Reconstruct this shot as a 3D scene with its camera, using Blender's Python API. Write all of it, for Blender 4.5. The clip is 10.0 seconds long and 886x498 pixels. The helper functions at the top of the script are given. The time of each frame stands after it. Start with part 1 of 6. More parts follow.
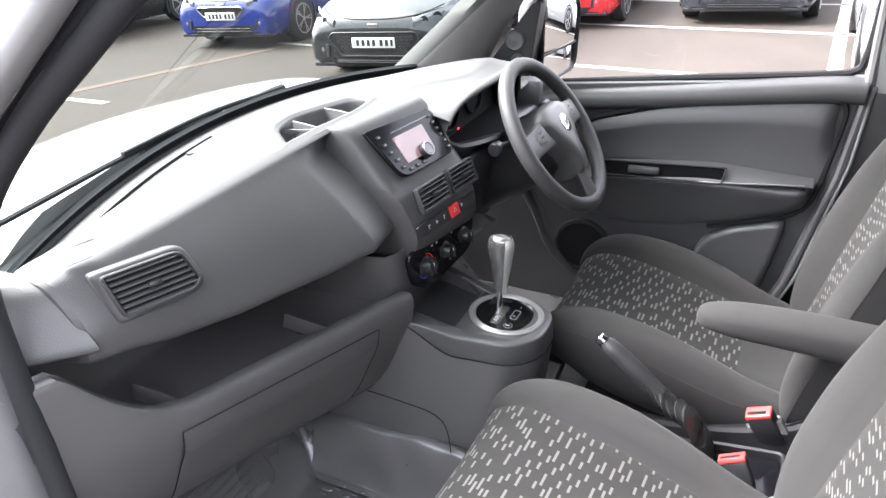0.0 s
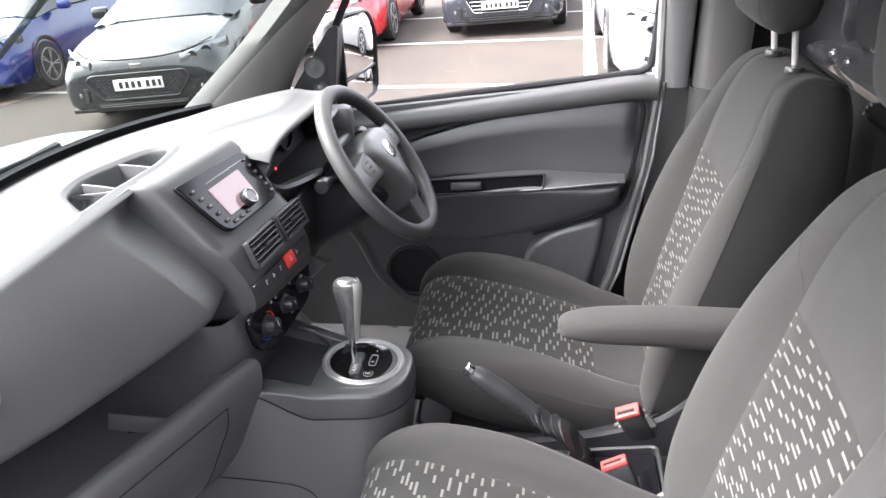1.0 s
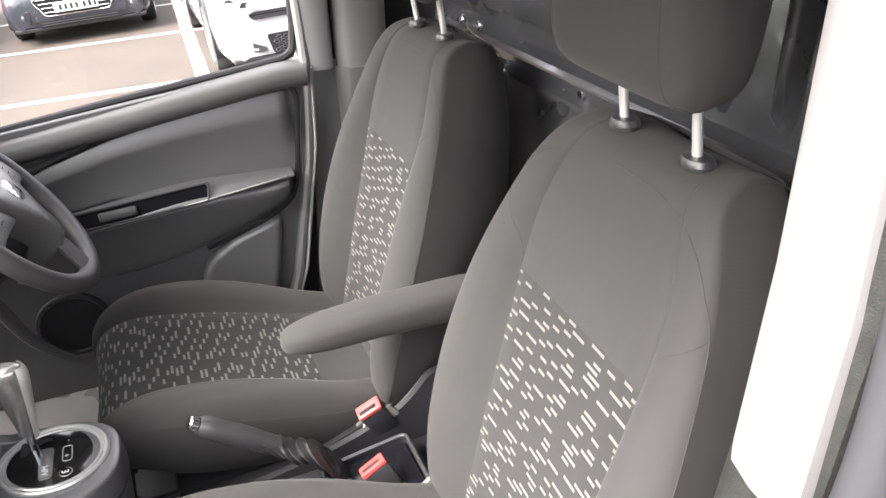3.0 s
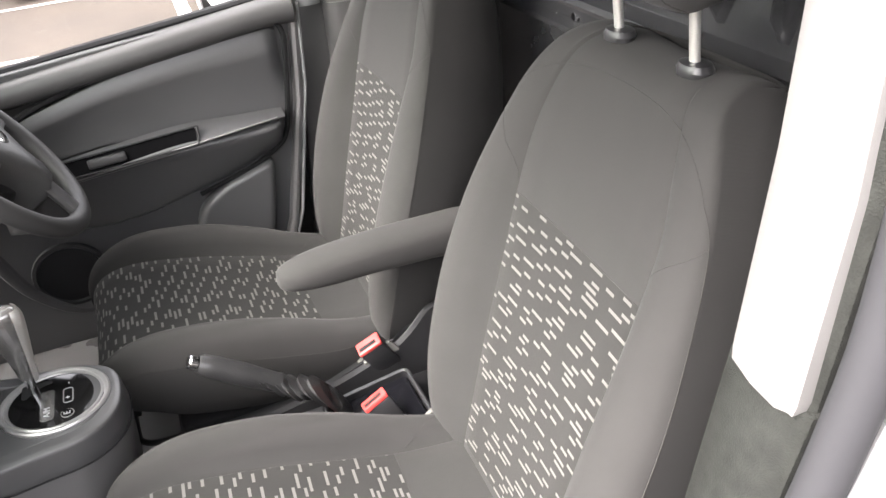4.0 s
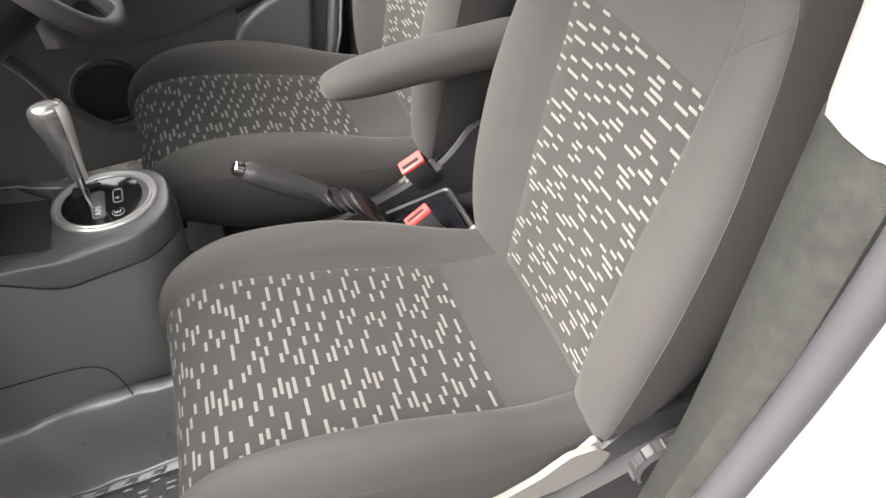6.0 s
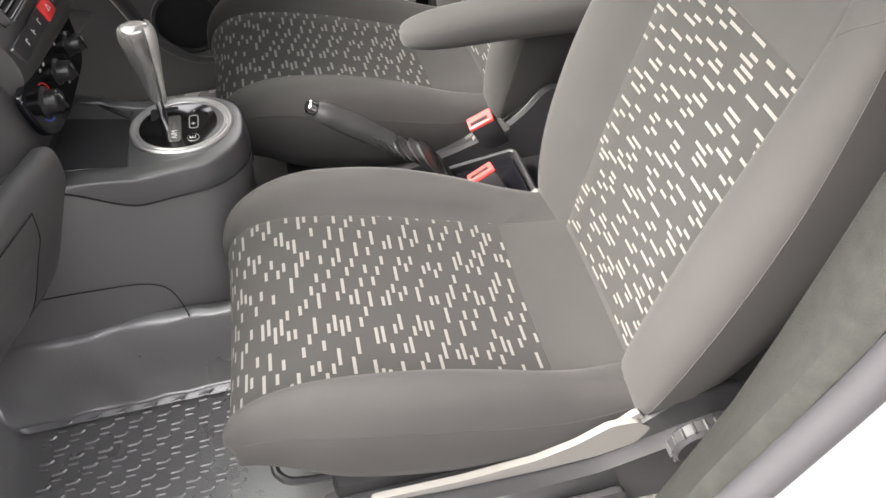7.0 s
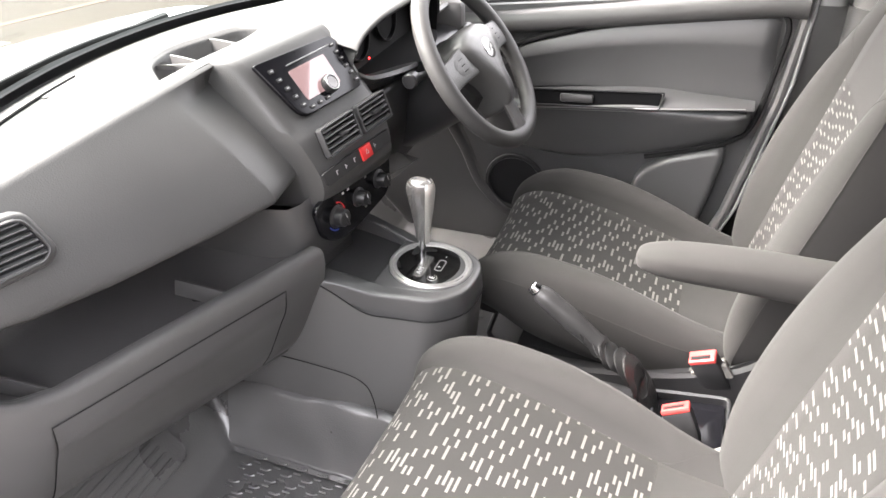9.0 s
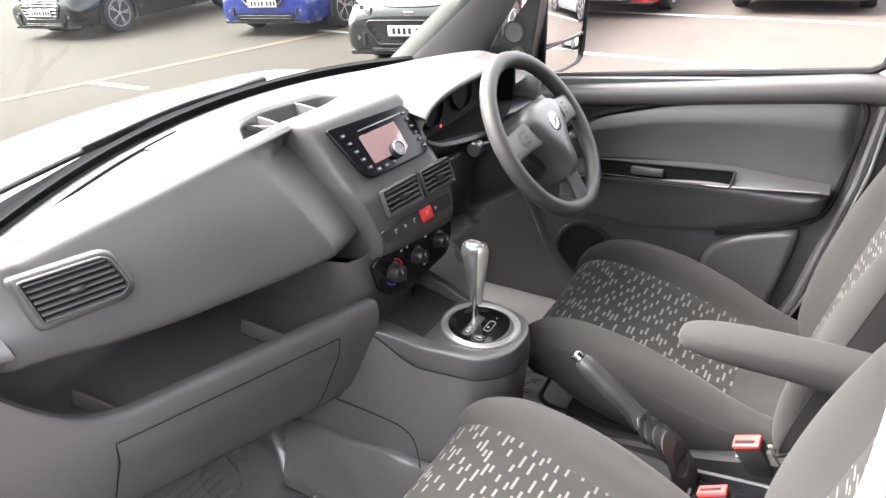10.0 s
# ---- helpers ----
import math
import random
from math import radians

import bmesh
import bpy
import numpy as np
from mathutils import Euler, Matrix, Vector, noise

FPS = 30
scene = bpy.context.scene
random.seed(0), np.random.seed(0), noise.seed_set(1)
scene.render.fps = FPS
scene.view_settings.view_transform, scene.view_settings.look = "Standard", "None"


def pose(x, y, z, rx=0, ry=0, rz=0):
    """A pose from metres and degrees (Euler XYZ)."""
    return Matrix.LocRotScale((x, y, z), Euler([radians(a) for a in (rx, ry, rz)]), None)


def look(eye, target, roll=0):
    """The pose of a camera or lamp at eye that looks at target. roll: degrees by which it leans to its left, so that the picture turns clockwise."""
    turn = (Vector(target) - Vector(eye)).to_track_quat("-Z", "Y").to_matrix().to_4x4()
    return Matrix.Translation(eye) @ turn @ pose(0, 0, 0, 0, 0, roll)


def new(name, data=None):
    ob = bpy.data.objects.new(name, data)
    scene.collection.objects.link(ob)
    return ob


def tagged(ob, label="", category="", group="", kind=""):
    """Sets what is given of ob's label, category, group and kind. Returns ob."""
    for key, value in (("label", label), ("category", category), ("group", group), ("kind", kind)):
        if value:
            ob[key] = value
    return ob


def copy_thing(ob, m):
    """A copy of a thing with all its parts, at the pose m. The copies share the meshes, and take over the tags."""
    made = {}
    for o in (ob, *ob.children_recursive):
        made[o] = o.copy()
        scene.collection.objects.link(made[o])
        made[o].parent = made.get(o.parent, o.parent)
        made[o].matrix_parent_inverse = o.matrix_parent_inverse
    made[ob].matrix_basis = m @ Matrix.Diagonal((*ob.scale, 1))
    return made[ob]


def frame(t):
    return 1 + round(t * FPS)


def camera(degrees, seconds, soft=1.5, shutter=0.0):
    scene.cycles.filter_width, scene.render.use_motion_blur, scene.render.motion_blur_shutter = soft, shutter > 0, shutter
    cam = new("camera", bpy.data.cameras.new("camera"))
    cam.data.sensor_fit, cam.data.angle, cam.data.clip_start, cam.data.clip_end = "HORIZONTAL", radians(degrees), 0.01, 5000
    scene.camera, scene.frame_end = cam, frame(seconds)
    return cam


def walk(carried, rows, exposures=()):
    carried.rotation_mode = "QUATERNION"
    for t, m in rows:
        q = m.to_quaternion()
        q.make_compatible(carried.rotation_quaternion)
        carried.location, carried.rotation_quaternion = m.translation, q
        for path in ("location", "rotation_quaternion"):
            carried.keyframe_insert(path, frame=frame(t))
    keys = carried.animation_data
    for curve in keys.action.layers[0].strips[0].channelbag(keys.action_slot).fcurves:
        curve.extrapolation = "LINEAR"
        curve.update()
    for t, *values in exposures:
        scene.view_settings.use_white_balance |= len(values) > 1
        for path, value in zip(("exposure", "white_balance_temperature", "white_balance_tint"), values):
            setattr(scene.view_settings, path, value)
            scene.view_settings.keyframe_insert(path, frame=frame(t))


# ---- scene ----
cam = camera(62.1, 10.0)
# The van is laid out in its own axes (x to its right, y ahead, z up from near the ground) and then stood level on the yard.
VAN = Vector((0.022, 0.055, 1.0)).normalized().rotation_difference(Vector((0, 0, 1))).to_matrix().to_4x4() @ Matrix.Translation((-1.14, 0, 0.05))
PATH = [
    (0, (-0.063, 0.008, 1.808), (1.52, 0.791, 0.869), -1.8),
    (0.5, (-0.042, 0.071, 1.792), (1.645, 0.629, 0.875), -2.0),
    (1, (0.02, 0.124, 1.79), (1.782, 0.4, 0.886), -2.8),
    (1.5, (0.087, 0.186, 1.793), (1.856, 0.058, 0.869), -2.8),
    (2, (0.136, 0.206, 1.792), (1.852, -0.231, 0.863), -2.8),
    (2.5, (0.147, 0.211, 1.781), (1.813, -0.393, 0.853), -2.3),
    (4, (0.142, 0.206, 1.729), (1.709, -0.404, 0.646), -4.4),
    (4.5, (0.143, 0.211, 1.699), (1.661, -0.36, 0.528), -5.0),
    (5, (0.14, 0.226, 1.677), (1.607, -0.306, 0.426), -5.3),
    (5.5, (0.133, 0.235, 1.66), (1.554, -0.249, 0.339), -5.4),
    (7, (0.122, 0.28, 1.655), (1.477, -0.021, 0.216), -2.3),
    (7.5, (0.131, 0.242, 1.671), (1.546, 0.136, 0.261), -1.3),
    (8, (0.125, 0.151, 1.692), (1.604, 0.338, 0.359), -1.7),
    (8.5, (0.131, 0.077, 1.726), (1.638, 0.532, 0.493), -2.6),
    (9, (0.093, 0.023, 1.749), (1.65, 0.635, 0.654), -2.0),
    (9.5, (0.042, -0.04, 1.775), (1.601, 0.712, 0.773), -1.7),
    (10, (0.085, -0.081, 1.793), (1.598, 0.804, 0.831), -2.3),
]
walk(cam, [(t, VAN @ look(eye, target, roll)) for t, eye, target, roll in PATH],
     exposures=[(0.0, 4.45, 6250, 15), (2.0, 4.5, 6500, 15), (5.0, 4.3, 6750, 14), (7.0, 4.45, 6850, 14), (8.0, 4.85, 6850, 15), (9.0, 5.0, 6800, 15), (9.5, 5.0, 6700, 15), (10.0, 4.8, 6650, 15)])

CX = 1.14   # the van's centre line

# ---------------------------------------------------------------- light
world = bpy.data.worlds.new("sky")
world.use_nodes = True
scene.world = world
wn = world.node_tree.nodes
sky = wn.new("ShaderNodeTexSky")
sky.sky_type, sky.sun_disc = "NISHITA", False
sky.sun_elevation, sky.sun_rotation = radians(47), radians(-3)
sky.air_density, sky.dust_density, sky.ozone_density = 1.0, 6.0, 1.0
wn["Background"].inputs["Strength"].default_value = 0.138
cloud = wn.new("ShaderNodeHueSaturation")       # an overcast sky has little colour
cloud.inputs["Saturation"].default_value = 0.2
world.node_tree.links.new(sky.outputs[0], cloud.inputs["Color"])
world.node_tree.links.new(cloud.outputs[0], wn["Background"].inputs["Color"])
sun_data = bpy.data.lights.new("sun", "SUN")
sun_data.energy, sun_data.angle, sun_data.color = 0.5, radians(45), (1.0, 0.98, 0.95)
sun = new("sun", sun_data)
sun.matrix_world = look((-0.15, 2.7, 2.9), (0, 0, 0))


# ---------------------------------------------------------------- materials
def mat(name, color, rough=0.5, metal=0.0, coat=0.0, spec=0.5, grain=0.0, grain_size=0.002, mottle=0.12, mottle_size=0.15, rough_var=0.1, emit=0.0):
    """A plain surface with fine relief, and mottling of its colour and gloss at a larger scale."""
    m = bpy.data.materials.new(name)
    m.use_nodes = True
    nt = m.node_tree
    b = nt.nodes["Principled BSDF"]
    b.inputs["Metallic"].default_value = metal
    b.inputs["Specular IOR Level"].default_value = spec
    b.inputs["Coat Weight"].default_value = coat
    co = nt.nodes.new("ShaderNodeTexCoord")
    big = nt.nodes.new("ShaderNodeTexNoise")
    big.inputs["Scale"].default_value = 1.0 / mottle_size
    big.inputs["Detail"].default_value = 6
    nt.links.new(co.outputs["Object"], big.inputs["Vector"])
    ramp = nt.nodes.new("ShaderNodeMixRGB")
    ramp.inputs[1].default_value = (*[c * (1 - mottle) for c in color], 1)
    ramp.inputs[2].default_value = (*[min(1, c * (1 + mottle)) for c in color], 1)
    nt.links.new(big.outputs["Fac"], ramp.inputs[0])
    nt.links.new(ramp.outputs[0], b.inputs["Base Color"])
    rr = nt.nodes.new("ShaderNodeMapRange")
    rr.inputs[3].default_value, rr.inputs[4].default_value = max(0, rough - rough_var), min(1, rough + rough_var)
    nt.links.new(big.outputs["Fac"], rr.inputs[0])
    nt.links.new(rr.outputs[0], b.inputs["Roughness"])
    if grain:
        fine = nt.nodes.new("ShaderNodeTexVoronoi")
        fine.inputs["Scale"].default_value = 1.0 / grain_size
        nt.links.new(co.outputs["Object"], fine.inputs["Vector"])
        bump = nt.nodes.new("ShaderNodeBump")
        bump.inputs["Strength"].default_value = grain
        bump.inputs["Distance"].default_value = grain_size * 0.3
        nt.links.new(fine.outputs["Distance"], bump.inputs["Height"])
        nt.links.new(bump.outputs[0], b.inputs["Normal"])
    if emit:
        b.inputs["Emission Color"].default_value = (*color, 1)
        b.inputs["Emission Strength"].default_value = emit
    return m


def math_node(nt, op, a, b=None, c=None):
    n = nt.nodes.new("ShaderNodeMath")
    n.operation = op
    for i, v in enumerate((a, b, c)):
        if v is None:
            continue
        if isinstance(v, (int, float)):
            n.inputs[i].default_value = v
        else:
            nt.links.new(v, n.inputs[i])
    return n.outputs[0]


def fabric(name, color, dash=None):
    """Woven seat cloth; with dash, light stitched dashes strewn over rows, laid out on the UV map, which is in metres."""
    m = mat(name, color, rough=0.95, spec=0.12, mottle=0.10, mottle_size=0.06)
    nt = m.node_tree
    b = nt.nodes["Principled BSDF"]
    b.inputs["Sheen Weight"].default_value = 0.03
    b.inputs["Sheen Roughness"].default_value = 0.5
    uv = nt.nodes.new("ShaderNodeUVMap")
    uv.uv_map = "UVMap"
    sep = nt.nodes.new("ShaderNodeSeparateXYZ")
    nt.links.new(uv.outputs[0], sep.inputs[0])
    u, v = sep.outputs[0], sep.outputs[1]
    # weave
    wu = math_node(nt, "SINE", math_node(nt, "MULTIPLY", u, 2 * math.pi / 0.0016))
    wv = math_node(nt, "SINE", math_node(nt, "MULTIPLY", v, 2 * math.pi / 0.0016))
    height = math_node(nt, "MULTIPLY", wu, wv)
    if dash:
        # one dash to a cell of each row; rows step on by a golden share, so that dashes keep apart, and chance shifts each a little
        row_h, cell = 0.0089, 0.071
        rowf = math_node(nt, "DIVIDE", v, row_h)
        row = math_node(nt, "FLOOR", rowf)
        fr = math_node(nt, "FRACT", rowf)
        shifted = math_node(nt, "ADD", math_node(nt, "DIVIDE", u, cell), math_node(nt, "MULTIPLY", row, 0.382))
        col = math_node(nt, "FLOOR", shifted)
        fc = math_node(nt, "FRACT", shifted)
        comb = nt.nodes.new("ShaderNodeCombineXYZ")
        nt.links.new(col, comb.inputs[0])
        nt.links.new(row, comb.inputs[1])
        wn2 = nt.nodes.new("ShaderNodeTexWhiteNoise")
        wn2.noise_dimensions = "2D"
        nt.links.new(comb.outputs[0], wn2.inputs["Vector"])
        half_len = math_node(nt, "MULTIPLY_ADD", math_node(nt, "LESS_THAN", wn2.outputs["Value"], 0.36), 0.080, 0.118)
        sepc = nt.nodes.new("ShaderNodeSeparateColor")
        nt.links.new(wn2.outputs["Color"], sepc.inputs[0])
        middle = math_node(nt, "MULTIPLY_ADD", sepc.outputs[1], 0.54, 0.23)
        inside = math_node(nt, "LESS_THAN", math_node(nt, "ABSOLUTE", math_node(nt, "SUBTRACT", fc, middle)), half_len)
        thick = math_node(nt, "LESS_THAN", math_node(nt, "ABSOLUTE", math_node(nt, "SUBTRACT", fr, 0.5)), 0.26)
        d = math_node(nt, "MULTIPLY", inside, thick)
        mix = nt.nodes.new("ShaderNodeMixRGB")
        nt.links.new(d, mix.inputs[0])
        nt.links.new(b.inputs["Base Color"].links[0].from_socket, mix.inputs[1])
        mix.inputs[2].default_value = (*dash, 1)
        nt.links.new(mix.outputs[0], b.inputs["Base Color"])
        height = math_node(nt, "ADD", height, math_node(nt, "MULTIPLY", d, 2.0))
    bump = nt.nodes.new("ShaderNodeBump")
    bump.inputs["Strength"].default_value = 0.13
    bump.inputs["Distance"].default_value = 0.0004
    nt.links.new(height, bump.inputs["Height"])
    nt.links.new(bump.outputs[0], b.inputs["Normal"])
    return m


def glass_mat(name, color=(1, 1, 1), rough=0.0, edge=0.22):
    m = bpy.data.materials.new(name)
    m.use_nodes = True
    nt = m.node_tree
    nt.nodes.remove(nt.nodes["Principled BSDF"])
    out = nt.nodes["Material Output"]
    mixer = nt.nodes.new("ShaderNodeMixShader")
    tr = nt.nodes.new("ShaderNodeBsdfTransparent")
    gl = nt.nodes.new("ShaderNodeBsdfGlossy")
    lw = nt.nodes.new("ShaderNodeLayerWeight")
    lw.inputs["Blend"].default_value = 0.5
    fr = nt.nodes.new("ShaderNodeMapRange")
    nt.links.new(math_node(nt, "POWER", lw.outputs["Facing"], 4.0), fr.inputs[0])
    fr.inputs[3].default_value, fr.inputs[4].default_value = 0.02, edge
    tr.inputs["Color"].default_value = (*color, 1)
    gl.inputs["Roughness"].default_value = rough
    nt.links.new(fr.outputs[0], mixer.inputs[0])
    nt.links.new(tr.outputs[0], mixer.inputs[1])
    nt.links.new(gl.outputs[0], mixer.inputs[2])
    nt.links.new(mixer.outputs[0], out.inputs["Surface"])
    return m


PIANO = mat("piano_black", (0.004, 0.004, 0.004), rough=0.08, rough_var=0.03)
GRIP = mat("satin_grip", (0.20, 0.198, 0.194), rough=0.20, metal=0.75)
PLASTIC = mat("grained_dash_plastic", (0.053, 0.0525, 0.0522), rough=0.40, spec=0.5, grain=0.35, grain_size=0.0022, mottle=0.10)
DOORPLASTIC = mat("door_lining_plastic", (0.072, 0.0722, 0.0735), rough=0.33, spec=0.8, grain=0.3, grain_size=0.0018)
PLASTIC2 = mat("lower_trim_plastic", (0.074, 0.0725, 0.0720), rough=0.32, spec=0.6, grain=0.3, grain_size=0.0018)
BLACK = mat("black_plastic", (0.017, 0.017, 0.018), rough=0.34, mottle=0.2)
# near-black for joints and hidden backs, and for hollows with shade in the colour
DARKVOID = mat("gap_and_shade_black", (0.009, 0.009, 0.0096), rough=0.8, spec=0.25)
GLOSS = mat("gloss_black_panel", (0.004, 0.004, 0.005), rough=0.14, rough_var=0.06, spec=0.3)
CLOTH = fabric("plain_seat_cloth", (0.032, 0.0310, 0.0301))
DASHES = fabric("dashed_seat_cloth", (0.0258, 0.0250, 0.0239), dash=(0.112, 0.108, 0.102))
RUBBER = mat("floor_rubber", (0.085, 0.0845, 0.084), rough=0.28, rough_var=0.04, spec=1.0, grain=0.22, grain_size=0.0035)
SEAL = mat("door_seal_rubber", (0.020, 0.020, 0.022), rough=0.75, spec=0.25)
CARPET = mat("pillar_felt", (0.016, 0.0168, 0.0152), rough=1.0, spec=0.1, grain=1.0, grain_size=0.0016, mottle=0.5, mottle_size=0.014)
LIGHTTRIM = mat("pale_grey_pillar_trim", (0.130, 0.126, 0.122), rough=0.75, grain=0.25, grain_size=0.0015)
PAINT = mat("white_body_paint", (0.25, 0.25, 0.25), rough=0.25, coat=0.6, mottle=0.03)
CHROME = mat("chrome", (0.75, 0.75, 0.76), rough=0.12, metal=1.0, rough_var=0.06)
SATIN = mat("satin_silver", (0.38, 0.375, 0.37), rough=0.34, metal=0.8)
STEEL = mat("bare_post_steel", (0.62, 0.61, 0.58), rough=0.35, metal=0.7)
REDP = mat("red_button", (0.55, 0.03, 0.03), rough=0.4, emit=0.0)
BUCKLE = mat("red_buckle", (0.55, 0.055, 0.05), rough=0.45)
WHITEPRINT = mat("white_print", (0.42, 0.42, 0.42), rough=0.5)
BULK = mat("dark_painted_steel", (0.024, 0.0245, 0.0256), rough=0.24, spec=0.9, coat=0.3, mottle=0.25)
BEIGE = mat("cream_bracket_plastic", (0.125, 0.121, 0.112), rough=0.5)
THREAD = mat("seam_thread", (0.018, 0.017, 0.016), rough=0.9)
LEATHER = mat("soft_black_leatherette", (0.022, 0.022, 0.0222), rough=0.33, grain=0.5, grain_size=0.002)
GLASS = glass_mat("window_glass", (0.70, 0.70, 0.70))
SCREEN = glass_mat("windscreen_glass", (0.33, 0.36, 0.34), edge=0.07)


# ---------------------------------------------------------------- building helpers
def finish(bm, name, material, angle=35.0, smooth=True):
    bmesh.ops.recalc_face_normals(bm, faces=bm.faces)
    me = bpy.data.meshes.new(name)
    bm.to_mesh(me)
    bm.free()
    for x in material if isinstance(material, (list, tuple)) else (material,):
        me.materials.append(x)
    if smooth:
        me.polygons.foreach_set("use_smooth", [True] * len(me.polygons))
        me.set_sharp_from_angle(angle=radians(angle))
    return me


def part(name, bm, material, parent=None, label="", angle=35.0):
    """One mesh object out of bm, under a thing or a part."""
    ob = new(name, finish(bm, name, material, angle))
    if parent is not None:
        ob.parent = parent
    if label:
        ob["label"] = label
    return ob


def thing(name, label, category, at=(0, 0, 0), group="", kind=""):
    ob = new(name)
    ob.empty_display_size = 0.05
    ob.location = at
    bpy.context.view_layer.update()
    return tagged(ob, label, category, group, kind)


def B():
    return bmesh.new()


def spline(points, n):
    """n points evenly strewn along a Catmull-Rom curve through the points (tuples of any length)."""
    p = np.array(points, float)
    k = len(p)
    q = np.vstack([2 * p[0] - p[1], p, 2 * p[-1] - p[-2]])
    out = []
    for s in np.linspace(0, k - 1, n):
        i = min(int(s), k - 2)
        f = s - i
        a, b, c, d = q[i], q[i + 1], q[i + 2], q[i + 3]
        out.append(0.5 * (2 * b + (c - a) * f + (2 * a - 5 * b + 4 * c - d) * f * f + (3 * b - a - 3 * c + d) * f ** 3))
    return np.array(out)


def grid(bm, rows, close_u=False, close_v=False, caps=False):
    """Faces over rows of points; rows all of one length."""
    vs = [[bm.verts.new(p) for p in r] for r in rows]
    nr, nc = len(vs), len(vs[0])
    for i in range(nr if close_v else nr - 1):
        for j in range(nc if close_u else nc - 1):
            a, b, c, d = vs[i][j], vs[i][(j + 1) % nc], vs[(i + 1) % nr][(j + 1) % nc], vs[(i + 1) % nr][j]
            try:
                bm.faces.new((a, b, c, d))
            except ValueError:
                pass
    if caps:
        for r in (vs[0], vs[-1]):
            try:
                bm.faces.new(r)
            except ValueError:
                pass
    return vs


def tube(bm, points, radius, sides=8, closed=False, flat=1.0):
    """A round tube along points; radius may be a list."""
    pts = [Vector(p) for p in points]
    n = len(pts)
    rad = radius if isinstance(radius, (list, tuple, np.ndarray)) else [radius] * n
    rows = []
    last = None
    for i, p in enumerate(pts):
        t = (pts[(i + 1) % n] - pts[i - 1]) if closed else (pts[min(i + 1, n - 1)] - pts[max(i - 1, 0)])
        t.normalize()
        ref = last if last is not None else (Vector((0, 0, 1)) if abs(t.z) < 0.9 else Vector((1, 0, 0)))
        side = (ref - t * ref.dot(t)).normalized()
        last = side
        up = t.cross(side)
        rows.append([p + rad[i] * (math.cos(a) * side + flat * math.sin(a) * up) for a in np.linspace(0, 2 * math.pi, sides, endpoint=False)])
    grid(bm, rows, close_u=True, close_v=closed, caps=not closed)
    return bm


def rbox(bm, size, at=(0, 0, 0), rot=(0, 0, 0), bevel=0.004, seg=2, taper=None, m=None):
    """A box with rounded edges. taper: (x, y) scale of its upper end."""
    tmp = bmesh.new()
    bmesh.ops.create_cube(tmp, size=1.0)
    for v in tmp.verts:
        s = taper if (taper and v.co.z > 0) else (1, 1)
        v.co = Vector((v.co.x * size[0] * s[0], v.co.y * size[1] * s[1], v.co.z * size[2]))
    if bevel:
        bmesh.ops.bevel(tmp, geom=list(tmp.edges), offset=min(bevel, min(size) * 0.49), segments=seg, profile=0.5, affect="EDGES")
    mm = (m if m is not None else Matrix()) @ pose(*at, *rot)
    bmesh.ops.transform(tmp, matrix=mm, verts=tmp.verts)
    join(bm, tmp)
    return bm


def join(bm, tmp):
    me = bpy.data.meshes.new("tmp")
    tmp.to_mesh(me)
    tmp.free()
    bm.from_mesh(me)
    bpy.data.meshes.remove(me)


def cyl(bm, r1, r2, depth, m, sides=24, bevel=0.0):
    """A cylinder or cone along m's z, from 0 to depth."""
    tmp = bmesh.new()
    prof = [(r1 - bevel, 0), (r1, bevel), (r2, depth - bevel), (r2 - bevel, depth)] if bevel else [(r1, 0), (r2, depth)]
    rows = [[(r * math.cos(a), r * math.sin(a), z) for a in np.linspace(0, 2 * math.pi, sides, endpoint=False)] for r, z in prof]
    grid(tmp, rows, close_u=True, caps=True)
    bmesh.ops.transform(tmp, matrix=m, verts=tmp.verts)
    join(bm, tmp)
    return bm


def lathe(bm, prof, m, sides=32, squash=1.0):
    tmp = bmesh.new()
    rows = [[(r * math.cos(a), squash * r * math.sin(a), z) for a in np.linspace(0, 2 * math.pi, sides, endpoint=False)] for r, z in prof]
    grid(tmp, rows, close_u=True, caps=True)
    bmesh.ops.transform(tmp, matrix=m, verts=tmp.verts)
    join(bm, tmp)
    return bm


def rounded(points, r, n=4):
    """A polygon (2D) with its corners rounded; r a number or one for each corner."""
    out = []
    k = len(points)
    rs = r if isinstance(r, (list, tuple)) else [r] * k
    for i in range(k):
        p, a, b = (Vector(points[j % k]) for j in (i, i - 1, i + 1))
        da, db = (a - p), (b - p)
        ra = min(rs[i], da.length * 0.45, db.length * 0.45)
        s, e = p + da.normalized() * ra, p + db.normalized() * ra
        for f in np.linspace(0, 1, n + 1):
            out.append(tuple((1 - f) ** 2 * s + 2 * f * (1 - f) * p + f * f * e))
    return out


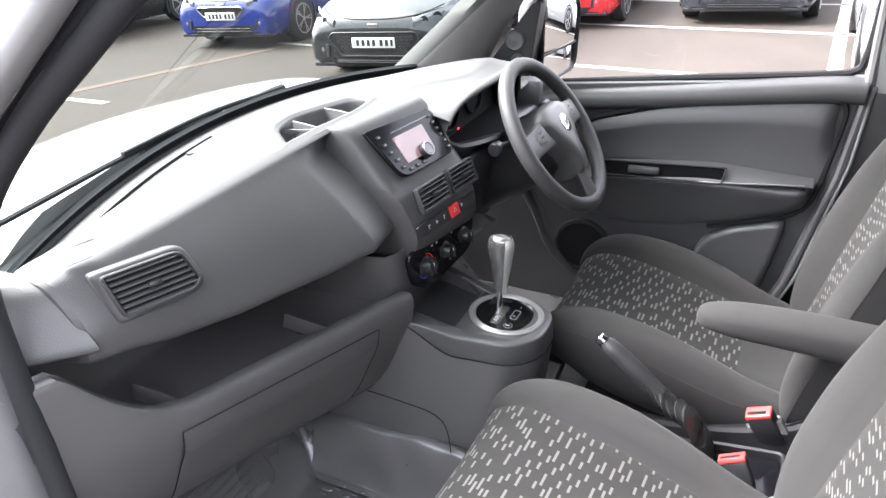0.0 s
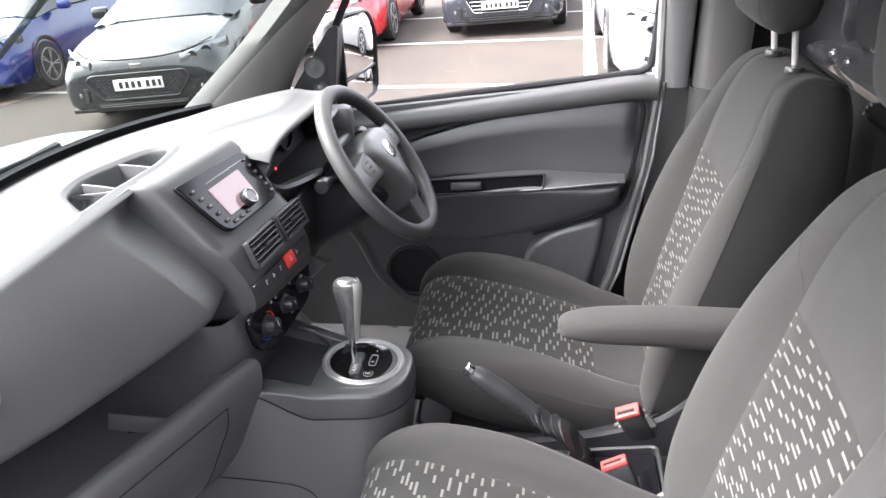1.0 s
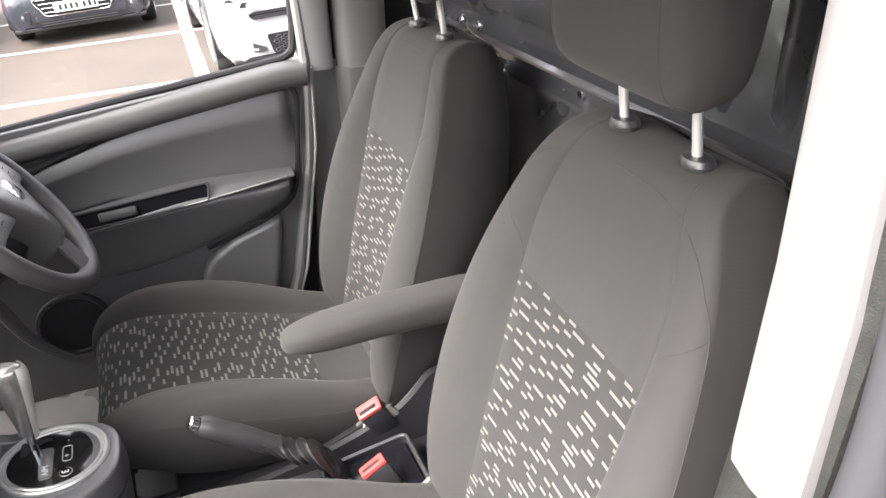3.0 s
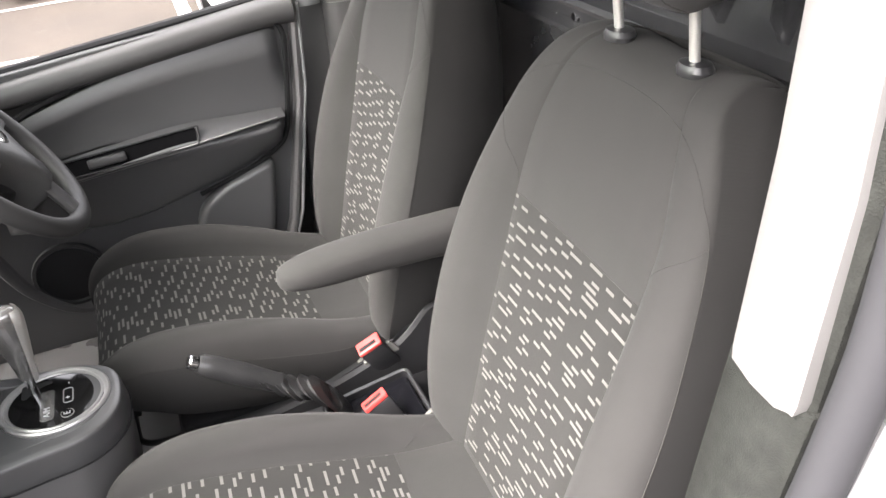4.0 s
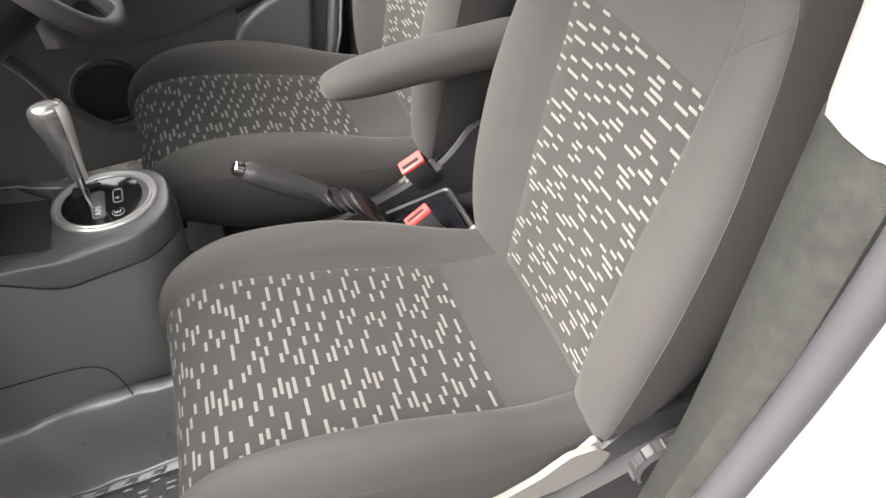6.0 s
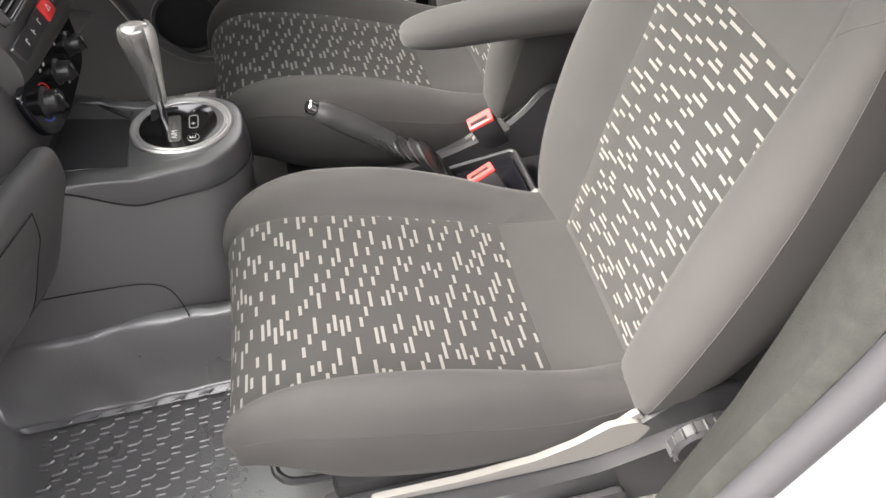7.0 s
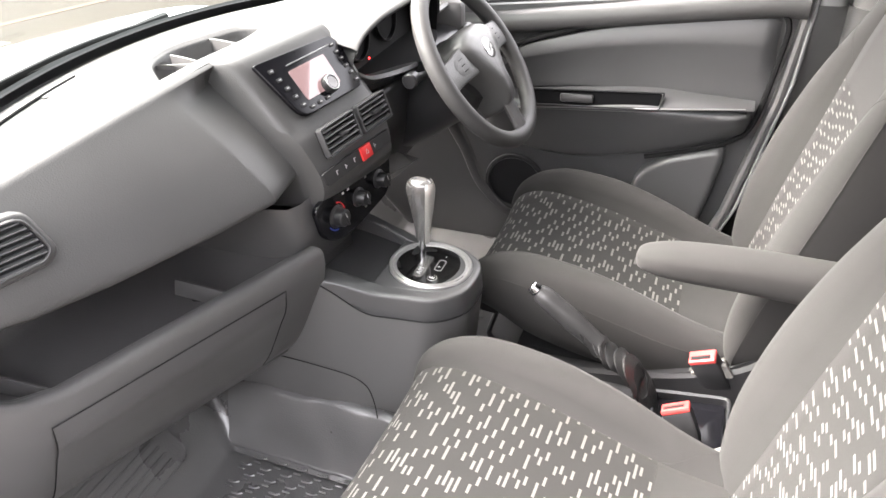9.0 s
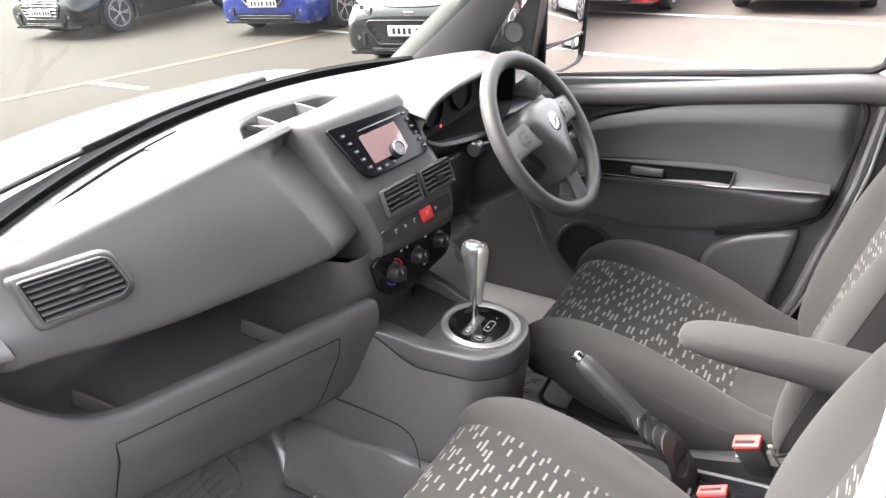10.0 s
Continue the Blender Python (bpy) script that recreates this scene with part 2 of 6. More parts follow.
def slab(bm, outline, depth, m, bevel=0.002, seg=2, dome=0.0):
    """A plate: a 2D outline in m's xy plane, raised to depth along m's z, its upper edge rounded."""
    tmp = bmesh.new()
    c = np.mean(np.array(outline), axis=0)
    rows = [[(x, y, 0) for x, y in outline]]
    size = max(np.ptp([p[0] for p in outline]), np.ptp([p[1] for p in outline]))
    for s in range(seg + 1):
        a = s / seg * math.pi / 2
        inset, z = bevel * (1 - math.cos(a)), depth - bevel + bevel * math.sin(a)
        rows.append([(c[0] + (x - c[0]) * (1 - 2 * inset / size), c[1] + (y - c[1]) * (1 - 2 * inset / size), z) for x, y in outline])
    rows.append([(c[0] + (x - c[0]) * (1 - 2.0 * (bevel + 0.3 * bevel) / size), c[1] + (y - c[1]) * (1 - 2.0 * (bevel + 0.3 * bevel) / size), depth) for x, y in outline])
    grid(tmp, rows, close_u=True, caps=True)
    bmesh.ops.transform(tmp, matrix=m, verts=tmp.verts)
    join(bm, tmp)
    return bm


def ring(bm, outline, width, depth, m, lip=0.002):
    """A frame along an outline: its inner side lies width inside, and it stands depth proud."""
    tmp = bmesh.new()
    p = [Vector(q) for q in outline]
    k = len(p)
    area = sum(p[i].x * p[(i + 1) % k].y - p[(i + 1) % k].x * p[i].y for i in range(k))
    inner = []
    for i in range(k):
        t = (p[(i + 1) % k] - p[i - 1]).normalized()
        nrm = Vector((-t.y, t.x)) * (1 if area > 0 else -1)
        inner.append(nrm)
    def at(f, z):
        return [(*(q + nrm * width * f), z) for q, nrm in zip(p, inner)]
    rows = [at(0, 0), at(0, depth - lip), at(lip / width if width else 0, depth), at(1 - lip / width, depth), at(1, depth - lip), at(1, 0)]
    grid(tmp, rows, close_u=True, close_v=True)
    bmesh.ops.transform(tmp, matrix=m, verts=tmp.verts)
    join(bm, tmp)
    return bm


def frame_of(origin, xdir, ydir):
    """A pose whose x and y axes run along the two directions."""
    x = Vector(xdir).normalized()
    y = Vector(ydir)
    y = (y - x * y.dot(x)).normalized()
    z = x.cross(y)
    return Matrix(((x.x, y.x, z.x, origin[0]), (x.y, y.y, z.y, origin[1]), (x.z, y.z, z.z, origin[2]), (0, 0, 0, 1)))

# ---------------------------------------------------------------- body shell
def lerp(a, b, f):
    return a + (b - a) * f


def screen_base(x):
    d = x - CX
    return 1.135 - 0.30 * d * d, 1.315 - 0.10 * d * d


def screen_point(x, f):
    """A point of the windscreen: f runs from its lower edge (0) to the roof (1)."""
    y, z = screen_base(x)
    return (CX + (x - CX) * (1 - 0.10 * f), y - 0.62 * f - 0.02 * f * f, z + 0.56 * f)


shell = thing("van_body", "white panel van body with open passenger doorway", "van")
# roof
bm = B()
top = spline([(0.42, 0.545, 1.84), (0.46, 0.53, 1.88), (0.70, 0.515, 1.90), (1.14, 0.51, 1.91), (1.58, 0.515, 1.90), (1.82, 0.53, 1.88), (1.86, 0.545, 1.84)], 21)
rows = [[(x, lerp(y, -0.62, f), z + 0.04 * math.sin(math.pi * f)) for x, y, z in top] for f in np.linspace(0, 1, 10)]
rows += [[(x, y, z + 0.03) for x, y, z in r] for r in rows[::-1]]
grid(bm, rows, close_v=True)
part("roof", bm, PAINT, shell)
bm = B()
rows = [[(x, lerp(y - 0.02, -0.50, f), z - 0.012) for x, y, z in top] for f in np.linspace(0, 1, 8)]
grid(bm, rows)
part("headlining", bm, LIGHTTRIM, shell, "pale grey headlining")
# windscreen
bm = B()
xs = np.linspace(0.40, 1.88, 25)
rows = [[screen_point(x, f) for x in xs] for f in np.linspace(0, 1, 10)]
grid(bm, rows)
ws = part("windscreen", bm, SCREEN, shell, "clear slightly tinted windscreen")
ws.visible_shadow = False
# the glass turns back to meet the passenger's pillar
edge_z, edge_y = [1.27, 1.40, 1.535, 1.70, 1.85], [1.10, 0.955, 0.80, 0.60, 0.44]
bm = B()
rows = []
for f in np.linspace(0, 1, 12):
    p = screen_point(0.40, f)
    rows.append([p, (0.415, float(np.interp(p[2], edge_z, edge_y)) + 0.01, p[2])])
grid(bm, rows)
part("windscreen_edge", bm, SCREEN, shell, "turned edge of the windscreen").visible_shadow = False
bm = B()
rows = []
for x in xs:
    p, q = Vector(screen_point(x, -0.012)), Vector(screen_point(x, 0.028))
    rows.append([p + Vector((0, 0.006, 0.002)), q + Vector((0, 0.004, 0.004)), q + Vector((0, -0.003, -0.002)), p + Vector((0, -0.006, -0.004))])
grid(bm, rows, close_u=True, caps=True)
part("screen_band", bm, BLACK, shell, "black ceramic band")
# scuttle: the trough under the wipers
bm = B()
rows = []
for x in xs:
    y, z = screen_base(x)
    rows.append([(x, y - 0.03, z - 0.045), (x, y + 0.006, z - 0.006), (x, y + 0.03, z - 0.030), (x, y + 0.075, z - 0.045), (x, y + 0.10, z - 0.035), (x, y + 0.10, z - 0.08), (x, y - 0.03, z - 0.09)])
grid(bm, rows, close_u=True, caps=True)
part("scuttle", bm, BLACK, shell, "black plastic scuttle")
# bonnet
bm = B()
rows = []
for f in np.linspace(0, 1, 16):
    row = []
    for s in np.linspace(-1, 1, 27):
        x = CX + s * lerp(0.74, 0.66, f)
        y, z = screen_base(x)
        y0, z0 = y + 0.085, z - 0.022
        rib = 0.012 * math.exp(-((abs(s) - 0.62) / 0.10) ** 2) * (1 - 0.5 * f)
        row.append((x, y0 + 0.62 * f, z0 + 0.012 * math.sin(math.pi * min(1, f * 4) / 2) - 0.13 * f ** 1.4 - 0.05 * f ** 5 - 0.055 * abs(s) ** 5 + rib))
    rows.append(row)
rows += [[(x, y, z - 0.03) for x, y, z in r] for r in rows[::-1]]
grid(bm, rows, close_v=True)
part("bonnet", bm, PAINT, shell, "white painted bonnet")


def pillar(name, path, wx, wy, material, label="", parent=shell):
    """An upright with a rounded section; path of (x, y, z)."""
    bm = B()
    rows = []
    for x, y, z in path:
        rows.append([(x + wx * math.copysign(abs(math.cos(a)) ** 0.6, math.cos(a)), y + wy * math.copysign(abs(math.sin(a)) ** 0.6, math.sin(a)), z) for a in np.linspace(0, 2 * math.pi, 16, endpoint=False)])
    grid(bm, rows, close_u=True, caps=True)
    return part(name, bm, material, parent, label, angle=50)


# front pillars: driver's side with its pale trim, passenger's side seen from the open door
bm = B()
rows = []
lefts = spline([(1.79, 1.035, 1.265), (1.785, 0.95, 1.34), (1.775, 0.82, 1.455), (1.757, 0.66, 1.615), (1.735, 0.47, 1.80), (1.73, 0.43, 1.86)], 20)
rights = spline([(1.915, 0.845, 1.20), (1.920, 0.815, 1.30), (1.922, 0.745, 1.42), (1.912, 0.64, 1.56), (1.885, 0.50, 1.74), (1.87, 0.44, 1.86)], 20)
for a, b in zip(lefts, rights):
    a, b = Vector(a), Vector(b)
    row = [a + Vector((0.02, 0.05, 0.0)), a]
    for f in np.linspace(0.12, 0.88, 6):
        row.append(a.lerp(b, f) + Vector((-0.020, -0.030, 0.0)) * math.sin(math.pi * f) ** 0.7)
    row += [b, b + Vector((0.03, 0.02, 0.0)), a.lerp(b, 0.6) + Vector((0.05, 0.06, 0.0))]
    rows.append(row)
grid(bm, rows, close_u=True, caps=True)
fp = part("front_pillar", bm, LIGHTTRIM, shell, "pale grey trimmed windscreen pillar", angle=50)
for k in range(9):
    bm = B()
    p = Vector(rights[3]).lerp(Vector(rights[8]), k / 8)
    rbox(bm, (0.012, 0.012, 0.004), at=(p.x - 0.014, p.y + 0.014, p.z), rot=(30, 0, 30), bevel=0.0015, seg=1)
    part("grip_ridge", bm, PLASTIC2, fp)
pillar("front_pillar", spline([(0.425, 1.10, 1.27), (0.425, 0.955, 1.40), (0.425, 0.80, 1.535), (0.435, 0.60, 1.70), (0.455, 0.44, 1.85)], 16), 0.020, 0.030, SEAL, "black windscreen pillar seal")
pillar("pillar_skin", spline([(0.375, 1.16, 1.22), (0.375, 1.00, 1.38), (0.378, 0.85, 1.52), (0.39, 0.655, 1.685), (0.42, 0.47, 1.85)], 16), 0.026, 0.042, PAINT, "white painted outer pillar")
# door aperture on the passenger's side: white jamb below the pillar, with the seal along its edge
bm = B()
rbox(bm, (0.165, 0.26, 0.86), at=(0.332, 1.035, 0.86), rot=(-4, 0, 0), bevel=0.02)
jamb = part("hinge_jamb", bm, PAINT, shell, "white painted door jamb")
for y, z in ((0.99, 0.72), (0.99, 1.05)):
    bm = B()
    rbox(bm, (0.03, 0.06, 0.05), at=(0.285, y - 0.10, z), bevel=0.008)
    cyl(bm, 0.008, 0.008, 0.07, pose(0.278, y - 0.115, z - 0.035), sides=12)
    part("door_hinge", bm, PAINT, jamb, "white painted door hinge")
bm = B()
seal = spline([(0.372, -0.142, 1.80), (0.350, -0.142, 1.50), (0.347, -0.130, 1.35), (0.347, -0.098, 1.20), (0.347, -0.056, 1.08), (0.347, -0.026, 1.0), (0.347, 0.034, 0.80), (0.34, 0.13, 0.60), (0.34, 0.35, 0.565), (0.35, 0.62, 0.60), (0.365, 0.78, 0.75), (0.385, 0.85, 1.0), (0.395, 0.875, 1.20), (0.398, 0.875, 1.36), (0.400, 0.82, 1.47), (0.41, 0.72, 1.575), (0.418, 0.62, 1.655), (0.43, 0.50, 1.75), (0.445, 0.42, 1.81)], 90)
tube(bm, seal, 0.016, sides=12)
part("door_seal", bm, SEAL, shell, "grey-black rubber door seal")
# passenger's rear pillar: pale upper trim cut off at a slant, felt below, painted jamb outside
def near_pillar(name, levels, material, label, welt=0.014):
    bm = B()
    rows = []
    for z, xi, yi, xo, yo in levels:
        # from behind the seat round the inner corner to the outer edge, which rolls back into the door seal
        rows.append([(xi + 0.004, yi - 0.24, z), (xi + 0.006, yi - 0.05, z), (xi + 0.001, yi - 0.010, z), (xi - 0.008, yi, z), (lerp(xi, xo, 0.5), lerp(yi, yo, 0.5) + 0.003, z), (xo + 0.010, yo + 0.001, z),
                     (xo + 0.002, yo - 0.003, z), (xo - 0.5 * welt, yo - 0.7 * welt, z), (xo - 0.6 * welt, yo - 1.3 * welt, z), (xo - 0.002, yo - 0.22, z)])
    grid(bm, rows, close_u=True, caps=True)
    return part(name, bm, material, shell, label, angle=40)


near_pillar("pillar_trim", [(1.364, 0.444, -0.124, 0.376, -0.115), (1.372, 0.446, -0.125, 0.375, -0.116), (1.52, 0.447, -0.132, 0.377, -0.123), (1.70, 0.453, -0.136, 0.388, -0.124), (1.88, 0.476, -0.138, 0.408, -0.122)], LIGHTTRIM, "white-grey plastic upper pillar trim", welt=0.004)
near_pillar("pillar_felt_panel", [(0.56, 0.452, 0.05, 0.372, 0.10), (0.80, 0.450, -0.028, 0.372, 0.028), (1.00, 0.449, -0.078, 0.372, -0.020), (1.10, 0.449, -0.094, 0.372, -0.054), (1.20, 0.449, -0.107, 0.372, -0.088), (1.362, 0.449, -0.127, 0.374, -0.120), (1.364, 0.447, -0.130, 0.376, -0.124), (1.55, 0.44, -0.150, 0.374, -0.130), (1.70, 0.44, -0.150, 0.386, -0.131), (1.88, 0.46, -0.150, 0.405, -0.131)], CARPET, "grey felt-covered lower pillar with a rolled edge")
# the pressed door jamb outside it: a groove, a flat band, a shoulder and the outer skin
bm = B()
rows = []
for y, z in spline([(-0.150, 1.86), (-0.148, 1.45), (-0.135, 1.33), (-0.104, 1.20), (-0.062, 1.08), (-0.030, 1.0), (0.030, 0.80), (0.11, 0.58)], 28):
    rows.append([(0.385, y - 0.10, z), (0.366, y - 0.020, z), (0.352, y - 0.016, z), (0.338, y - 0.012, z), (0.330, y - 0.020, z), (0.314, y - 0.034, z), (0.306, y - 0.036, z), (0.300, y - 0.030, z), (0.272, y - 0.034, z), (0.262, y - 0.046, z), (0.256, y - 0.12, z), (0.256, y - 0.45, z), (0.38, y - 0.45, z)])
grid(bm, rows)
jamb_r = part("rear_jamb", bm, PAINT, shell, "white painted door jamb", angle=30)
for z, y in ((0.95, -0.055), (1.12, -0.11)):
    bm = B()
    rbox(bm, (0.040, 0.010, 0.075), at=(0.284, y - 0.012, z), rot=(-18, 0, 0), bevel=0.004)
    part("striker_plate", bm, PAINT, jamb_r, "white painted striker plate")
# driver's rear pillar
pillar("rear_pillar", [(1.975, -0.185, 1.285), (1.955, -0.185, 1.60), (1.90, -0.19, 1.88)], 0.05, 0.045, PAINT, "white painted door frame")
pillar("rear_pillar_trim", [(1.955, -0.30, 1.285), (1.94, -0.30, 1.60), (1.89, -0.30, 1.88)], 0.05, 0.065, LIGHTTRIM, "pale grey upper pillar trim")
pillar("rear_pillar_trim", [(1.96, -0.30, 0.55), (1.955, -0.30, 0.9), (1.955, -0.30, 1.287)], 0.055, 0.072, PLASTIC2, "dark grey lower pillar trim")
bm = B()
tube(bm, [(1.93, -0.145, 1.62), (1.935, -0.155, 1.30), (1.93, -0.13, 1.06), (1.92, -0.06, 0.74), (1.92, 0.0, 0.58)], 0.014, sides=10)
part("door_seal", bm, SATIN, shell, "bright-edged door seal")
bm = B()
rbox(bm, (0.04, 0.10, 0.80), at=(1.965, -0.185, 0.91), rot=(4, 0, 0), bevel=0.012)
part("rear_jamb", bm, PLASTIC2, shell, "dark door jamb")
bm = B()
tube(bm, [(1.925, -0.165, 1.30), (1.925, -0.152, 1.10), (1.915, -0.085, 0.76), (1.915, -0.02, 0.58)], 0.005, sides=8)
part("jamb_edge", bm, PAINT, shell, "thin white painted jamb edge")
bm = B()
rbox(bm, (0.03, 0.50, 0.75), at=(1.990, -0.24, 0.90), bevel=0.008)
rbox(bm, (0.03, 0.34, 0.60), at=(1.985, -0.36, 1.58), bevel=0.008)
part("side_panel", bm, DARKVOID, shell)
# bulkhead behind the seats: pressed steel with ribs, a rail and a raised field
bulk = tagged(new("wall_bulkhead"), "dark painted pressed-steel bulkhead behind the seats", "bulkhead", kind="structure")
bm = B()
rbox(bm, (1.62, 0.02, 1.42), at=(CX, -0.515, 1.20), bevel=0.004)
part("steel_sheet", bm, BULK, bulk)
bm = B()
rows = []
for x in np.linspace(0.40, 1.86, 60):
    z = 1.395 + 0.012 * math.exp(-((x - 1.67) / 0.03) ** 2)
    rows.append([(x, -0.505, z + 0.016), (x, -0.486, z + 0.012), (x, -0.474, z + 0.008), (x, -0.469, z), (x, -0.474, z - 0.008), (x, -0.486, z - 0.011), (x, -0.505, z - 0.040)])
grid(bm, rows)
part("cross_rail", bm, BULK, bulk)
for x in (0.60, 0.69, 0.79, 0.90, 1.61, 1.70):
    bm = B()
    rows = []
    for z in np.linspace(1.43, 1.88, 16):
        g = min(1, (z - 1.425) / 0.03)
        rows.append([(x + 0.020 * s * (0.35 + 0.65 * g), -0.505 + 0.026 * g * math.cos(s * math.pi / 2), z) for s in np.linspace(-1, 1, 9)])
    grid(bm, rows)
    part("pressed_rib", bm, BULK, bulk)
bm = B()
slab(bm, rounded([(1.03, 1.455), (1.05, 1.85), (1.62, 1.85), (1.64, 1.50), (1.60, 1.455)], 0.05), 0.03, frame_of((0, -0.505, 0), (1, 0, 0), (0, 0, 1)) @ Matrix.Scale(-1, 4, (0, 0, 1)) @ pose(0, 0, 0), bevel=0.015, seg=4)
part("raised_field", bm, BULK, bulk)
for x, z in ((1.24, 1.362), (1.70, 1.414), (1.61, 1.416), (1.53, 1.345)):
    bm = B()
    lathe(bm, [(0.014, 0), (0.013, 0.004), (0.008, 0.005), (0.007, 0.010), (0.002, 0.011)], frame_of((x, -0.474 if z > 1.38 else -0.505, z), (1, 0, 0), (0, 0, 1)) @ pose(0, 0, 0, 180, 0, 0) @ Matrix.Scale(1, 4), sides=16)
    part("bolt", bm, CHROME, bulk, "bright zinc bolt")
# pressed ledge below the rail, ending in a bright edge
bm = B()
rows = []
for x in np.linspace(1.16, 1.54, 20):
    e = min(1, min(x - 1.155, 1.545 - x) / 0.03)
    rows.append([(x, -0.505, 1.352), (x, -0.505 + 0.022 * e, 1.346), (x, -0.505 + 0.024 * e, 1.338), (x, -0.505, 1.325)])
grid(bm, rows, caps=True)
part("pressed_ledge", bm, BULK, bulk)
# floor pan
floor = tagged(new("floor"), "black moulded rubber cab floor", "floor", kind="structure")


def floor_z(x, y):
    """Footwells on both sides of a tunnel, rising into the toe board in front and the seat plinth behind."""
    tunnel = 0.645 + 0.02 * max(0, y)
    d = abs(x - CX)
    f = min(1, max(0, (d - 0.095) / 0.092))
    side = f ** 1.25 if f < 1 else 1.0
    if f < 0.35:
        side *= f / 0.35
    well = 0.535
    if y < 0.22:
        well = 0.535 + 0.07 * min(1, (0.22 - y) / 0.12)
    z = lerp(tunnel, well, side)
    if y > 0.86:
        z = max(z, 0.535 + (y - 0.86) * 1.15)
    wrinkle = 0.007 * side * (1 - side) * 4 * noise.noise((x * 9, y * 11, 3)) if 0 < f < 1 else 0.0
    if 0.935 < x < 1.06 and 0.33 < y < 0.89:
        z -= 0.012          # under the loose fold of the lining
    return z + wrinkle


bm = B()
xs_f = np.linspace(0.35, 1.93, 120)
ys_f = np.linspace(-0.52, 1.12, 110)
grid(bm, [[(x, y, floor_z(x, y) + 0.0015 * noise.noise((x * 14, y * 14, 0))) for x in xs_f] for y in ys_f])
lining = part("rubber_lining", bm, RUBBER, floor, "wrinkled black rubber lining", angle=60)
# toe board pad with ribs
bm = B()
tm_b = frame_of((0.70, 0.975, 0.67), (1, 0, 0), (0, 1, 1.15))
slab(bm, rounded([(-0.20, -0.11), (0.17, -0.11), (0.17, 0.13), (-0.20, 0.13)], 0.03), 0.010, tm_b, bevel=0.004)
toe = part("toe_board_pad", bm, RUBBER, floor, "ribbed rubber toe board")
for k in range(7):
    bm = B()
    rbox(bm, (0.30, 0.006, 0.004), at=(-0.02, -0.088 + 0.018 * k, 0.011), bevel=0.0015, seg=1, m=tm_b)
    part("rib", bm, RUBBER, toe)
for k in range(11):
    for j in range(2):
        bm = B()
        rbox(bm, (0.0035, 0.016, 0.004), at=(-0.17 + 0.030 * k + 0.010 * j, 0.085 + 0.024 * j, 0.0115), bevel=0.0012, seg=1, m=tm_b)
        part("tick_rib", bm, RUBBER, toe)
bm = B()
rbox(bm, (1.60, 1.7, 0.04), at=(CX, 0.30, 0.50), bevel=0.004)
part("floor_pan", bm, DARKVOID, floor)
bm = B()
rbox(bm, (1.40, 0.03, 0.66), at=(CX, 1.10, 0.87), bevel=0.004)
part("firewall", bm, DARKVOID, floor)
bm = B()
rbox(bm, (0.10, 1.0, 0.14), at=(0.33, 0.36, 0.49), bevel=0.02)
part("door_sill", bm, PAINT, floor, "white painted sill")

for x, y, z in ((1.255, 0.395, 0.652), (1.03, 0.315, 0.610), (1.245, 0.16, 0.652)):
    bm = B()
    lathe(bm, [(0.015, -0.004), (0.015, 0.002), (0.009, 0.003), (0.008, 0.009), (0.002, 0.010)], pose(x, y, z), sides=16)
    part("floor_bolt", bm, BLACK, floor, "black floor bolt")
bm = B()
rows = []
for f in np.linspace(0, 1, 40):
    y = lerp(0.34, 0.88, f)
    x = 1.018 - 0.004 * math.sin(9 * f)
    r = 0.012 + 0.004 * noise.noise((y * 14, 2, 1))
    top = 0.674 + 0.006 * f + 0.003 * noise.noise((y * 9, 7, 1))
    # a sheet that leans on the console's flank and runs down the tunnel's side to the mat
    line = [(1.045, top - 0.020), (x + 0.010, top), (x - 0.004, top - 0.001), (x - 0.014, top - 0.012), (x - 0.030, top - 0.050), (0.974, 0.575), (0.958, 0.540), (0.952, 0.536)]
    rows.append([(px_ + 0.004 * noise.noise((px_ * 30, y * 16, 5)), y, pz_ + 0.003 * noise.noise((px_ * 40, y * 22, 9))) for px_, pz_ in spline(line, 22)])
grid(bm, rows)
part("rubber_fold", bm, RUBBER, floor, "shiny wrinkled fold of the rubber lining", angle=60)

# raised studs of the rubber floor, in staggered rows, in both footwells
bm = B()
rbox(bm, (0.0040, 0.0180, 0.0050), at=(0.0055, 0, 0), bevel=0.0014, seg=1)
rbox(bm, (0.0040, 0.0090, 0.0050), at=(0.0080, -0.0115, 0), rot=(0, 0, 38), bevel=0.0014, seg=1)
rbox(bm, (0.0040, 0.0165, 0.0050), at=(-0.0055, 0.001, 0), bevel=0.0014, seg=1)
stud_mesh = finish(bm, "tread_stud", RUBBER)
rs = random.Random(5)
for x0, x1 in ((0.70, 0.935), (1.345, 1.60)):
    for i, x in enumerate(np.arange(x0, x1, 0.0235)):
        for y in np.arange(0.50 + (0.024 if i % 2 else 0), 0.83, 0.048):
            st_ob = new("tread_stud", stud_mesh)
            st_ob.parent = lining
            st_ob.location = (x, y + rs.uniform(-0.001, 0.001), floor_z(x, y) + 0.001)
            st_ob.rotation_euler[2] = rs.uniform(-0.03, 0.03)

# ---------------------------------------------------------------- dashboard
dash = thing("dashboard", "dark grey grained plastic dashboard with driver's controls", "dashboard")


def crest(x):
    return 0.884 - 0.178 * (x - 0.489), 1.303 + 0.100 * (x - 0.489)


def pad_foot(x):
    return 0.822 - 0.38 * (x - 0.519), 1.178 - 0.022 * min(1, max(0, (x - 0.52) / 0.12))


def lip(x):
    return 0.828 - 0.38 * (x - 0.505), 1.046 + 0.028 * max(0, (0.60 - x) / 0.10)


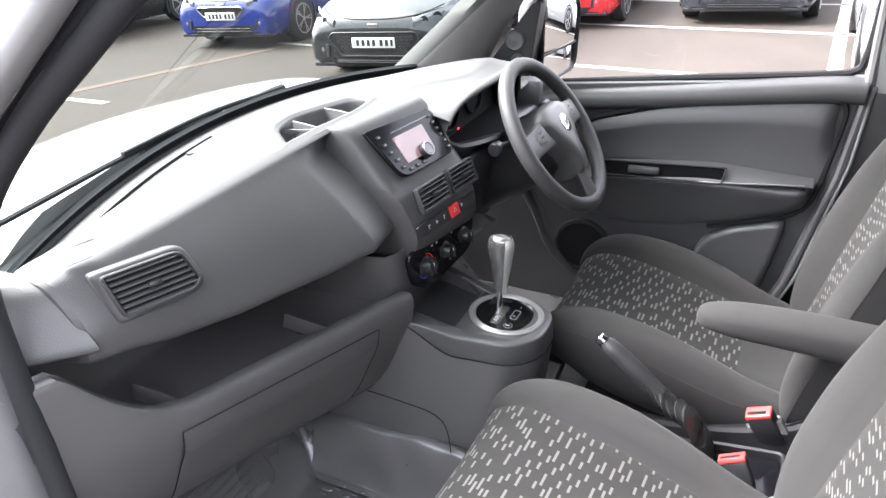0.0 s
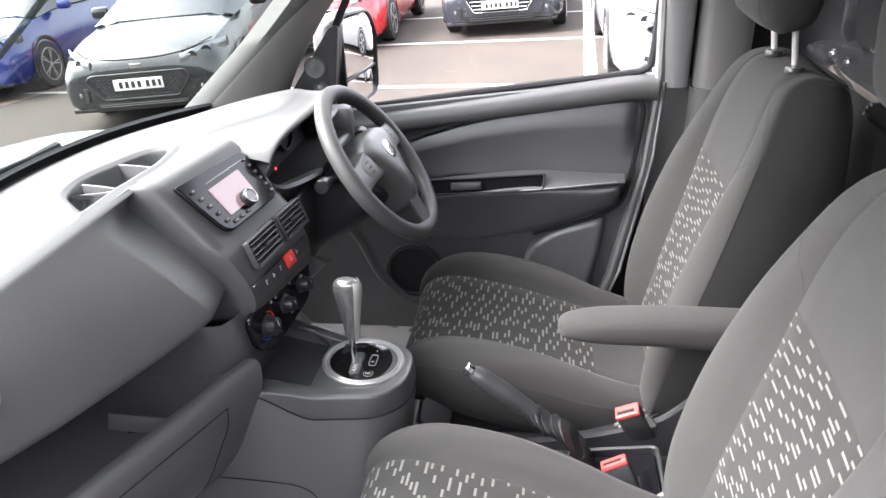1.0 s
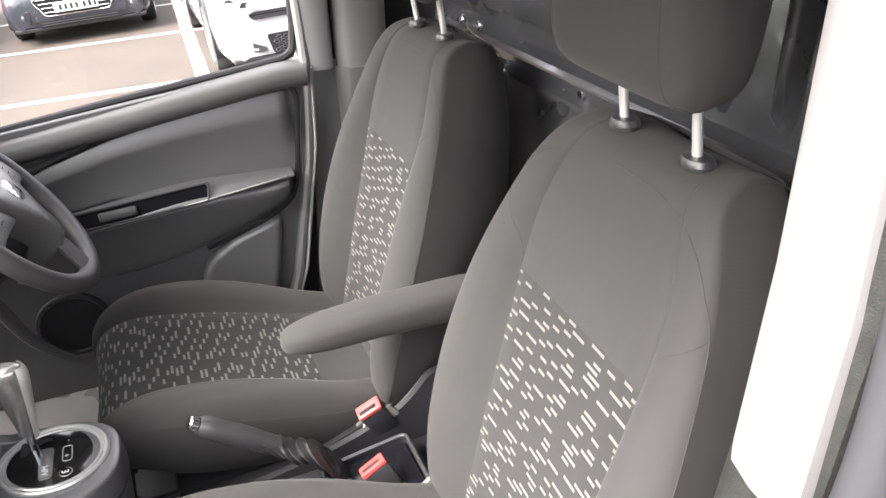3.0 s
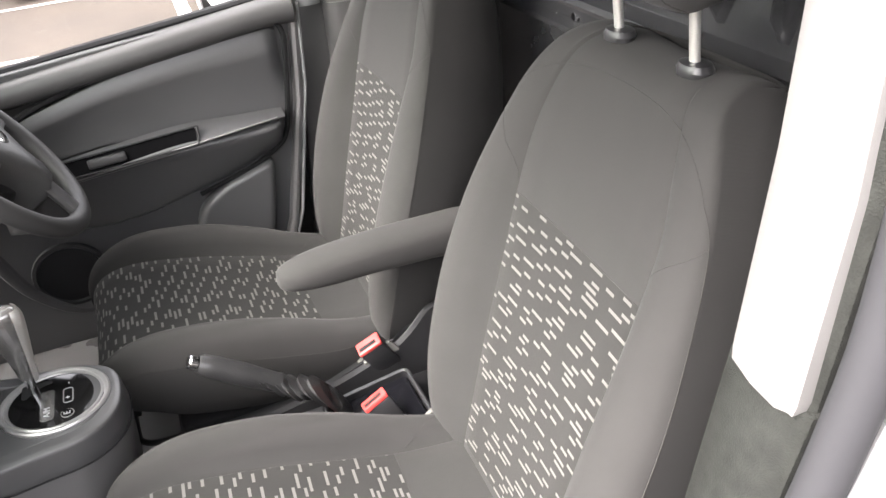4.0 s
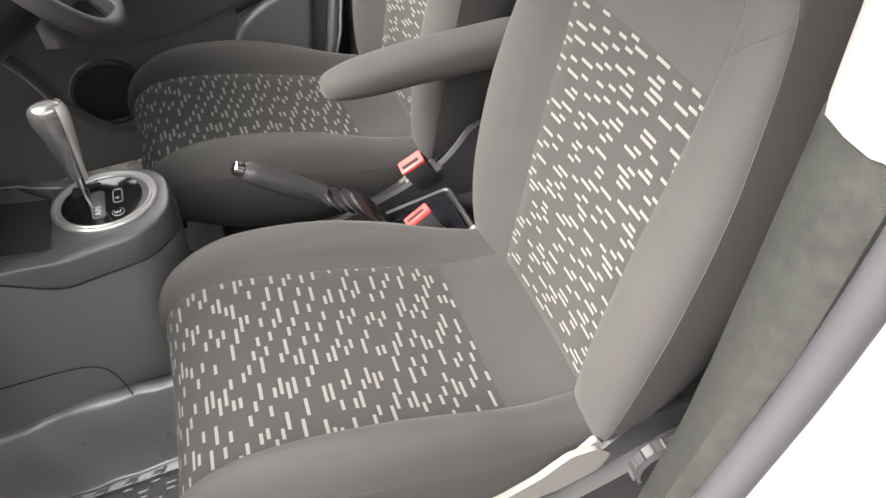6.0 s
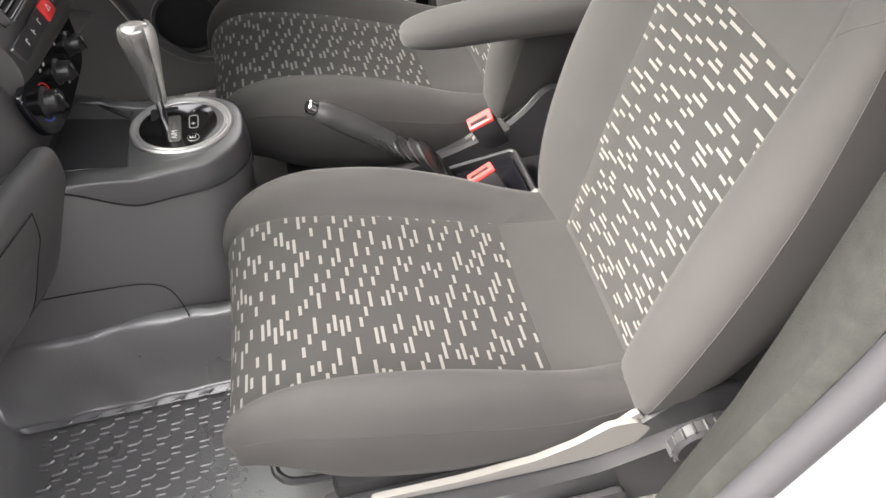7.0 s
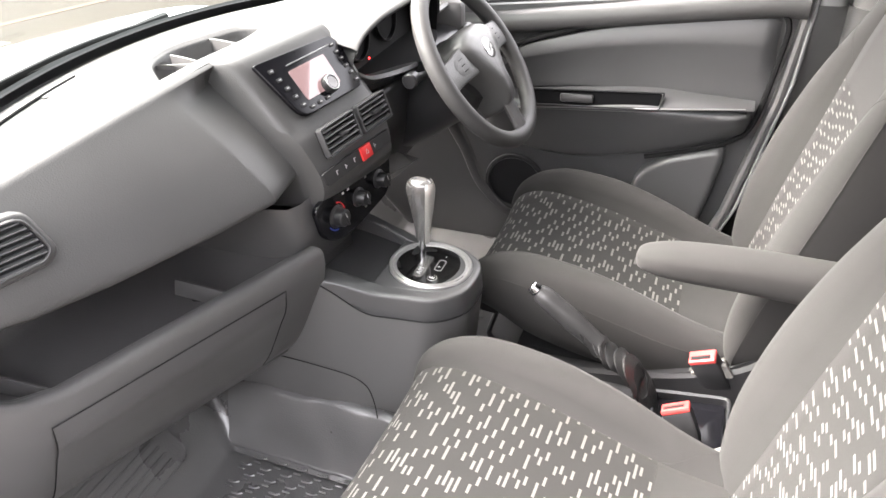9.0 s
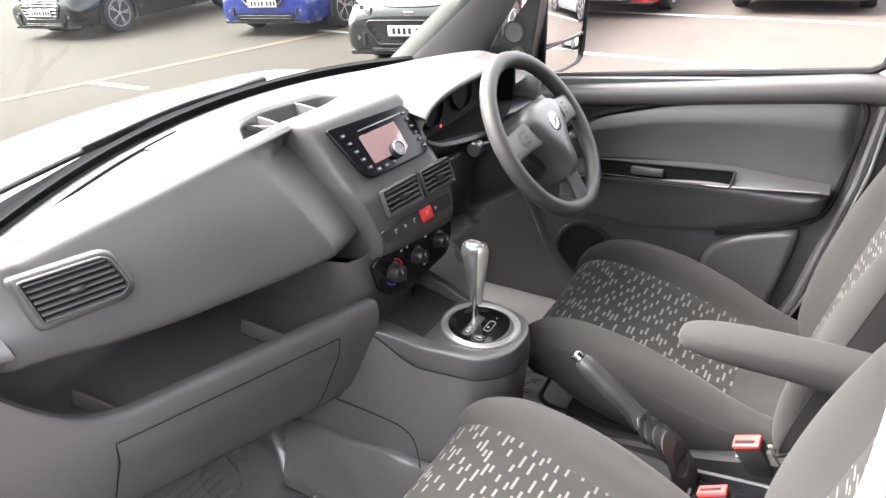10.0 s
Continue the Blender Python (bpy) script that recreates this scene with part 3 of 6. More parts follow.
def stack_left(z):
    """Left edge of the centre stack: it narrows downwards."""
    return 1.048 + 0.012 * min(1, max(0, (1.25 - z) / 0.10))


# passenger's pad; towards the centre its face falls back behind a slanting crease
bm = B()
rows = []
for x in [0.478, 0.481, 0.488, 0.50, 0.53, 0.60, 0.70, 0.80, 0.86, 0.88, 0.90, 0.915, 0.93, 0.935, 0.94, 0.945, 0.95, 0.955, 0.96, 0.97, 0.98, 1.00, 1.02, 1.04]:
    k = {0.478: 0.84, 0.481: 0.93, 0.488: 0.98}.get(x, 1.0)
    cy, cz = crest(x)
    fy, fz = pad_foot(x)
    by, bz = screen_base(x)
    prof = [(by - 0.09, bz - 0.035), (by - 0.092, bz + 0.004), (lerp(by, cy, 0.45), lerp(bz, cz, 0.4) + 0.014), (cy + 0.07, cz + 0.007), (cy + 0.012, cz + 0.002), (cy - 0.014, cz - 0.018), (lerp(cy, fy, 0.5) - 0.020, lerp(cz, fz, 0.5)), (fy - 0.002, fz + 0.022), (fy + 0.012, fz), (fy + 0.06, fz - 0.012), (fy + 0.14, fz - 0.02)]
    out = []
    for y, z in spline(prof, 72):
        # the crease runs from near the crest, further in, to the foot, further out
        start = 0.940 + 0.028 * min(1, max(0, (cz - z) / 0.17))
        face = lerp(0.86, stack_left(z) + 0.03, (x - 0.86) / 0.18)
        far = x if x < 0.86 else face
        rec = 0.46 * max(0, far - start) * min(1, max(0, (cz - 0.004 - z) / 0.03))
        # on top the pad ends at the tray and dips under it
        dip = 0.07 * min(1, max(0, (y - cy - 0.022) / 0.008)) * (1 if far > 0.94 and z > fz + 0.05 else 0)
        out.append((far, 0.95 + (y - 0.95) * k + rec, 1.22 + (z - 1.22) * k - dip))
    rows.append(out)
bm.faces.new(grid(bm, rows)[0])
pad = part("passenger_pad", bm, PLASTIC, dash, "soft grained dashboard pad", angle=15)
# embossed airbag mark on the pad's top, too small to read
em = frame_of((0.575, 0.922, 1.3186), (0.030, -0.014, 0.0034), (0.014, 0.030, 0.002))
bm = B()
ring(bm, [(-0.018, -0.0042), (0.018, -0.0042), (0.018, 0.0042), (-0.018, 0.0042)], 0.0010, 0.0008, em, lip=0.0002)
for k in range(6):
    rbox(bm, (0.0032, 0.0044, 0.0008), at=(-0.0132 + 0.0053 * k, 0, 0.0004), bevel=0.0002, seg=1, m=em)
part("embossed_mark", bm, BLACK, pad)
# end piece by the door
bm = B()
rows = []
for x, k in ((0.396, 0.93), (0.399, 0.985), (0.41, 1.0), (0.45, 1.0), (0.480, 1.0), (0.487, 0.985), (0.490, 0.93)):
    off = 0.95 * (0.49 - x)
    prof = [(1.06, 1.296), (0.95 + 0.5 * off, 1.304), (0.900 + off, 1.297), (0.872 + off, 1.278), (0.838 + off, 1.238), (0.820 + off, 1.216), (0.824 + off, 1.206), (0.875 + 0.8 * off, 1.200), (1.06, 1.200)]
    rows.append([(x, 0.95 + (y - 0.95) * k, 1.25 + (z - 1.25) * k) for y, z in spline(prof, 34)])
grid(bm, rows, close_u=True, caps=True)
part("end_cap", bm, PLASTIC, dash, "angled end block by the door")
# demister strip along the windscreen: it carries the dash on to the glass, with the slot of the demister and a finer joint behind it
bm = B()
rows = []
for x in np.linspace(0.405, 1.80, 40):
    y, z = screen_base(x)
    f = min(1, max(0.25, (x - 0.36) / 0.26))        # it narrows towards the pillar
    rows.append([(x, y - 0.010 * f, z - 0.012), (x, y - 0.030 * f, z - 0.001), (x, y - 0.060 * f, z + 0.004), (x, y - 0.095 * f, z + 0.004), (x, y - 0.135 * f, z), (x, y - 0.16 * f, z - 0.006), (x, y - 0.16 * f, z - 0.04)])
grid(bm, rows)
strip = part("demister_strip", bm, PLASTIC, dash, "grained strip below the windscreen", angle=50)
for off, r, x0, x1 in ((0.070, 0.0042, 0.47, 1.02), (0.092, 0.0014, 0.44, 1.70)):
    bm = B()
    tube(bm, [(x, screen_base(x)[0] - off * min(1, (x - 0.36) / 0.26), screen_base(x)[1] + 0.0045) for x in np.linspace(x0, x1, 30)], r, sides=6, flat=0.5)
    part("demister_slot", bm, DARKVOID, strip, "dark demister slot")


def louvre_vent(name, outline, m, slats, depth, parent, tab=True):
    """An air vent: a frame, a dark box behind it, level slats and a thumb tab. outline in m's xy plane, m's z towards the cabin."""
    v = new(name)
    v.parent = parent
    v["label"] = "black louvred air vent"
    xs_v = [p[0] for p in outline]
    zs_v = [p[1] for p in outline]
    bm = B()
    slab(bm, [(x, z) for x, z in outline], 0.004, m @ pose(0, 0, -0.001), bevel=0.001)
    part("vent_box", bm, DARKVOID, v)
    bm = B()
    ring(bm, outline, 0.004, 0.013, m, lip=0.0015)
    part("vent_frame", bm, SATIN_DARK, v)
    for k in range(slats):
        h = lerp(min(zs_v), max(zs_v), (k + 0.8) / (slats + 0.6))
        # the width of the opening at this height
        cut = []
        for (x0, z0), (x1, z1) in zip(outline, outline[1:] + outline[:1]):
            if (z0 - h) * (z1 - h) < 0:
                cut.append(x0 + (x1 - x0) * (h - z0) / (z1 - z0))
        if len(cut) < 2:
            continue
        a, b = min(cut) + 0.006, max(cut) - 0.006
        bm = B()
        rbox(bm, (b - a, 0.0022, 0.009), at=((a + b) / 2, h, 0.0085), rot=(20, 0, 0), bevel=0.0008, seg=1, m=m)
        part("slat", bm, SLAT, v)
    if tab:
        cxv, czv = (min(xs_v) + max(xs_v)) / 2, (min(zs_v) + max(zs_v)) / 2
        bm = B()
        rbox(bm, (0.020, 0.008, 0.014), at=(cxv, czv, 0.013), bevel=0.002, m=m)
        part("thumb_tab", bm, BLACK, v)
    return v


SATIN_DARK = mat("vent_frame_plastic", (0.035, 0.035, 0.036), rough=0.38)
SLAT = mat("vent_slat_plastic", (0.075, 0.075, 0.076), rough=0.30)
# side vent: its surround grows out of the pad
vm = frame_of((0.572, 0.800, 1.235), (1, -0.38, 0), (0.0, 0.40, 1))
v_out = rounded([(-0.043, 0.002), (0.066, 0.005), (0.081, 0.018), (0.064, 0.070), (-0.057, 0.071)], [0.010, 0.012, 0.012, 0.016, 0.008])
bm = B()
big = [(0.012 + (x - 0.012) * 1.15, 0.036 + (y - 0.036) * 1.22) for x, y in v_out]
slab(bm, big, 0.035, vm @ pose(0, 0, -0.034), bevel=0.010, seg=4)
part("vent_surround", bm, PLASTIC, pad)
louvre_vent("side_vent", v_out, vm, 7, 0.01, pad)
bm = B()
slab(bm, rounded([(-0.021, -0.005), (0.021, -0.005), (0.021, 0.005), (-0.021, 0.005)], 0.003), 0.0012, frame_of((0.535, 0.885, 1.3165), (1, -0.38, 0.10), (0.2, 1, 0.15)), bevel=0.0004)
part("embossed_mark", bm, PLASTIC2, pad)

def ease_in(f):
    return min(1, f) ** 1.6


# shelf under the pad, with ribs, and the lower panel with the glovebox lid
bm = B()
rows = []
for x in [0.392, 0.41, 0.43, 0.445, 0.46, 0.48, 0.50, 0.52, 0.55, 0.60, 0.70, 0.80, 0.90, 0.97, 1.01, 1.03]:
    ly, lz = lip(x)
    end = ease_in(max(0, (0.555 - x) / 0.135))
    dz = min(0.118 * end, 1.190 - lz)       # it ends below the end block
    e2 = max(0, (x - 0.97) / 0.06)
    prof = [(1.05, 1.16), (1.04, 1.10), (1.02 - 0.10 * e2 - 0.09 * end, 1.02 + 0.09 * end), (0.98 - 0.12 * e2 - 0.07 * end, 0.995 + 0.08 * end + 0.02 * e2), (ly + 0.035, 1.0 + 0.05 * end + 0.02 * e2), (ly + 0.022, lz - 0.006 + dz), (ly + 0.012, lz + dz), (ly - 0.004, lz - 0.002 + dz), (ly - 0.010, lz - 0.018 + dz), (ly - 0.006, lz - 0.06), (ly + 0.015, 0.93), (ly + 0.05, 0.85), (ly + 0.085, 0.80), (ly + 0.13, 0.785), (1.08, 0.80)]
    rows.append([(x, y, z) for y, z in spline(prof, 70)])
grid(bm, rows)
lower = part("lower_panel", bm, PLASTIC2, dash, "lower dashboard with open shelf", angle=45)
for x in (0.605, 0.885):
    ly, lz = lip(x)
    bm = B()
    rbox(bm, (0.005, 0.11, 0.034), at=(x, ly + 0.085, 1.012), rot=(14, 0, 12), bevel=0.0018)
    part("shelf_rib", bm, PLASTIC2, lower)
# glovebox lid: a thin raised plate with a rounded corner
bm = B()
rows = []
for x in np.linspace(0.565, 0.945, 14):
    ly, lz = lip(x)
    rows.append([(x, y - 0.0035, z) for y, z in spline([(ly - 0.007, 1.004), (ly + 0.000, 0.962), (ly + 0.017, 0.925), (ly + 0.052, 0.848), (ly + 0.075, 0.812)], 12)])
grid(bm, rows)
lid = part("glovebox_lid", bm, PLASTIC2, dash, "plain glovebox lid")
bm = B()
tube(bm, rows[0][::-1] + [r[0] for r in rows][1:] + rows[-1][1:], 0.0011, sides=5)
part("lid_gap", bm, DARKVOID, lid)

# centre stack
STACK = [(0.775, 1.388), (0.728, 1.345), (0.652, 1.245), (0.632, 1.225), (0.612, 1.180), (0.604, 1.150), (0.606, 1.125)]


def stack_y(z):
    pts = STACK
    for (y0, z0), (y1, z1) in zip(pts, pts[1:]):
        if z1 <= z <= z0:
            return y1 + (y0 - y1) * (z - z1) / (z0 - z1)
    return pts[-1][0]


bm = B()
rows = []
for u, k, dy in ((0.0, 0.90, 0.085), (0.008, 0.95, 0.035), (0.02, 0.985, 0.016), (0.05, 1.0, 0.002), (0.12, 1.0, 0.0), (0.5, 1.0, 0), (0.88, 1.0, 0), (0.94, 1.0, 0.003), (0.98, 0.985, 0.015), (1.0, 0.92, 0.05)):
    yaw = -0.15 * (u - 0.5) * 0.30
    prof = [(0.81, 1.345), (0.785, 1.357), (0.755, 1.359), (0.731, 1.348), (0.690, 1.295), (0.652, 1.245), (0.632, 1.222), (0.612, 1.180), (0.604, 1.150), (0.607, 1.120), (0.63, 1.10), (0.72, 1.09)]
    rows.append([(lerp(stack_left(z), 1.318 - 0.03 * min(1, max(0, (1.30 - z) / 0.15)), u), 0.85 + (y - 0.85) * k + dy + yaw, 1.24 + (z - 1.24) * k) for y, z in spline(prof, 50)])
grid(bm, rows)
stack = part("stack_moulding", bm, PLASTIC, dash, "raised centre console with radio and vents", angle=50)
# radio
slope = Vector((0, 0.728 - 0.652, 0.1))
rm = frame_of((1.180, 0.691, 1.301), (1, -0.13, 0), slope)
r_out = rounded([(-0.080, -0.058), (0.104, -0.060), (0.112, 0.028), (0.100, 0.046), (-0.108, 0.056)], [0.026, 0.018, 0.022, 0.010, 0.006])
bm = B()
slab(bm, r_out, 0.007, rm, bevel=0.003, seg=3)
radio = part("radio", bm, GLOSS, dash, "gloss black car radio with small screen and buttons")
# the display's pale pink stands for the bright surroundings mirrored in it
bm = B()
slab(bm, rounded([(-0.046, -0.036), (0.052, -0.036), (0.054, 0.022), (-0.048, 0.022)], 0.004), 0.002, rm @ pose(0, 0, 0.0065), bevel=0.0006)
part("display", bm, mat("display_reflection_pink", (0.26, 0.17, 0.17), rough=0.06, rough_var=0.03, coat=0.5), radio, "display with a pinkish reflection put into its colour")
bm = B()
rbox(bm, (0.125, 0.0022, 0.003), at=(0.020, 0.032, 0.0075), bevel=0.001, m=rm)
part("disc_slot", bm, SATIN, radio, "silver-edged disc slot")
bm = B()
lathe(bm, [(0.0165, 0), (0.0165, 0.012), (0.015, 0.015), (0.011, 0.0155), (0.0105, 0.0145), (0.004, 0.0145)], rm @ pose(0.018, -0.030, 0.006), sides=28)
rk = part("radio_knob", bm, BLACK, radio, "black round control with a bright ring")
bm = B()
lathe(bm, [(0.0150, 0.0150), (0.0145, 0.0164), (0.0130, 0.0164), (0.0125, 0.0150)], rm @ pose(0.018, -0.030, 0.006), sides=28)
part("knob_ring", bm, SATIN, rk)
button_boxes = [(-0.082 + 0.005 * k, 0.034 - 0.018 * k) for k in range(5)] + [(0.088 + 0.001 * k, 0.030 - 0.015 * k) for k in range(6)] + [(-0.045 + 0.022 * k, -0.048) for k in range(3)]
for bx, by in button_boxes:
    bm = B()
    rbox(bm, (0.012, 0.007, 0.004), at=(bx, by, 0.0075), bevel=0.0015, m=rm)
    bt = part("button", bm, BLACK, radio)
    bm = B()
    rbox(bm, (0.006, 0.0014, 0.0005), at=(bx, by, 0.0098), bevel=0, m=rm)
    part("button_print", bm, WHITEPRINT, bt)
# middle vents
vslope = Vector((0, 0.020, 0.055))
for cxv, w in ((1.142, 0.102), (1.249, 0.094)):
    yv = stack_y(1.215) - 0.13 * (cxv - 1.165)
    m = frame_of((cxv, yv - 0.003, 1.215), (1, -0.13, 0), vslope)
    louvre_vent("centre_vent", rounded([(-w / 2, -0.028), (w / 2, -0.028), (w / 2, 0.026), (-w / 2, 0.026)], 0.006), m, 5, 0.01, stack)
# switch row with the hazard switch
hm = frame_of((1.170, stack_y(1.164) - 0.0045, 1.164), (1, -0.13, 0), (0, 0.02, 0.06))
bm = B()
slab(bm, rounded([(-0.108, -0.012), (0.095, -0.012), (0.098, 0.012), (-0.112, 0.012)], 0.004), 0.005, hm, bevel=0.0015)
row = part("switch_bar", bm, BLACK, stack, "black switch panel")
for k, bx in enumerate((-0.075, -0.048, -0.021, 0.046)):
    bm = B()
    rbox(bm, (0.0018, 0.008, 0.0006), at=(bx - 0.0025, 0, 0.0055), bevel=0, m=hm)
    rbox(bm, (0.005, 0.0018, 0.0006), at=(bx, 0.003 - 0.003 * (k % 2), 0.0055), bevel=0, m=hm)
    part("switch_print", bm, WHITEPRINT, row)
bm = B()
rbox(bm, (0.033, 0.025, 0.008), at=(0.014, 0, 0.005), bevel=0.002, m=hm)
hz = part("hazard_switch", bm, REDP, row, "red hazard warning switch")
bm = B()
tri_pts = [(0.014 + 0.006 * math.cos(a), 0.006 * math.sin(a)) for a in (math.pi / 2, math.pi * 7 / 6, math.pi * 11 / 6)]
ring(bm, tri_pts, 0.0012, 0.0005, hm @ pose(0, 0, 0.009), lip=0.0002)
part("triangle_print", bm, WHITEPRINT, hz)
# climate panel
cm = frame_of((1.170, 0.620, 1.076), (1, -0.13, 0), (0, 0.04, 1))
c_out = rounded([(-0.080, -0.054), (-0.02, -0.058), (0.110, -0.040), (0.122, 0.030), (0.095, 0.040), (-0.100, 0.042), (-0.128, 0.034), (-0.115, -0.030)], [0.03, 0.05, 0.03, 0.02, 0.02, 0.02, 0.015, 0.03])
bm = B()
slab(bm, c_out, 0.010, cm @ pose(0, 0, -0.004), bevel=0.004, seg=3)
climate = part("climate_panel", bm, GLOSS, dash, "black heater control panel")
for bx, by, r in ((-0.072, -0.004, 0.022), (0.0, 0.0, 0.019), (0.072, 0.004, 0.019)):
    bm = B()
    lathe(bm, [(r, 0), (r, 0.003), (r * 0.80, 0.006), (r * 0.74, 0.020), (r * 0.66, 0.022), (r * 0.2, 0.022)], cm @ pose(bx, by, 0.005), sides=28)
    rbox(bm, (0.005, r * 1.5, 0.006), at=(bx, by, 0.028), rot=(0, 0, 20), bevel=0.002, m=cm)
    kn = part("rotary_knob", bm, BLACK, climate, "black ribbed rotary knob")
    bm = B()
    rbox(bm, (0.0018, r * 0.5, 0.0006), at=(bx - 0.003, by + r * 0.4, 0.0313), rot=(0, 0, 20), bevel=0, m=cm)
    part("pointer", bm, WHITEPRINT, kn)
for a0, a1, colr in ((0.2, 1.4, (0.6, 0.03, 0.03)), (3.6, 4.7, (0.03, 0.06, 0.35))):
    bm = B()
    tube(bm, [(cm @ Vector((-0.072 + 0.026 * math.cos(a), -0.004 + 0.026 * math.sin(a), 0.0065))) for a in np.linspace(a0, a1, 10)], 0.0014, sides=5)
    part("temperature_arc", bm, mat("arc_print", colr, rough=0.5), climate, "coloured temperature arc")
for bx, by in ((-0.045, 0.030), (-0.028, 0.030), (0.03, 0.028), (0.058, 0.032), (0.085, 0.030), (0.02, -0.030)):
    bm = B()
    rbox(bm, (0.006, 0.004, 0.0005), at=(bx, by, 0.0065), bevel=0, m=cm)
    part("panel_print", bm, WHITEPRINT, climate)
# lower stack body between the climate panel and the tunnel
bm = B()
rows = []
for z, x0, x1, y in ((1.125, 1.0, 1.30, 0.655), (1.06, 1.005, 1.30, 0.650), (1.0, 1.02, 1.28, 0.662), (0.95, 1.03, 1.26, 0.69), (0.60, 1.03, 1.25, 0.70)):
    rows.append([(x0 - 0.01, 1.0, z), (x0, y + 0.06, z), (x0 + 0.012, y + 0.012, z), (x0 + 0.035, y, z), (x1 - 0.035, y - 0.02, z), (x1 - 0.01, y, z), (x1, y + 0.05, z), (x1 + 0.01, 1.0, z)])
grid(bm, rows)
part("stack_body", bm, PLASTIC2, dash, angle=50)

# top of the dash behind the centre stack: a shallow tray with pockets parted by two thin fins
TRAY = [(0.956, 0.832), (1.030, 0.918), (1.12, 0.938), (1.25, 0.872), (1.268, 0.815), (1.17, 0.802), (1.06, 0.814)]
FINS = [((1.095, 0.915), (1.050, 0.790)), ((1.187, 0.900), (1.152, 0.785))]
tray_line = rounded(TRAY, [0.02, 0.035, 0.04, 0.03, 0.02, 0.04, 0.04], n=6)


def inside_by(x, y, line):
    """How far a place lies inside a closed line (negative outside)."""
    best, odd = 9.0, False
    for (x0, y0), (x1, y1) in zip(line, line[1:] + line[:1]):
        dx, dy = x1 - x0, y1 - y0
        f = min(1, max(0, ((x - x0) * dx + (y - y0) * dy) / (dx * dx + dy * dy + 1e-12)))
        best = min(best, math.hypot(x - x0 - f * dx, y - y0 - f * dy))
        if (y0 > y) != (y1 > y) and x < x0 + (y - y0) * dx / dy:
            odd = not odd
    return best if odd else -best


def ease(f):
    f = min(1, max(0, f))
    return f * f * (3 - 2 * f)


def brow(x):
    """The crest of the dash behind the stack and of the instrument hood: y, z."""
    f = ease((x - 1.28) / 0.18)
    g = ease((x - 1.56) / 0.22)
    return lerp(lerp(0.815, 0.672, f), 0.73, g), lerp(lerp(1.352, 1.376, f), 1.28, g)


def dash_z(x, y):
    by, bz = screen_base(x)
    cy, cz = crest(min(x, 1.05))
    f = min(1, max(0, (y - cy) / (by - 0.05 - cy)))
    return lerp(cz - 0.001, bz + 0.003, f) + 0.010 * math.sin(math.pi * min(1, 1.15 * f))


def tray_z(x, y):
    z = dash_z(x, y)
    d = inside_by(x, y, tray_line)
    z += 0.004 * ease((d + 0.012) / 0.012) - 0.007 * ease(d / 0.012)
    wall = ease((d - 0.012) / 0.008)
    return z - 0.036 * wall


bm = B()
rows = []
for y in np.linspace(0.770, 1.085, 110):
    row = []
    for x in np.linspace(0.93, 1.30, 120):
        by, bz = screen_base(x)
        yy = max(min(y, by - 0.05), crest(x)[0] + 0.014 if x < 1.06 else 0.0)
        row.append((x, yy, tray_z(x, yy)))
    rows.append(row)
grid(bm, rows)
tray = part("top_tray", bm, PLASTIC, dash, "open storage pockets on top", angle=60)
for (x0, y0), (x1, y1) in FINS:
    bm = B()
    rows = []
    for f in np.linspace(0.06, 0.94, 12):
        x, y = lerp(x0, x1, f), lerp(y0, y1, f)
        z = dash_z(x, y) - 0.003
        rows.append([(x - 0.0024, y, z - 0.036), (x - 0.0018, y, z - 0.001), (x, y, z), (x + 0.0018, y, z - 0.001), (x + 0.0024, y, z - 0.036)])
    grid(bm, rows, caps=True)
    part("pocket_fin", bm, PLASTIC, tray)


def hood_arch(x):
    """Height of the instrument hood's opening on the driver's side."""
    d = min(1, abs(x - 1.50) / 0.225)
    return 1.225 + 0.142 * (1 - d ** 2.8) ** 0.24


def hood_lip(x):
    d = min(1, abs(x - 1.50) / 0.225)
    return 0.600 + 0.052 * d ** 2


# driver's side of the upper dash, sweeping up into the instrument hood
bm = B()
rows = []
xs_h = [1.275 + 0.225 * (1 - math.cos(a)) for a in np.linspace(0, math.pi, 40)]
for x in [1.285] + [q for q in xs_h if q > 1.29] + [1.74, 1.78, 1.83]:
    by, bz = screen_base(x)
    hx_ = min(max(x, 1.2755), 1.7245)
    lip_y, lip_z = hood_lip(hx_), hood_arch(hx_)
    cy, cz = brow(x)
    cz = max(cz, lip_z + 0.008)
    prof = [(by - 0.05, bz + 0.001), (lerp(by - 0.05, cy, 0.35), lerp(bz, cz, 0.35) + 0.008), (lerp(by - 0.05, cy, 0.7), lerp(bz, cz, 0.75) + 0.006), (cy + 0.02, cz + 0.001), (cy - 0.012, cz - 0.002), (lerp(cy, lip_y, 0.6), lerp(cz, lip_z, 0.5)), (lip_y + 0.010, lip_z + 0.009), (lip_y, lip_z + 0.003), (lip_y + 0.005, lip_z - 0.004)]
    rows.append([(x, y, z) for y, z in spline(prof, 40)])
grid(bm, rows)
part("upper_dash", bm, PLASTIC, dash, "upper dashboard with instrument hood", angle=60)
# inside of the hood, open towards the driver; its near-black colour stands for shade
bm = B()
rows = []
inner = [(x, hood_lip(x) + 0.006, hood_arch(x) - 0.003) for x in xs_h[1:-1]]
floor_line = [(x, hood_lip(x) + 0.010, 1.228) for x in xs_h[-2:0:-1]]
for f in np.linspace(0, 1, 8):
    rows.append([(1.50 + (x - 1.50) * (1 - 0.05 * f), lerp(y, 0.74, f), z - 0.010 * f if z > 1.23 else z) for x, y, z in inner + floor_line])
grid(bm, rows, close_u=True)
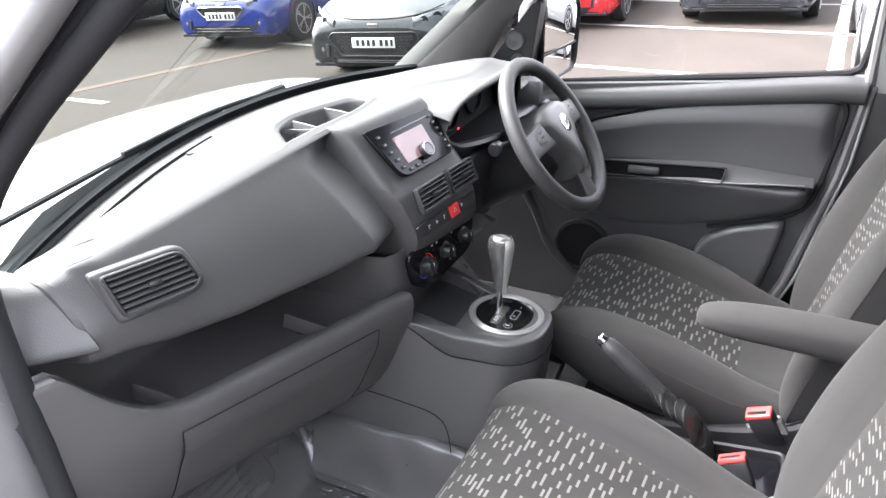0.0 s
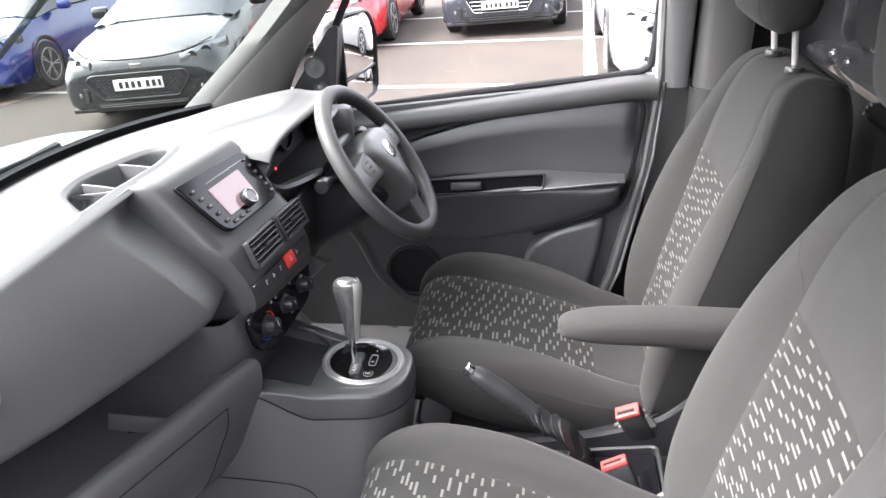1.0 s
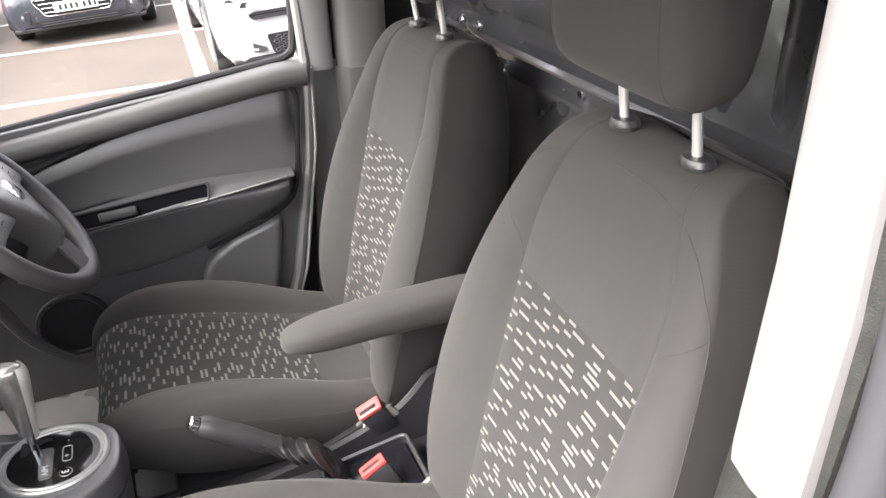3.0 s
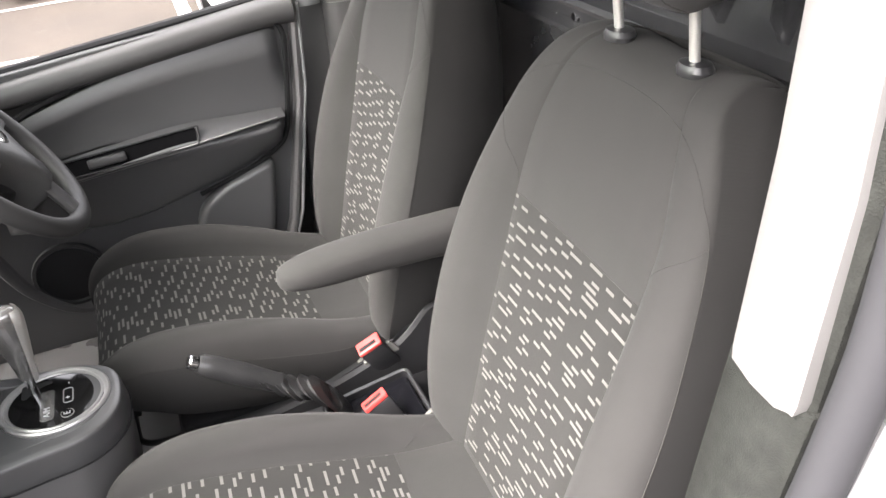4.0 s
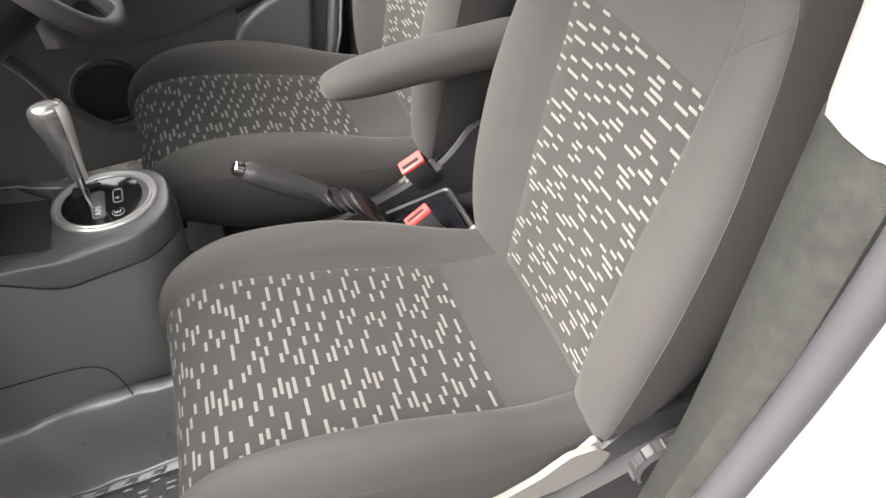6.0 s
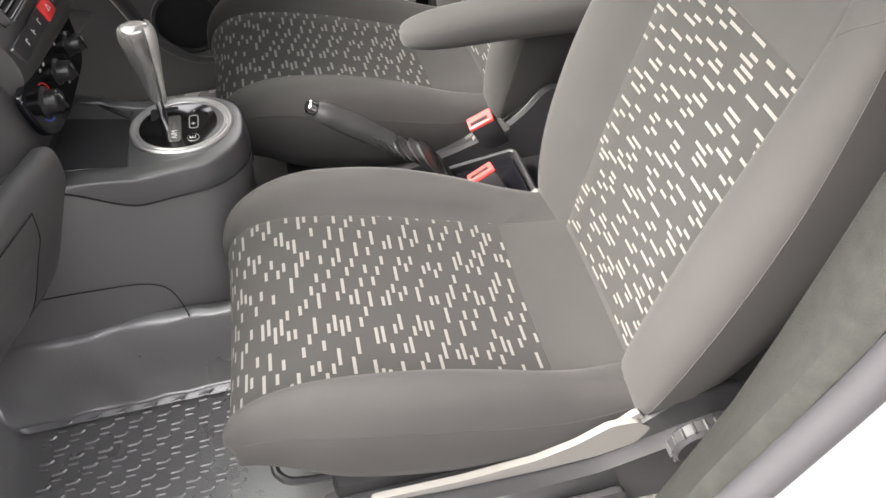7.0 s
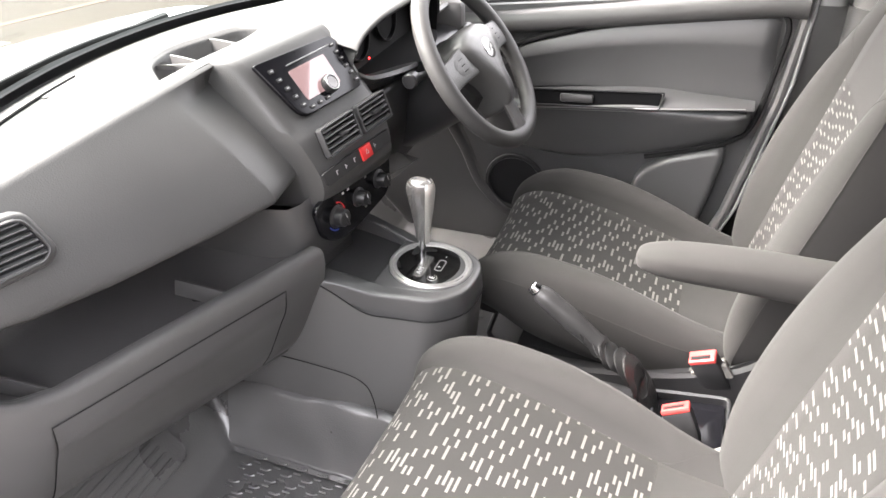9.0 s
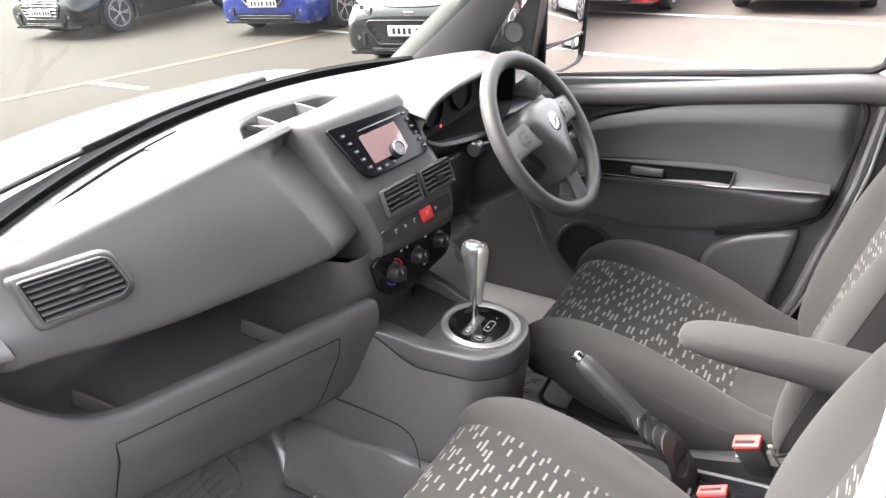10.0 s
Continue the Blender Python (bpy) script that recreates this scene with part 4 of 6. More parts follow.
part("hood_lining", bm, DARKVOID, dash, "inside of the instrument hood with its shade put into a black colour")
# instruments
bm = B()
slab(bm, rounded([(1.285, 1.17), (1.715, 1.17), (1.71, 1.31), (1.61, 1.375), (1.39, 1.375), (1.29, 1.31)], 0.04), 0.01, frame_of((0, 0.582, 0), (1, 0, 0), (0, 0.12, 1)), bevel=0.003)
cluster = part("instrument_panel", bm, DARKVOID, dash, "unlit black instrument panel")
for x, r in ((1.43, 0.052), (1.57, 0.052)):
    bm = B()
    ring(bm, [(x + r * math.cos(a), 1.305 + r * math.sin(a)) for a in np.linspace(0, 2 * math.pi, 36, endpoint=False)], 0.003, 0.012, frame_of((0, 0.574, 0), (1, 0, 0), (0, 0.12, 1)), lip=0.001)
    part("dial_rim", bm, BLACK, cluster)
bm = B()
rbox(bm, (0.005, 0.002, 0.005), at=(1.415, 0.690, 1.256), bevel=0.001)
part("warning_light", bm, mat("red_lamp", (0.9, 0.02, 0.02), rough=0.4, emit=0.5), cluster, "small glowing red warning lamp")
# pale lip of the opening towards the stalk
bm = B()
rows = []
for x, y, z, w in spline([(1.285, 0.650, 1.272, 0.004), (1.31, 0.640, 1.258, 0.008), (1.36, 0.626, 1.250, 0.012), (1.42, 0.612, 1.243, 0.010), (1.46, 0.604, 1.238, 0.003)], 20):
    rows.append([(x, y + w, z + 0.004), (x, y - w * 0.5, z + 0.003), (x, y - w, z - 0.004), (x, y + w, z - 0.016)])
grid(bm, rows, close_u=True, caps=True)
part("hood_lower_lip", bm, PLASTIC, dash)
# lower dash on the driver's side
bm = B()
rows = []
for x in (1.30, 1.315, 1.34, 1.45, 1.60, 1.75, 1.82, 1.84):
    e = 0.05 if x in (1.30, 1.84) else 0.015 if x == 1.315 else 0.0
    rows.append([(x, y + e, z) for y, z in spline([(0.76, 1.222), (0.66, 1.222), (0.625, 1.20), (0.625, 1.12), (0.66, 1.02), (0.70, 0.96), (0.80, 0.93), (1.05, 0.93)], 24)])
grid(bm, rows)
part("knee_panel", bm, BLACK, dash, "black lower dashboard over the pedals", angle=50)
bm = B()
rbox(bm, (0.05, 0.16, 0.16), at=(1.80, 0.70, 1.20), rot=(0, 0, 12), bevel=0.02)
part("door_side_vent", bm, PLASTIC2, dash)

# ---------------------------------------------------------------- steering wheel
TILT_W = radians(35)
wheel = thing("steering_wheel", "black three-spoke steering wheel with grey spokes", "steering wheel")
wm = frame_of((1.512, 0.488, 1.236), (1, 0, 0), (0, math.sin(TILT_W), math.cos(TILT_W)))
# in wm: x to the right, y up along the wheel's face, z towards the driver
bm = B()
tube(bm, [wm @ Vector((0.178 * math.cos(a), 0.178 * math.sin(a), 0.0)) for a in np.linspace(0, 2 * math.pi, 72, endpoint=False)], 0.0178, sides=14, closed=True)
part("rim", bm, mat("moulded_rim_foam", (0.040, 0.0395, 0.039), rough=0.5, spec=0.4, grain=0.3, grain_size=0.0016), wheel, "dark grey moulded rim")
bm = B()
hub_out = rounded([(-0.088, 0.046), (-0.070, 0.000), (-0.030, -0.060), (-0.021, -0.108), (0.021, -0.108), (0.030, -0.060), (0.070, 0.000), (0.088, 0.046), (0.046, 0.068), (-0.046, 0.068)], [0.02, 0.03, 0.03, 0.012, 0.012, 0.03, 0.03, 0.02, 0.03, 0.03], n=5)
rows = []
for k, z in ((1.04, -0.045), (1.06, -0.01), (1.03, 0.012), (0.93, 0.026), (0.72, 0.034), (0.40, 0.037), (0.05, 0.038)):
    rows.append([wm @ Vector((x * k, y * k, z)) for x, y in hub_out])
grid(bm, rows, close_u=True, caps=True)
hub = part("airbag_cover", bm, PLASTIC, wheel, "grained airbag cover", angle=60)
bm = B()
lathe(bm, [(0.0225, 0), (0.0225, 0.002), (0.020, 0.0035), (0.004, 0.0038)], wm @ pose(0, 0.012, 0.0355), sides=32)
badge = part("badge", bm, CHROME, hub, "round chrome badge")
bm = B()
rbox(bm, (0.030, 0.005, 0.001), at=(0, 0.012, 0.0395), rot=(0, 0, 35), bevel=0, m=wm)
rbox(bm, (0.012, 0.012, 0.001), at=(0, 0.012, 0.0392), rot=(0, 0, 10), bevel=0, m=wm)
part("badge_mark", bm, BLACK, badge)
bm = B()
rbox(bm, (0.016, 0.010, 0.0006), at=(0, -0.052, 0.0335), bevel=0, m=wm)
part("airbag_mark", bm, BLACK, hub)
for sx in (-1, 1):
    bm = B()
    rows = []
    for f in np.linspace(0, 1, 9):
        x = lerp(0.055, 0.176, f)
        hw = lerp(0.036, 0.022, f) + 0.012 * f ** 4
        z = lerp(0.014, 0.0, f)
        rows.append([wm @ Vector((sx * x, 0.020 - 0.006 * f + hw * math.copysign(abs(math.cos(a)) ** 0.5, math.cos(a)), z + 0.009 * math.copysign(abs(math.sin(a)) ** 0.7, math.sin(a)))) for a in np.linspace(0, 2 * math.pi, 12, endpoint=False)])
    grid(bm, rows, close_u=True, caps=True)
    sp = part("spoke", bm, PLASTIC, wheel, "grey plastic spoke")
    bm = B()
    rows = []
    for f in np.linspace(0, 1, 7):
        x = lerp(0.084, 0.128, f)
        hw = lerp(0.024, 0.016, f) * (0.75 if f in (0, 1) else 1)
        rows.append([wm @ Vector((sx * x, 0.020 + hw * s, lerp(0.0215, 0.0135, f) + 0.002 * (1 - s * s))) for s in np.linspace(-1, 1, 7)])
    grid(bm, rows)
    pad_b = part("button_pad", bm, PLASTIC, sp, "smooth button pad")
    for k in range(3):
        bm = B()
        rbox(bm, (0.012, 0.0012, 0.002), at=(sx * 0.106, 0.032 - 0.012 * k, 0.0205), rot=(0, sx * 10, 0), bevel=0.0004, seg=1, m=wm)
        part("button_gap", bm, DARKVOID, pad_b)
bm = B()
rows = []
for f in np.linspace(0, 1, 9):
    y = lerp(-0.065, -0.176, f)
    hw = lerp(0.026, 0.020, f) + 0.012 * f ** 4
    rows.append([wm @ Vector((hw * math.cos(a), y, lerp(0.012, 0.0, f) + 0.011 * math.sin(a))) for a in np.linspace(0, 2 * math.pi, 12, endpoint=False)])
grid(bm, rows, close_u=True, caps=True)
part("spoke", bm, PLASTIC2, wheel, "lighter grey lower spoke")
bm = B()
rows = []
for z, r in ((-0.012, 0.050), (-0.02, 0.072), (-0.05, 0.080), (-0.09, 0.080), (-0.16, 0.072), (-0.24, 0.060)):
    rows.append([wm @ Vector((r * math.cos(a) * 1.1, r * math.sin(a) - 0.1 * abs(z), z)) for a in np.linspace(0, 2 * math.pi, 20, endpoint=False)])
grid(bm, rows, close_u=True, caps=True)
col = part("column_shroud", bm, BLACK, wheel, "black steering column shroud")
for sx in (-1, 1):
    bm = B()
    tube(bm, [wm @ Vector(p) for p in ((sx * 0.05, 0.035, -0.075), (sx * 0.10, 0.045, -0.070), (sx * 0.165, 0.055, -0.060))], [0.008, 0.008, 0.010], sides=12)
    cyl(bm, 0.014, 0.016, 0.028, wm @ frame_of((sx * 0.150, 0.055, -0.060), (0, 1, 0), (0, 0, sx)), sides=20, bevel=0.003)
    part("stalk", bm, BLACK, col, "black control stalk with a round end")

# ---------------------------------------------------------------- tunnel console
console = thing("gear_console", "dark plastic floor console carrying the automatic gear lever", "console")


def console_outline(f):
    """Plan of the console from its front left round the rear to the front right; f = 0 at the foot, 1 at the rim."""
    rear = lerp(0.405, 0.372, f)
    w = lerp(0.122, 0.114, f)
    c = 1.160
    pts = [(1.012, 0.86), (1.016, 0.74), (1.019, 0.66), (c - w - 0.012, 0.58), (c - w, 0.50), (c - w * 0.88, rear + 0.055), (c - w * 0.5, rear + 0.010), (c, rear), (c + w * 0.42, rear + 0.010), (c + w * 0.73, rear + 0.055), (c + w * 0.83, 0.50), (c + w * 0.85 + 0.006, 0.58), (1.275, 0.66), (1.285, 0.74), (1.292, 0.86)]
    return spline(pts, 105)


def rim_z(y):
    """Height of the parting line: level round the lever, sweeping up towards the dash."""
    return 0.903 + 0.02 * (y - 0.36) + 0.066 * ease((y - 0.535) / 0.125)


bm = B()
rows = []
for f, g in ((0, 0), (0.3, 0.3), (0.7, 0.7), (1, 1)):
    rows.append([(x, y, lerp(0.60, rim_z(y), g)) for x, y in console_outline(f)])
grid(bm, rows)
part("console_body", bm, PLASTIC2, console, angle=60)
bm = B()
rows = []
base = console_outline(1.0)
for k, h, sink in ((0.985, -0.002, 0), (0.992, 0.0005, 0), (1.003, 0.003, 0), (0.992, 0.020, 0), (0.974, 0.040, 0), (0.962, 0.0455, 0), (0.945, 0.047, 0), (0.86, 0.047, 0), (0.72, 0.047, 0), (0.70, 0.044, 0), (0.69, 0.0, 0)):
    row = []
    for x, y in base:
        yy = 0.47 + (y - 0.47) * (k if y < 0.47 else max(k, 0.55) if k < 0.7 else lerp(1.0, k, 0.35))
        thin = 1 - 0.9 * ease((y - 0.545) / 0.11)      # towards the dash the cover thins out to a tip
        z = rim_z(y) + h * (thin if h > 0 else 1)
        well = sink * ease((yy - 0.556) / 0.018)
        row.append((1.160 + (x - 1.160) * k, yy, lerp(z, 0.875, well)))
    rows.append(row)
grid(bm, rows)
CONSOLE = mat("console_satin_plastic", (0.048, 0.048, 0.049), rough=0.32, grain=0.2, grain_size=0.0012)
top_cover = part("console_top", bm, CONSOLE, console, "smooth dark console cover with a well before the lever", angle=50)
plate_line = [(1.160 + (x - 1.160) * 0.735, 0.47 + (y - 0.47) * 0.735) for x, y in base if y < 0.585]
bm = B()
slab(bm, plate_line, 0.03, pose(0, 0, rim_z(0.47) + 0.0178), bevel=0.004, seg=3)
part("lever_deck", bm, CONSOLE, console, "flat deck round the lever")
bm = B()
rbox(bm, (0.235, 0.22, 0.01), at=(1.16, 0.64, 0.920), rot=(6, 0, 0), bevel=0.002)
part("well_floor", bm, CONSOLE, console)
bm = B()
tube(bm, [(1.160 + (x - 1.160) * 1.002, 0.47 + (y - 0.47) * 1.002, rim_z(y) + 0.0005) for x, y in base], 0.0016, sides=5)
part("parting_line", bm, DARKVOID, console)
gm = frame_of((1.164, 0.470, rim_z(0.470) + 0.0475), (1, 0, 0), (0, 1, 0.05))
bm = B()
lathe(bm, [(0.076, -0.002), (0.076, 0.003), (0.0735, 0.0055), (0.070, 0.0050), (0.068, 0.0030), (0.066, 0.0045), (0.063, 0.0040), (0.061, 0.0)], gm, sides=56, squash=1.06)
part("gate_ring", bm, SATIN, console, "satin silver double gate ring")
bm = B()
lathe(bm, [(0.0625, 0.0), (0.0625, 0.002), (0.04, 0.0045), (0.003, 0.0055)], gm, sides=48, squash=1.06)
plate = part("gate_plate", bm, PIANO, console, "gloss black selector plate")
def letters(text, size, m, parent, material=WHITEPRINT):
    """Raised lettering turned into a mesh."""
    cu = bpy.data.curves.new("lettering", "FONT")
    cu.body, cu.size, cu.align_x, cu.align_y, cu.extrude = text, size, "CENTER", "CENTER", 0.0003
    tmp = bpy.data.objects.new("tmp", cu)
    scene.collection.objects.link(tmp)
    bpy.context.view_layer.update()
    me = bpy.data.meshes.new_from_object(tmp.evaluated_get(bpy.context.evaluated_depsgraph_get()))
    bpy.data.objects.remove(tmp)
    me.name = "lettering"
    me.materials.clear()
    me.materials.append(material)
    me.transform(m)
    ob = new("lettering", me)
    ob.parent = parent
    return ob


# a grey window runs across from the lever; the letters stand upright to the driver
bm = B()
slab(bm, rounded([(-0.048, 0.000), (0.022, 0.000), (0.022, 0.020), (-0.048, 0.020)], 0.006), 0.0012, gm @ pose(0, 0, 0.0046), bevel=0.0004)
slot = part("gate_slot", bm, GRIP, plate, "grey selector window")
bm = B()
slab(bm, rounded([(0.016, 0.004), (0.050, 0.004), (0.050, 0.048), (0.016, 0.048)], 0.006), 0.0012, gm @ pose(0, 0, 0.0032), bevel=0.0004)
part("lever_slot", bm, DARKVOID, plate, "dark slot at the lever's foot")
bm = B()
ring(bm, rounded([(-0.018, -0.027), (0.018, -0.027), (0.018, -0.012), (-0.018, -0.012)], 0.006), 0.0016, 0.001, gm @ pose(0, 0, 0.0048), lip=0.0003)
part("selector_outline", bm, SATIN, plate)
bm = B()
ring(bm, [(-0.041 + 0.0095 * math.cos(a), -0.018 + 0.0095 * math.sin(a)) for a in np.linspace(0, 2 * math.pi, 24, endpoint=False)], 0.0010, 0.001, gm @ pose(0, 0, 0.0036), lip=0.0003)
part("letter_ring", bm, SATIN, plate)
letters("A/M", 0.013, gm @ pose(-0.030, 0.010, 0.0064), slot)
letters("E", 0.014, gm @ pose(-0.041, -0.018, 0.0048), plate)
letters("+", 0.013, gm @ pose(-0.006, -0.0195, 0.0060), plate)
letters("-", 0.013, gm @ pose(0.030, -0.0195, 0.0056), plate)
lever = thing("gear_lever", "polished silver automatic gear lever with a chrome shaft", "gear lever")
base_p, top_p = Vector((1.196, 0.500, 0.955)), Vector((1.186, 0.490, 1.115))
axis = (top_p - base_p).normalized()
lm = frame_of(base_p, Vector((1, 0, 0)) - axis * axis.x, Vector((0, 1, 0)) - axis * axis.y)
bm = B()
tube(bm, [lm @ Vector((0, 0, z)) for z in (-0.02, 0.02, 0.05)], [0.008, 0.007, 0.009], sides=14)
part("lever_shaft", bm, CHROME, lever, "bright chrome shaft")
bm = B()
rows = []
for z, rx, ry, dy in spline([(0.036, 0.010, 0.012, 0.0), (0.05, 0.011, 0.0135, 0.0), (0.08, 0.014, 0.018, 0.0), (0.115, 0.018, 0.023, 0.002), (0.145, 0.0195, 0.026, 0.004), (0.162, 0.0170, 0.0235, 0.004), (0.169, 0.010, 0.015, 0.002), (0.170, 0.001, 0.001, 0)], 26):
    rows.append([lm @ Vector((rx * math.cos(a), dy + ry * math.sin(a), z)) for a in np.linspace(0, 2 * math.pi, 24, endpoint=False)])
grid(bm, rows, close_u=True, caps=True)
part("lever_grip", bm, GRIP, lever, "dark satin metal grip", angle=70)
bm = B()
rows = []
for z, rx, ry in spline([(0.030, 0.0110, 0.008), (0.06, 0.0136, 0.0105), (0.11, 0.0186, 0.0160), (0.150, 0.0205, 0.0190), (0.168, 0.013, 0.014)], 18):
    rows.append([lm @ Vector((rx * math.cos(a) + 0.001, -0.006 + ry * math.sin(a), z)) for a in np.linspace(-2.75, -0.35, 16)])
grid(bm, rows)
part("chrome_strip", bm, STEEL, lever, "polished chrome face")
bm = B()
tube(bm, spline([(1.012, 0.535, 0.60), (1.010, 0.540, 0.72), (1.011, 0.57, 0.765), (1.012, 0.66, 0.775), (1.015, 0.80, 0.775)], 24), 0.0011, sides=5)
part("panel_gap", bm, DARKVOID, console)

# rolled cut-out of the lining between console and seat, dark inside
bm = B()
arc = [(1.235 + 0.030 * math.cos(a), 0.392 + 0.012 * math.cos(a), 0.655 + 0.052 * math.sin(a)) for a in np.linspace(-0.3, math.pi + 0.3, 22)]
tube(bm, arc, 0.008, sides=8)
cut = part("lining_cut_out", bm, RUBBER, floor, "rolled edge of a cut-out in the lining")
bm = B()
slab(bm, [(x - 1.235, z - 0.655) for x, y, z in arc], 0.004, frame_of((1.235, 0.400, 0.655), (1, 0.40, 0), (0, 0, 1)), bevel=0.001)
part("cut_out_back", bm, DARKVOID, cut)
# grey flap under the steering column
bm = B()
rows = []
for f in np.linspace(0, 1, 10):
    x = lerp(1.305, 1.43, f)
    h = 0.030 * math.sin(math.pi * min(1, 0.25 + 0.75 * f)) ** 0.7 + 0.002
    rows.append([(x, 0.640 - 0.020 * f, 1.045 - 0.010 * f + h), (x, 0.618 - 0.020 * f, 1.050 - 0.016 * f), (x, 0.640 - 0.020 * f, 1.040 - 0.020 * f - h * 0.5), (x, 0.660, 1.045)])
grid(bm, rows, close_u=True, caps=True)
part("release_flap", bm, PLASTIC2, dash, "grey flap below the steering column", angle=60)

# ---------------------------------------------------------------- handbrake and belt buckles
hbrake = thing("handbrake", "black handbrake lever with gaiter between the seats", "handbrake")
bm = B()
hb = [(1.148 - 0.004 * f, lerp(0.256, 0.140, f), lerp(0.953, 0.864, f)) for f in np.linspace(0, 1, 16)]
tube(bm, hb, [1.22 * r for r in [0.011, 0.0145, 0.0155, 0.016, 0.016, 0.0162, 0.0165, 0.0168, 0.0168, 0.0165, 0.016, 0.0155, 0.015, 0.0148, 0.0146, 0.0145]], sides=16)
part("grip", bm, LEATHER, hbrake, "smooth black grip")
bm = B()
d0 = Vector(hb[0]) - Vector(hb[2])
cyl(bm, 0.0125, 0.0115, 0.016, frame_of(Vector(hb[0]), Vector((1, 0, 0)), d0.cross(Vector((1, 0, 0)))), sides=16, bevel=0.002)
part("release_button", bm, CHROME, hbrake, "silver release button")
bm = B()
rows = []
for i, (y, z, r) in enumerate(spline([(0.165, 0.880, 0.019), (0.150, 0.868, 0.026), (0.135, 0.858, 0.022), (0.118, 0.846, 0.031), (0.100, 0.833, 0.027), (0.075, 0.815, 0.038), (0.05, 0.79, 0.04), (0.03, 0.74, 0.05), (0.02, 0.68, 0.055)], 40)):
    r *= 1 + 0.16 * math.sin(i * 1.5)
    rows.append([(1.142 + r * math.cos(a) * (1 + 0.10 * math.sin(3 * a + i * 0.35)), y + 0.5 * r * math.sin(a), z + 0.8 * r * math.sin(a) * (1 + 0.08 * math.sin(4 * a + i * 0.5))) for a in np.linspace(0, 2 * math.pi, 20, endpoint=False)])
grid(bm, rows, close_u=True, caps=True)
part("gaiter", bm, LEATHER, hbrake, "wrinkled black gaiter", angle=60)
bm = B()
rbox(bm, (0.16, 0.42, 0.10), at=(1.142, -0.02, 0.665), bevel=0.015)
part("lever_base", bm, BLACK, hbrake)
bm = B()
rbox(bm, (0.15, 0.16, 0.02), at=(1.10, -0.02, 0.735), rot=(-8, 0, 0), bevel=0.006)
sw_plate = part("switch_plate", bm, GLOSS, hbrake, "gloss black switch plate")
bm = B()
ring(bm, rounded([(-0.085, -0.09), (0.085, -0.09), (0.085, 0.09), (-0.085, 0.09)], 0.02), 0.008, 0.020, pose(1.10, -0.02, 0.738, -8, 0, 0), lip=0.003)
part("plate_rim", bm, BLACK, sw_plate)
for k in range(2):
    bm = B()
    rbox(bm, (0.030, 0.022, 0.010), at=(1.065 + 0.045 * k, 0.035, 0.752), rot=(-8, 0, 0), bevel=0.003)
    sw = part("switch", bm, BLACK, sw_plate)
    bm = B()
    rbox(bm, (0.008, 0.003, 0.001), at=(1.065 + 0.045 * k, 0.032, 0.7585), rot=(-8, 0, 0), bevel=0)
    part("switch_print", bm, WHITEPRINT, sw)


def buckle(at, rot, label):
    b = thing("belt_buckle", label, "seat belt buckle", at=at, group="belt buckles")
    m = pose(0, 0, 0, *rot)
    bm = B()
    rbox(bm, (0.030, 0.052, 0.080), at=(0, 0, -0.042), bevel=0.006, m=m)
    part("buckle_body", bm, BLACK, b, "black buckle body")
    bm = B()
    rbox(bm, (0.028, 0.050, 0.010), at=(0, 0, 0.001), bevel=0.003, m=m)
    btn = part("release", bm, BUCKLE, b, "red release button")
    bm = B()
    rbox(bm, (0.008, 0.036, 0.003), at=(-0.004, 0.002, 0.006), bevel=0.001, m=m)
    part("tongue_slot", bm, DARKVOID, btn)
    bm = B()
    rbox(bm, (0.016, 0.03, 0.12), at=(0, 0, -0.12), bevel=0.005, m=m)
    part("buckle_stem", bm, BLACK, b)
    return b


buckle((1.214, -0.045, 0.822), (-28, -12, 0), "red-topped black belt buckle beside the driver's seat")
buckle((1.095, -0.012, 0.795), (-25, 14, 0), "red-topped black belt buckle beside the passenger seat")

# ---------------------------------------------------------------- seats
# stations: y, z of the middle of the upholstery, half-width of the insert, half-width of the seat, bolster height, depth of the side
CUSHION = [
    (-0.15, 0.795, 0.146, 0.205, 0.004, 0.10),
    (-0.10, 0.797, 0.147, 0.214, 0.014, 0.115),
    (0.000, 0.808, 0.150, 0.226, 0.036, 0.13),
    (0.100, 0.836, 0.152, 0.232, 0.052, 0.15),
    (0.200, 0.866, 0.153, 0.234, 0.056, 0.165),
    (0.300, 0.887, 0.154, 0.230, 0.050, 0.16),
    (0.360, 0.890, 0.156, 0.220, 0.038, 0.135),
    (0.408, 0.876, 0.158, 0.208, 0.022, 0.105),
    (0.436, 0.845, 0.158, 0.194, 0.010, 0.08),
    (0.443, 0.806, 0.152, 0.176, 0.004, 0.05),
    (0.428, 0.768, 0.140, 0.158, 0.000, 0.05),
    (0.395, 0.738, 0.128, 0.145, 0.000, 0.03),
]
BACK = [
    (-0.098, 0.770, 0.130, 0.225, 0.010, 0.11),
    (-0.110, 0.825, 0.134, 0.242, 0.034, 0.14),
    (-0.133, 0.920, 0.138, 0.256, 0.050, 0.16),
    (-0.163, 1.040, 0.144, 0.262, 0.052, 0.17),
    (-0.193, 1.150, 0.148, 0.256, 0.046, 0.19),
    (-0.213, 1.232, 0.150, 0.243, 0.034, 0.195),
    (-0.235, 1.320, 0.145, 0.220, 0.016, 0.178),
    (-0.257, 1.395, 0.125, 0.188, 0.006, 0.155),
    (-0.283, 1.443, 0.105, 0.155, 0.000, 0.128),
    (-0.325, 1.458, 0.095, 0.138, 0.000, 0.080),
    (-0.366, 1.450, 0.095, 0.128, 0.000, 0.040),
    (-0.396, 1.434, 0.100, 0.130, 0.000, 0.008),
]


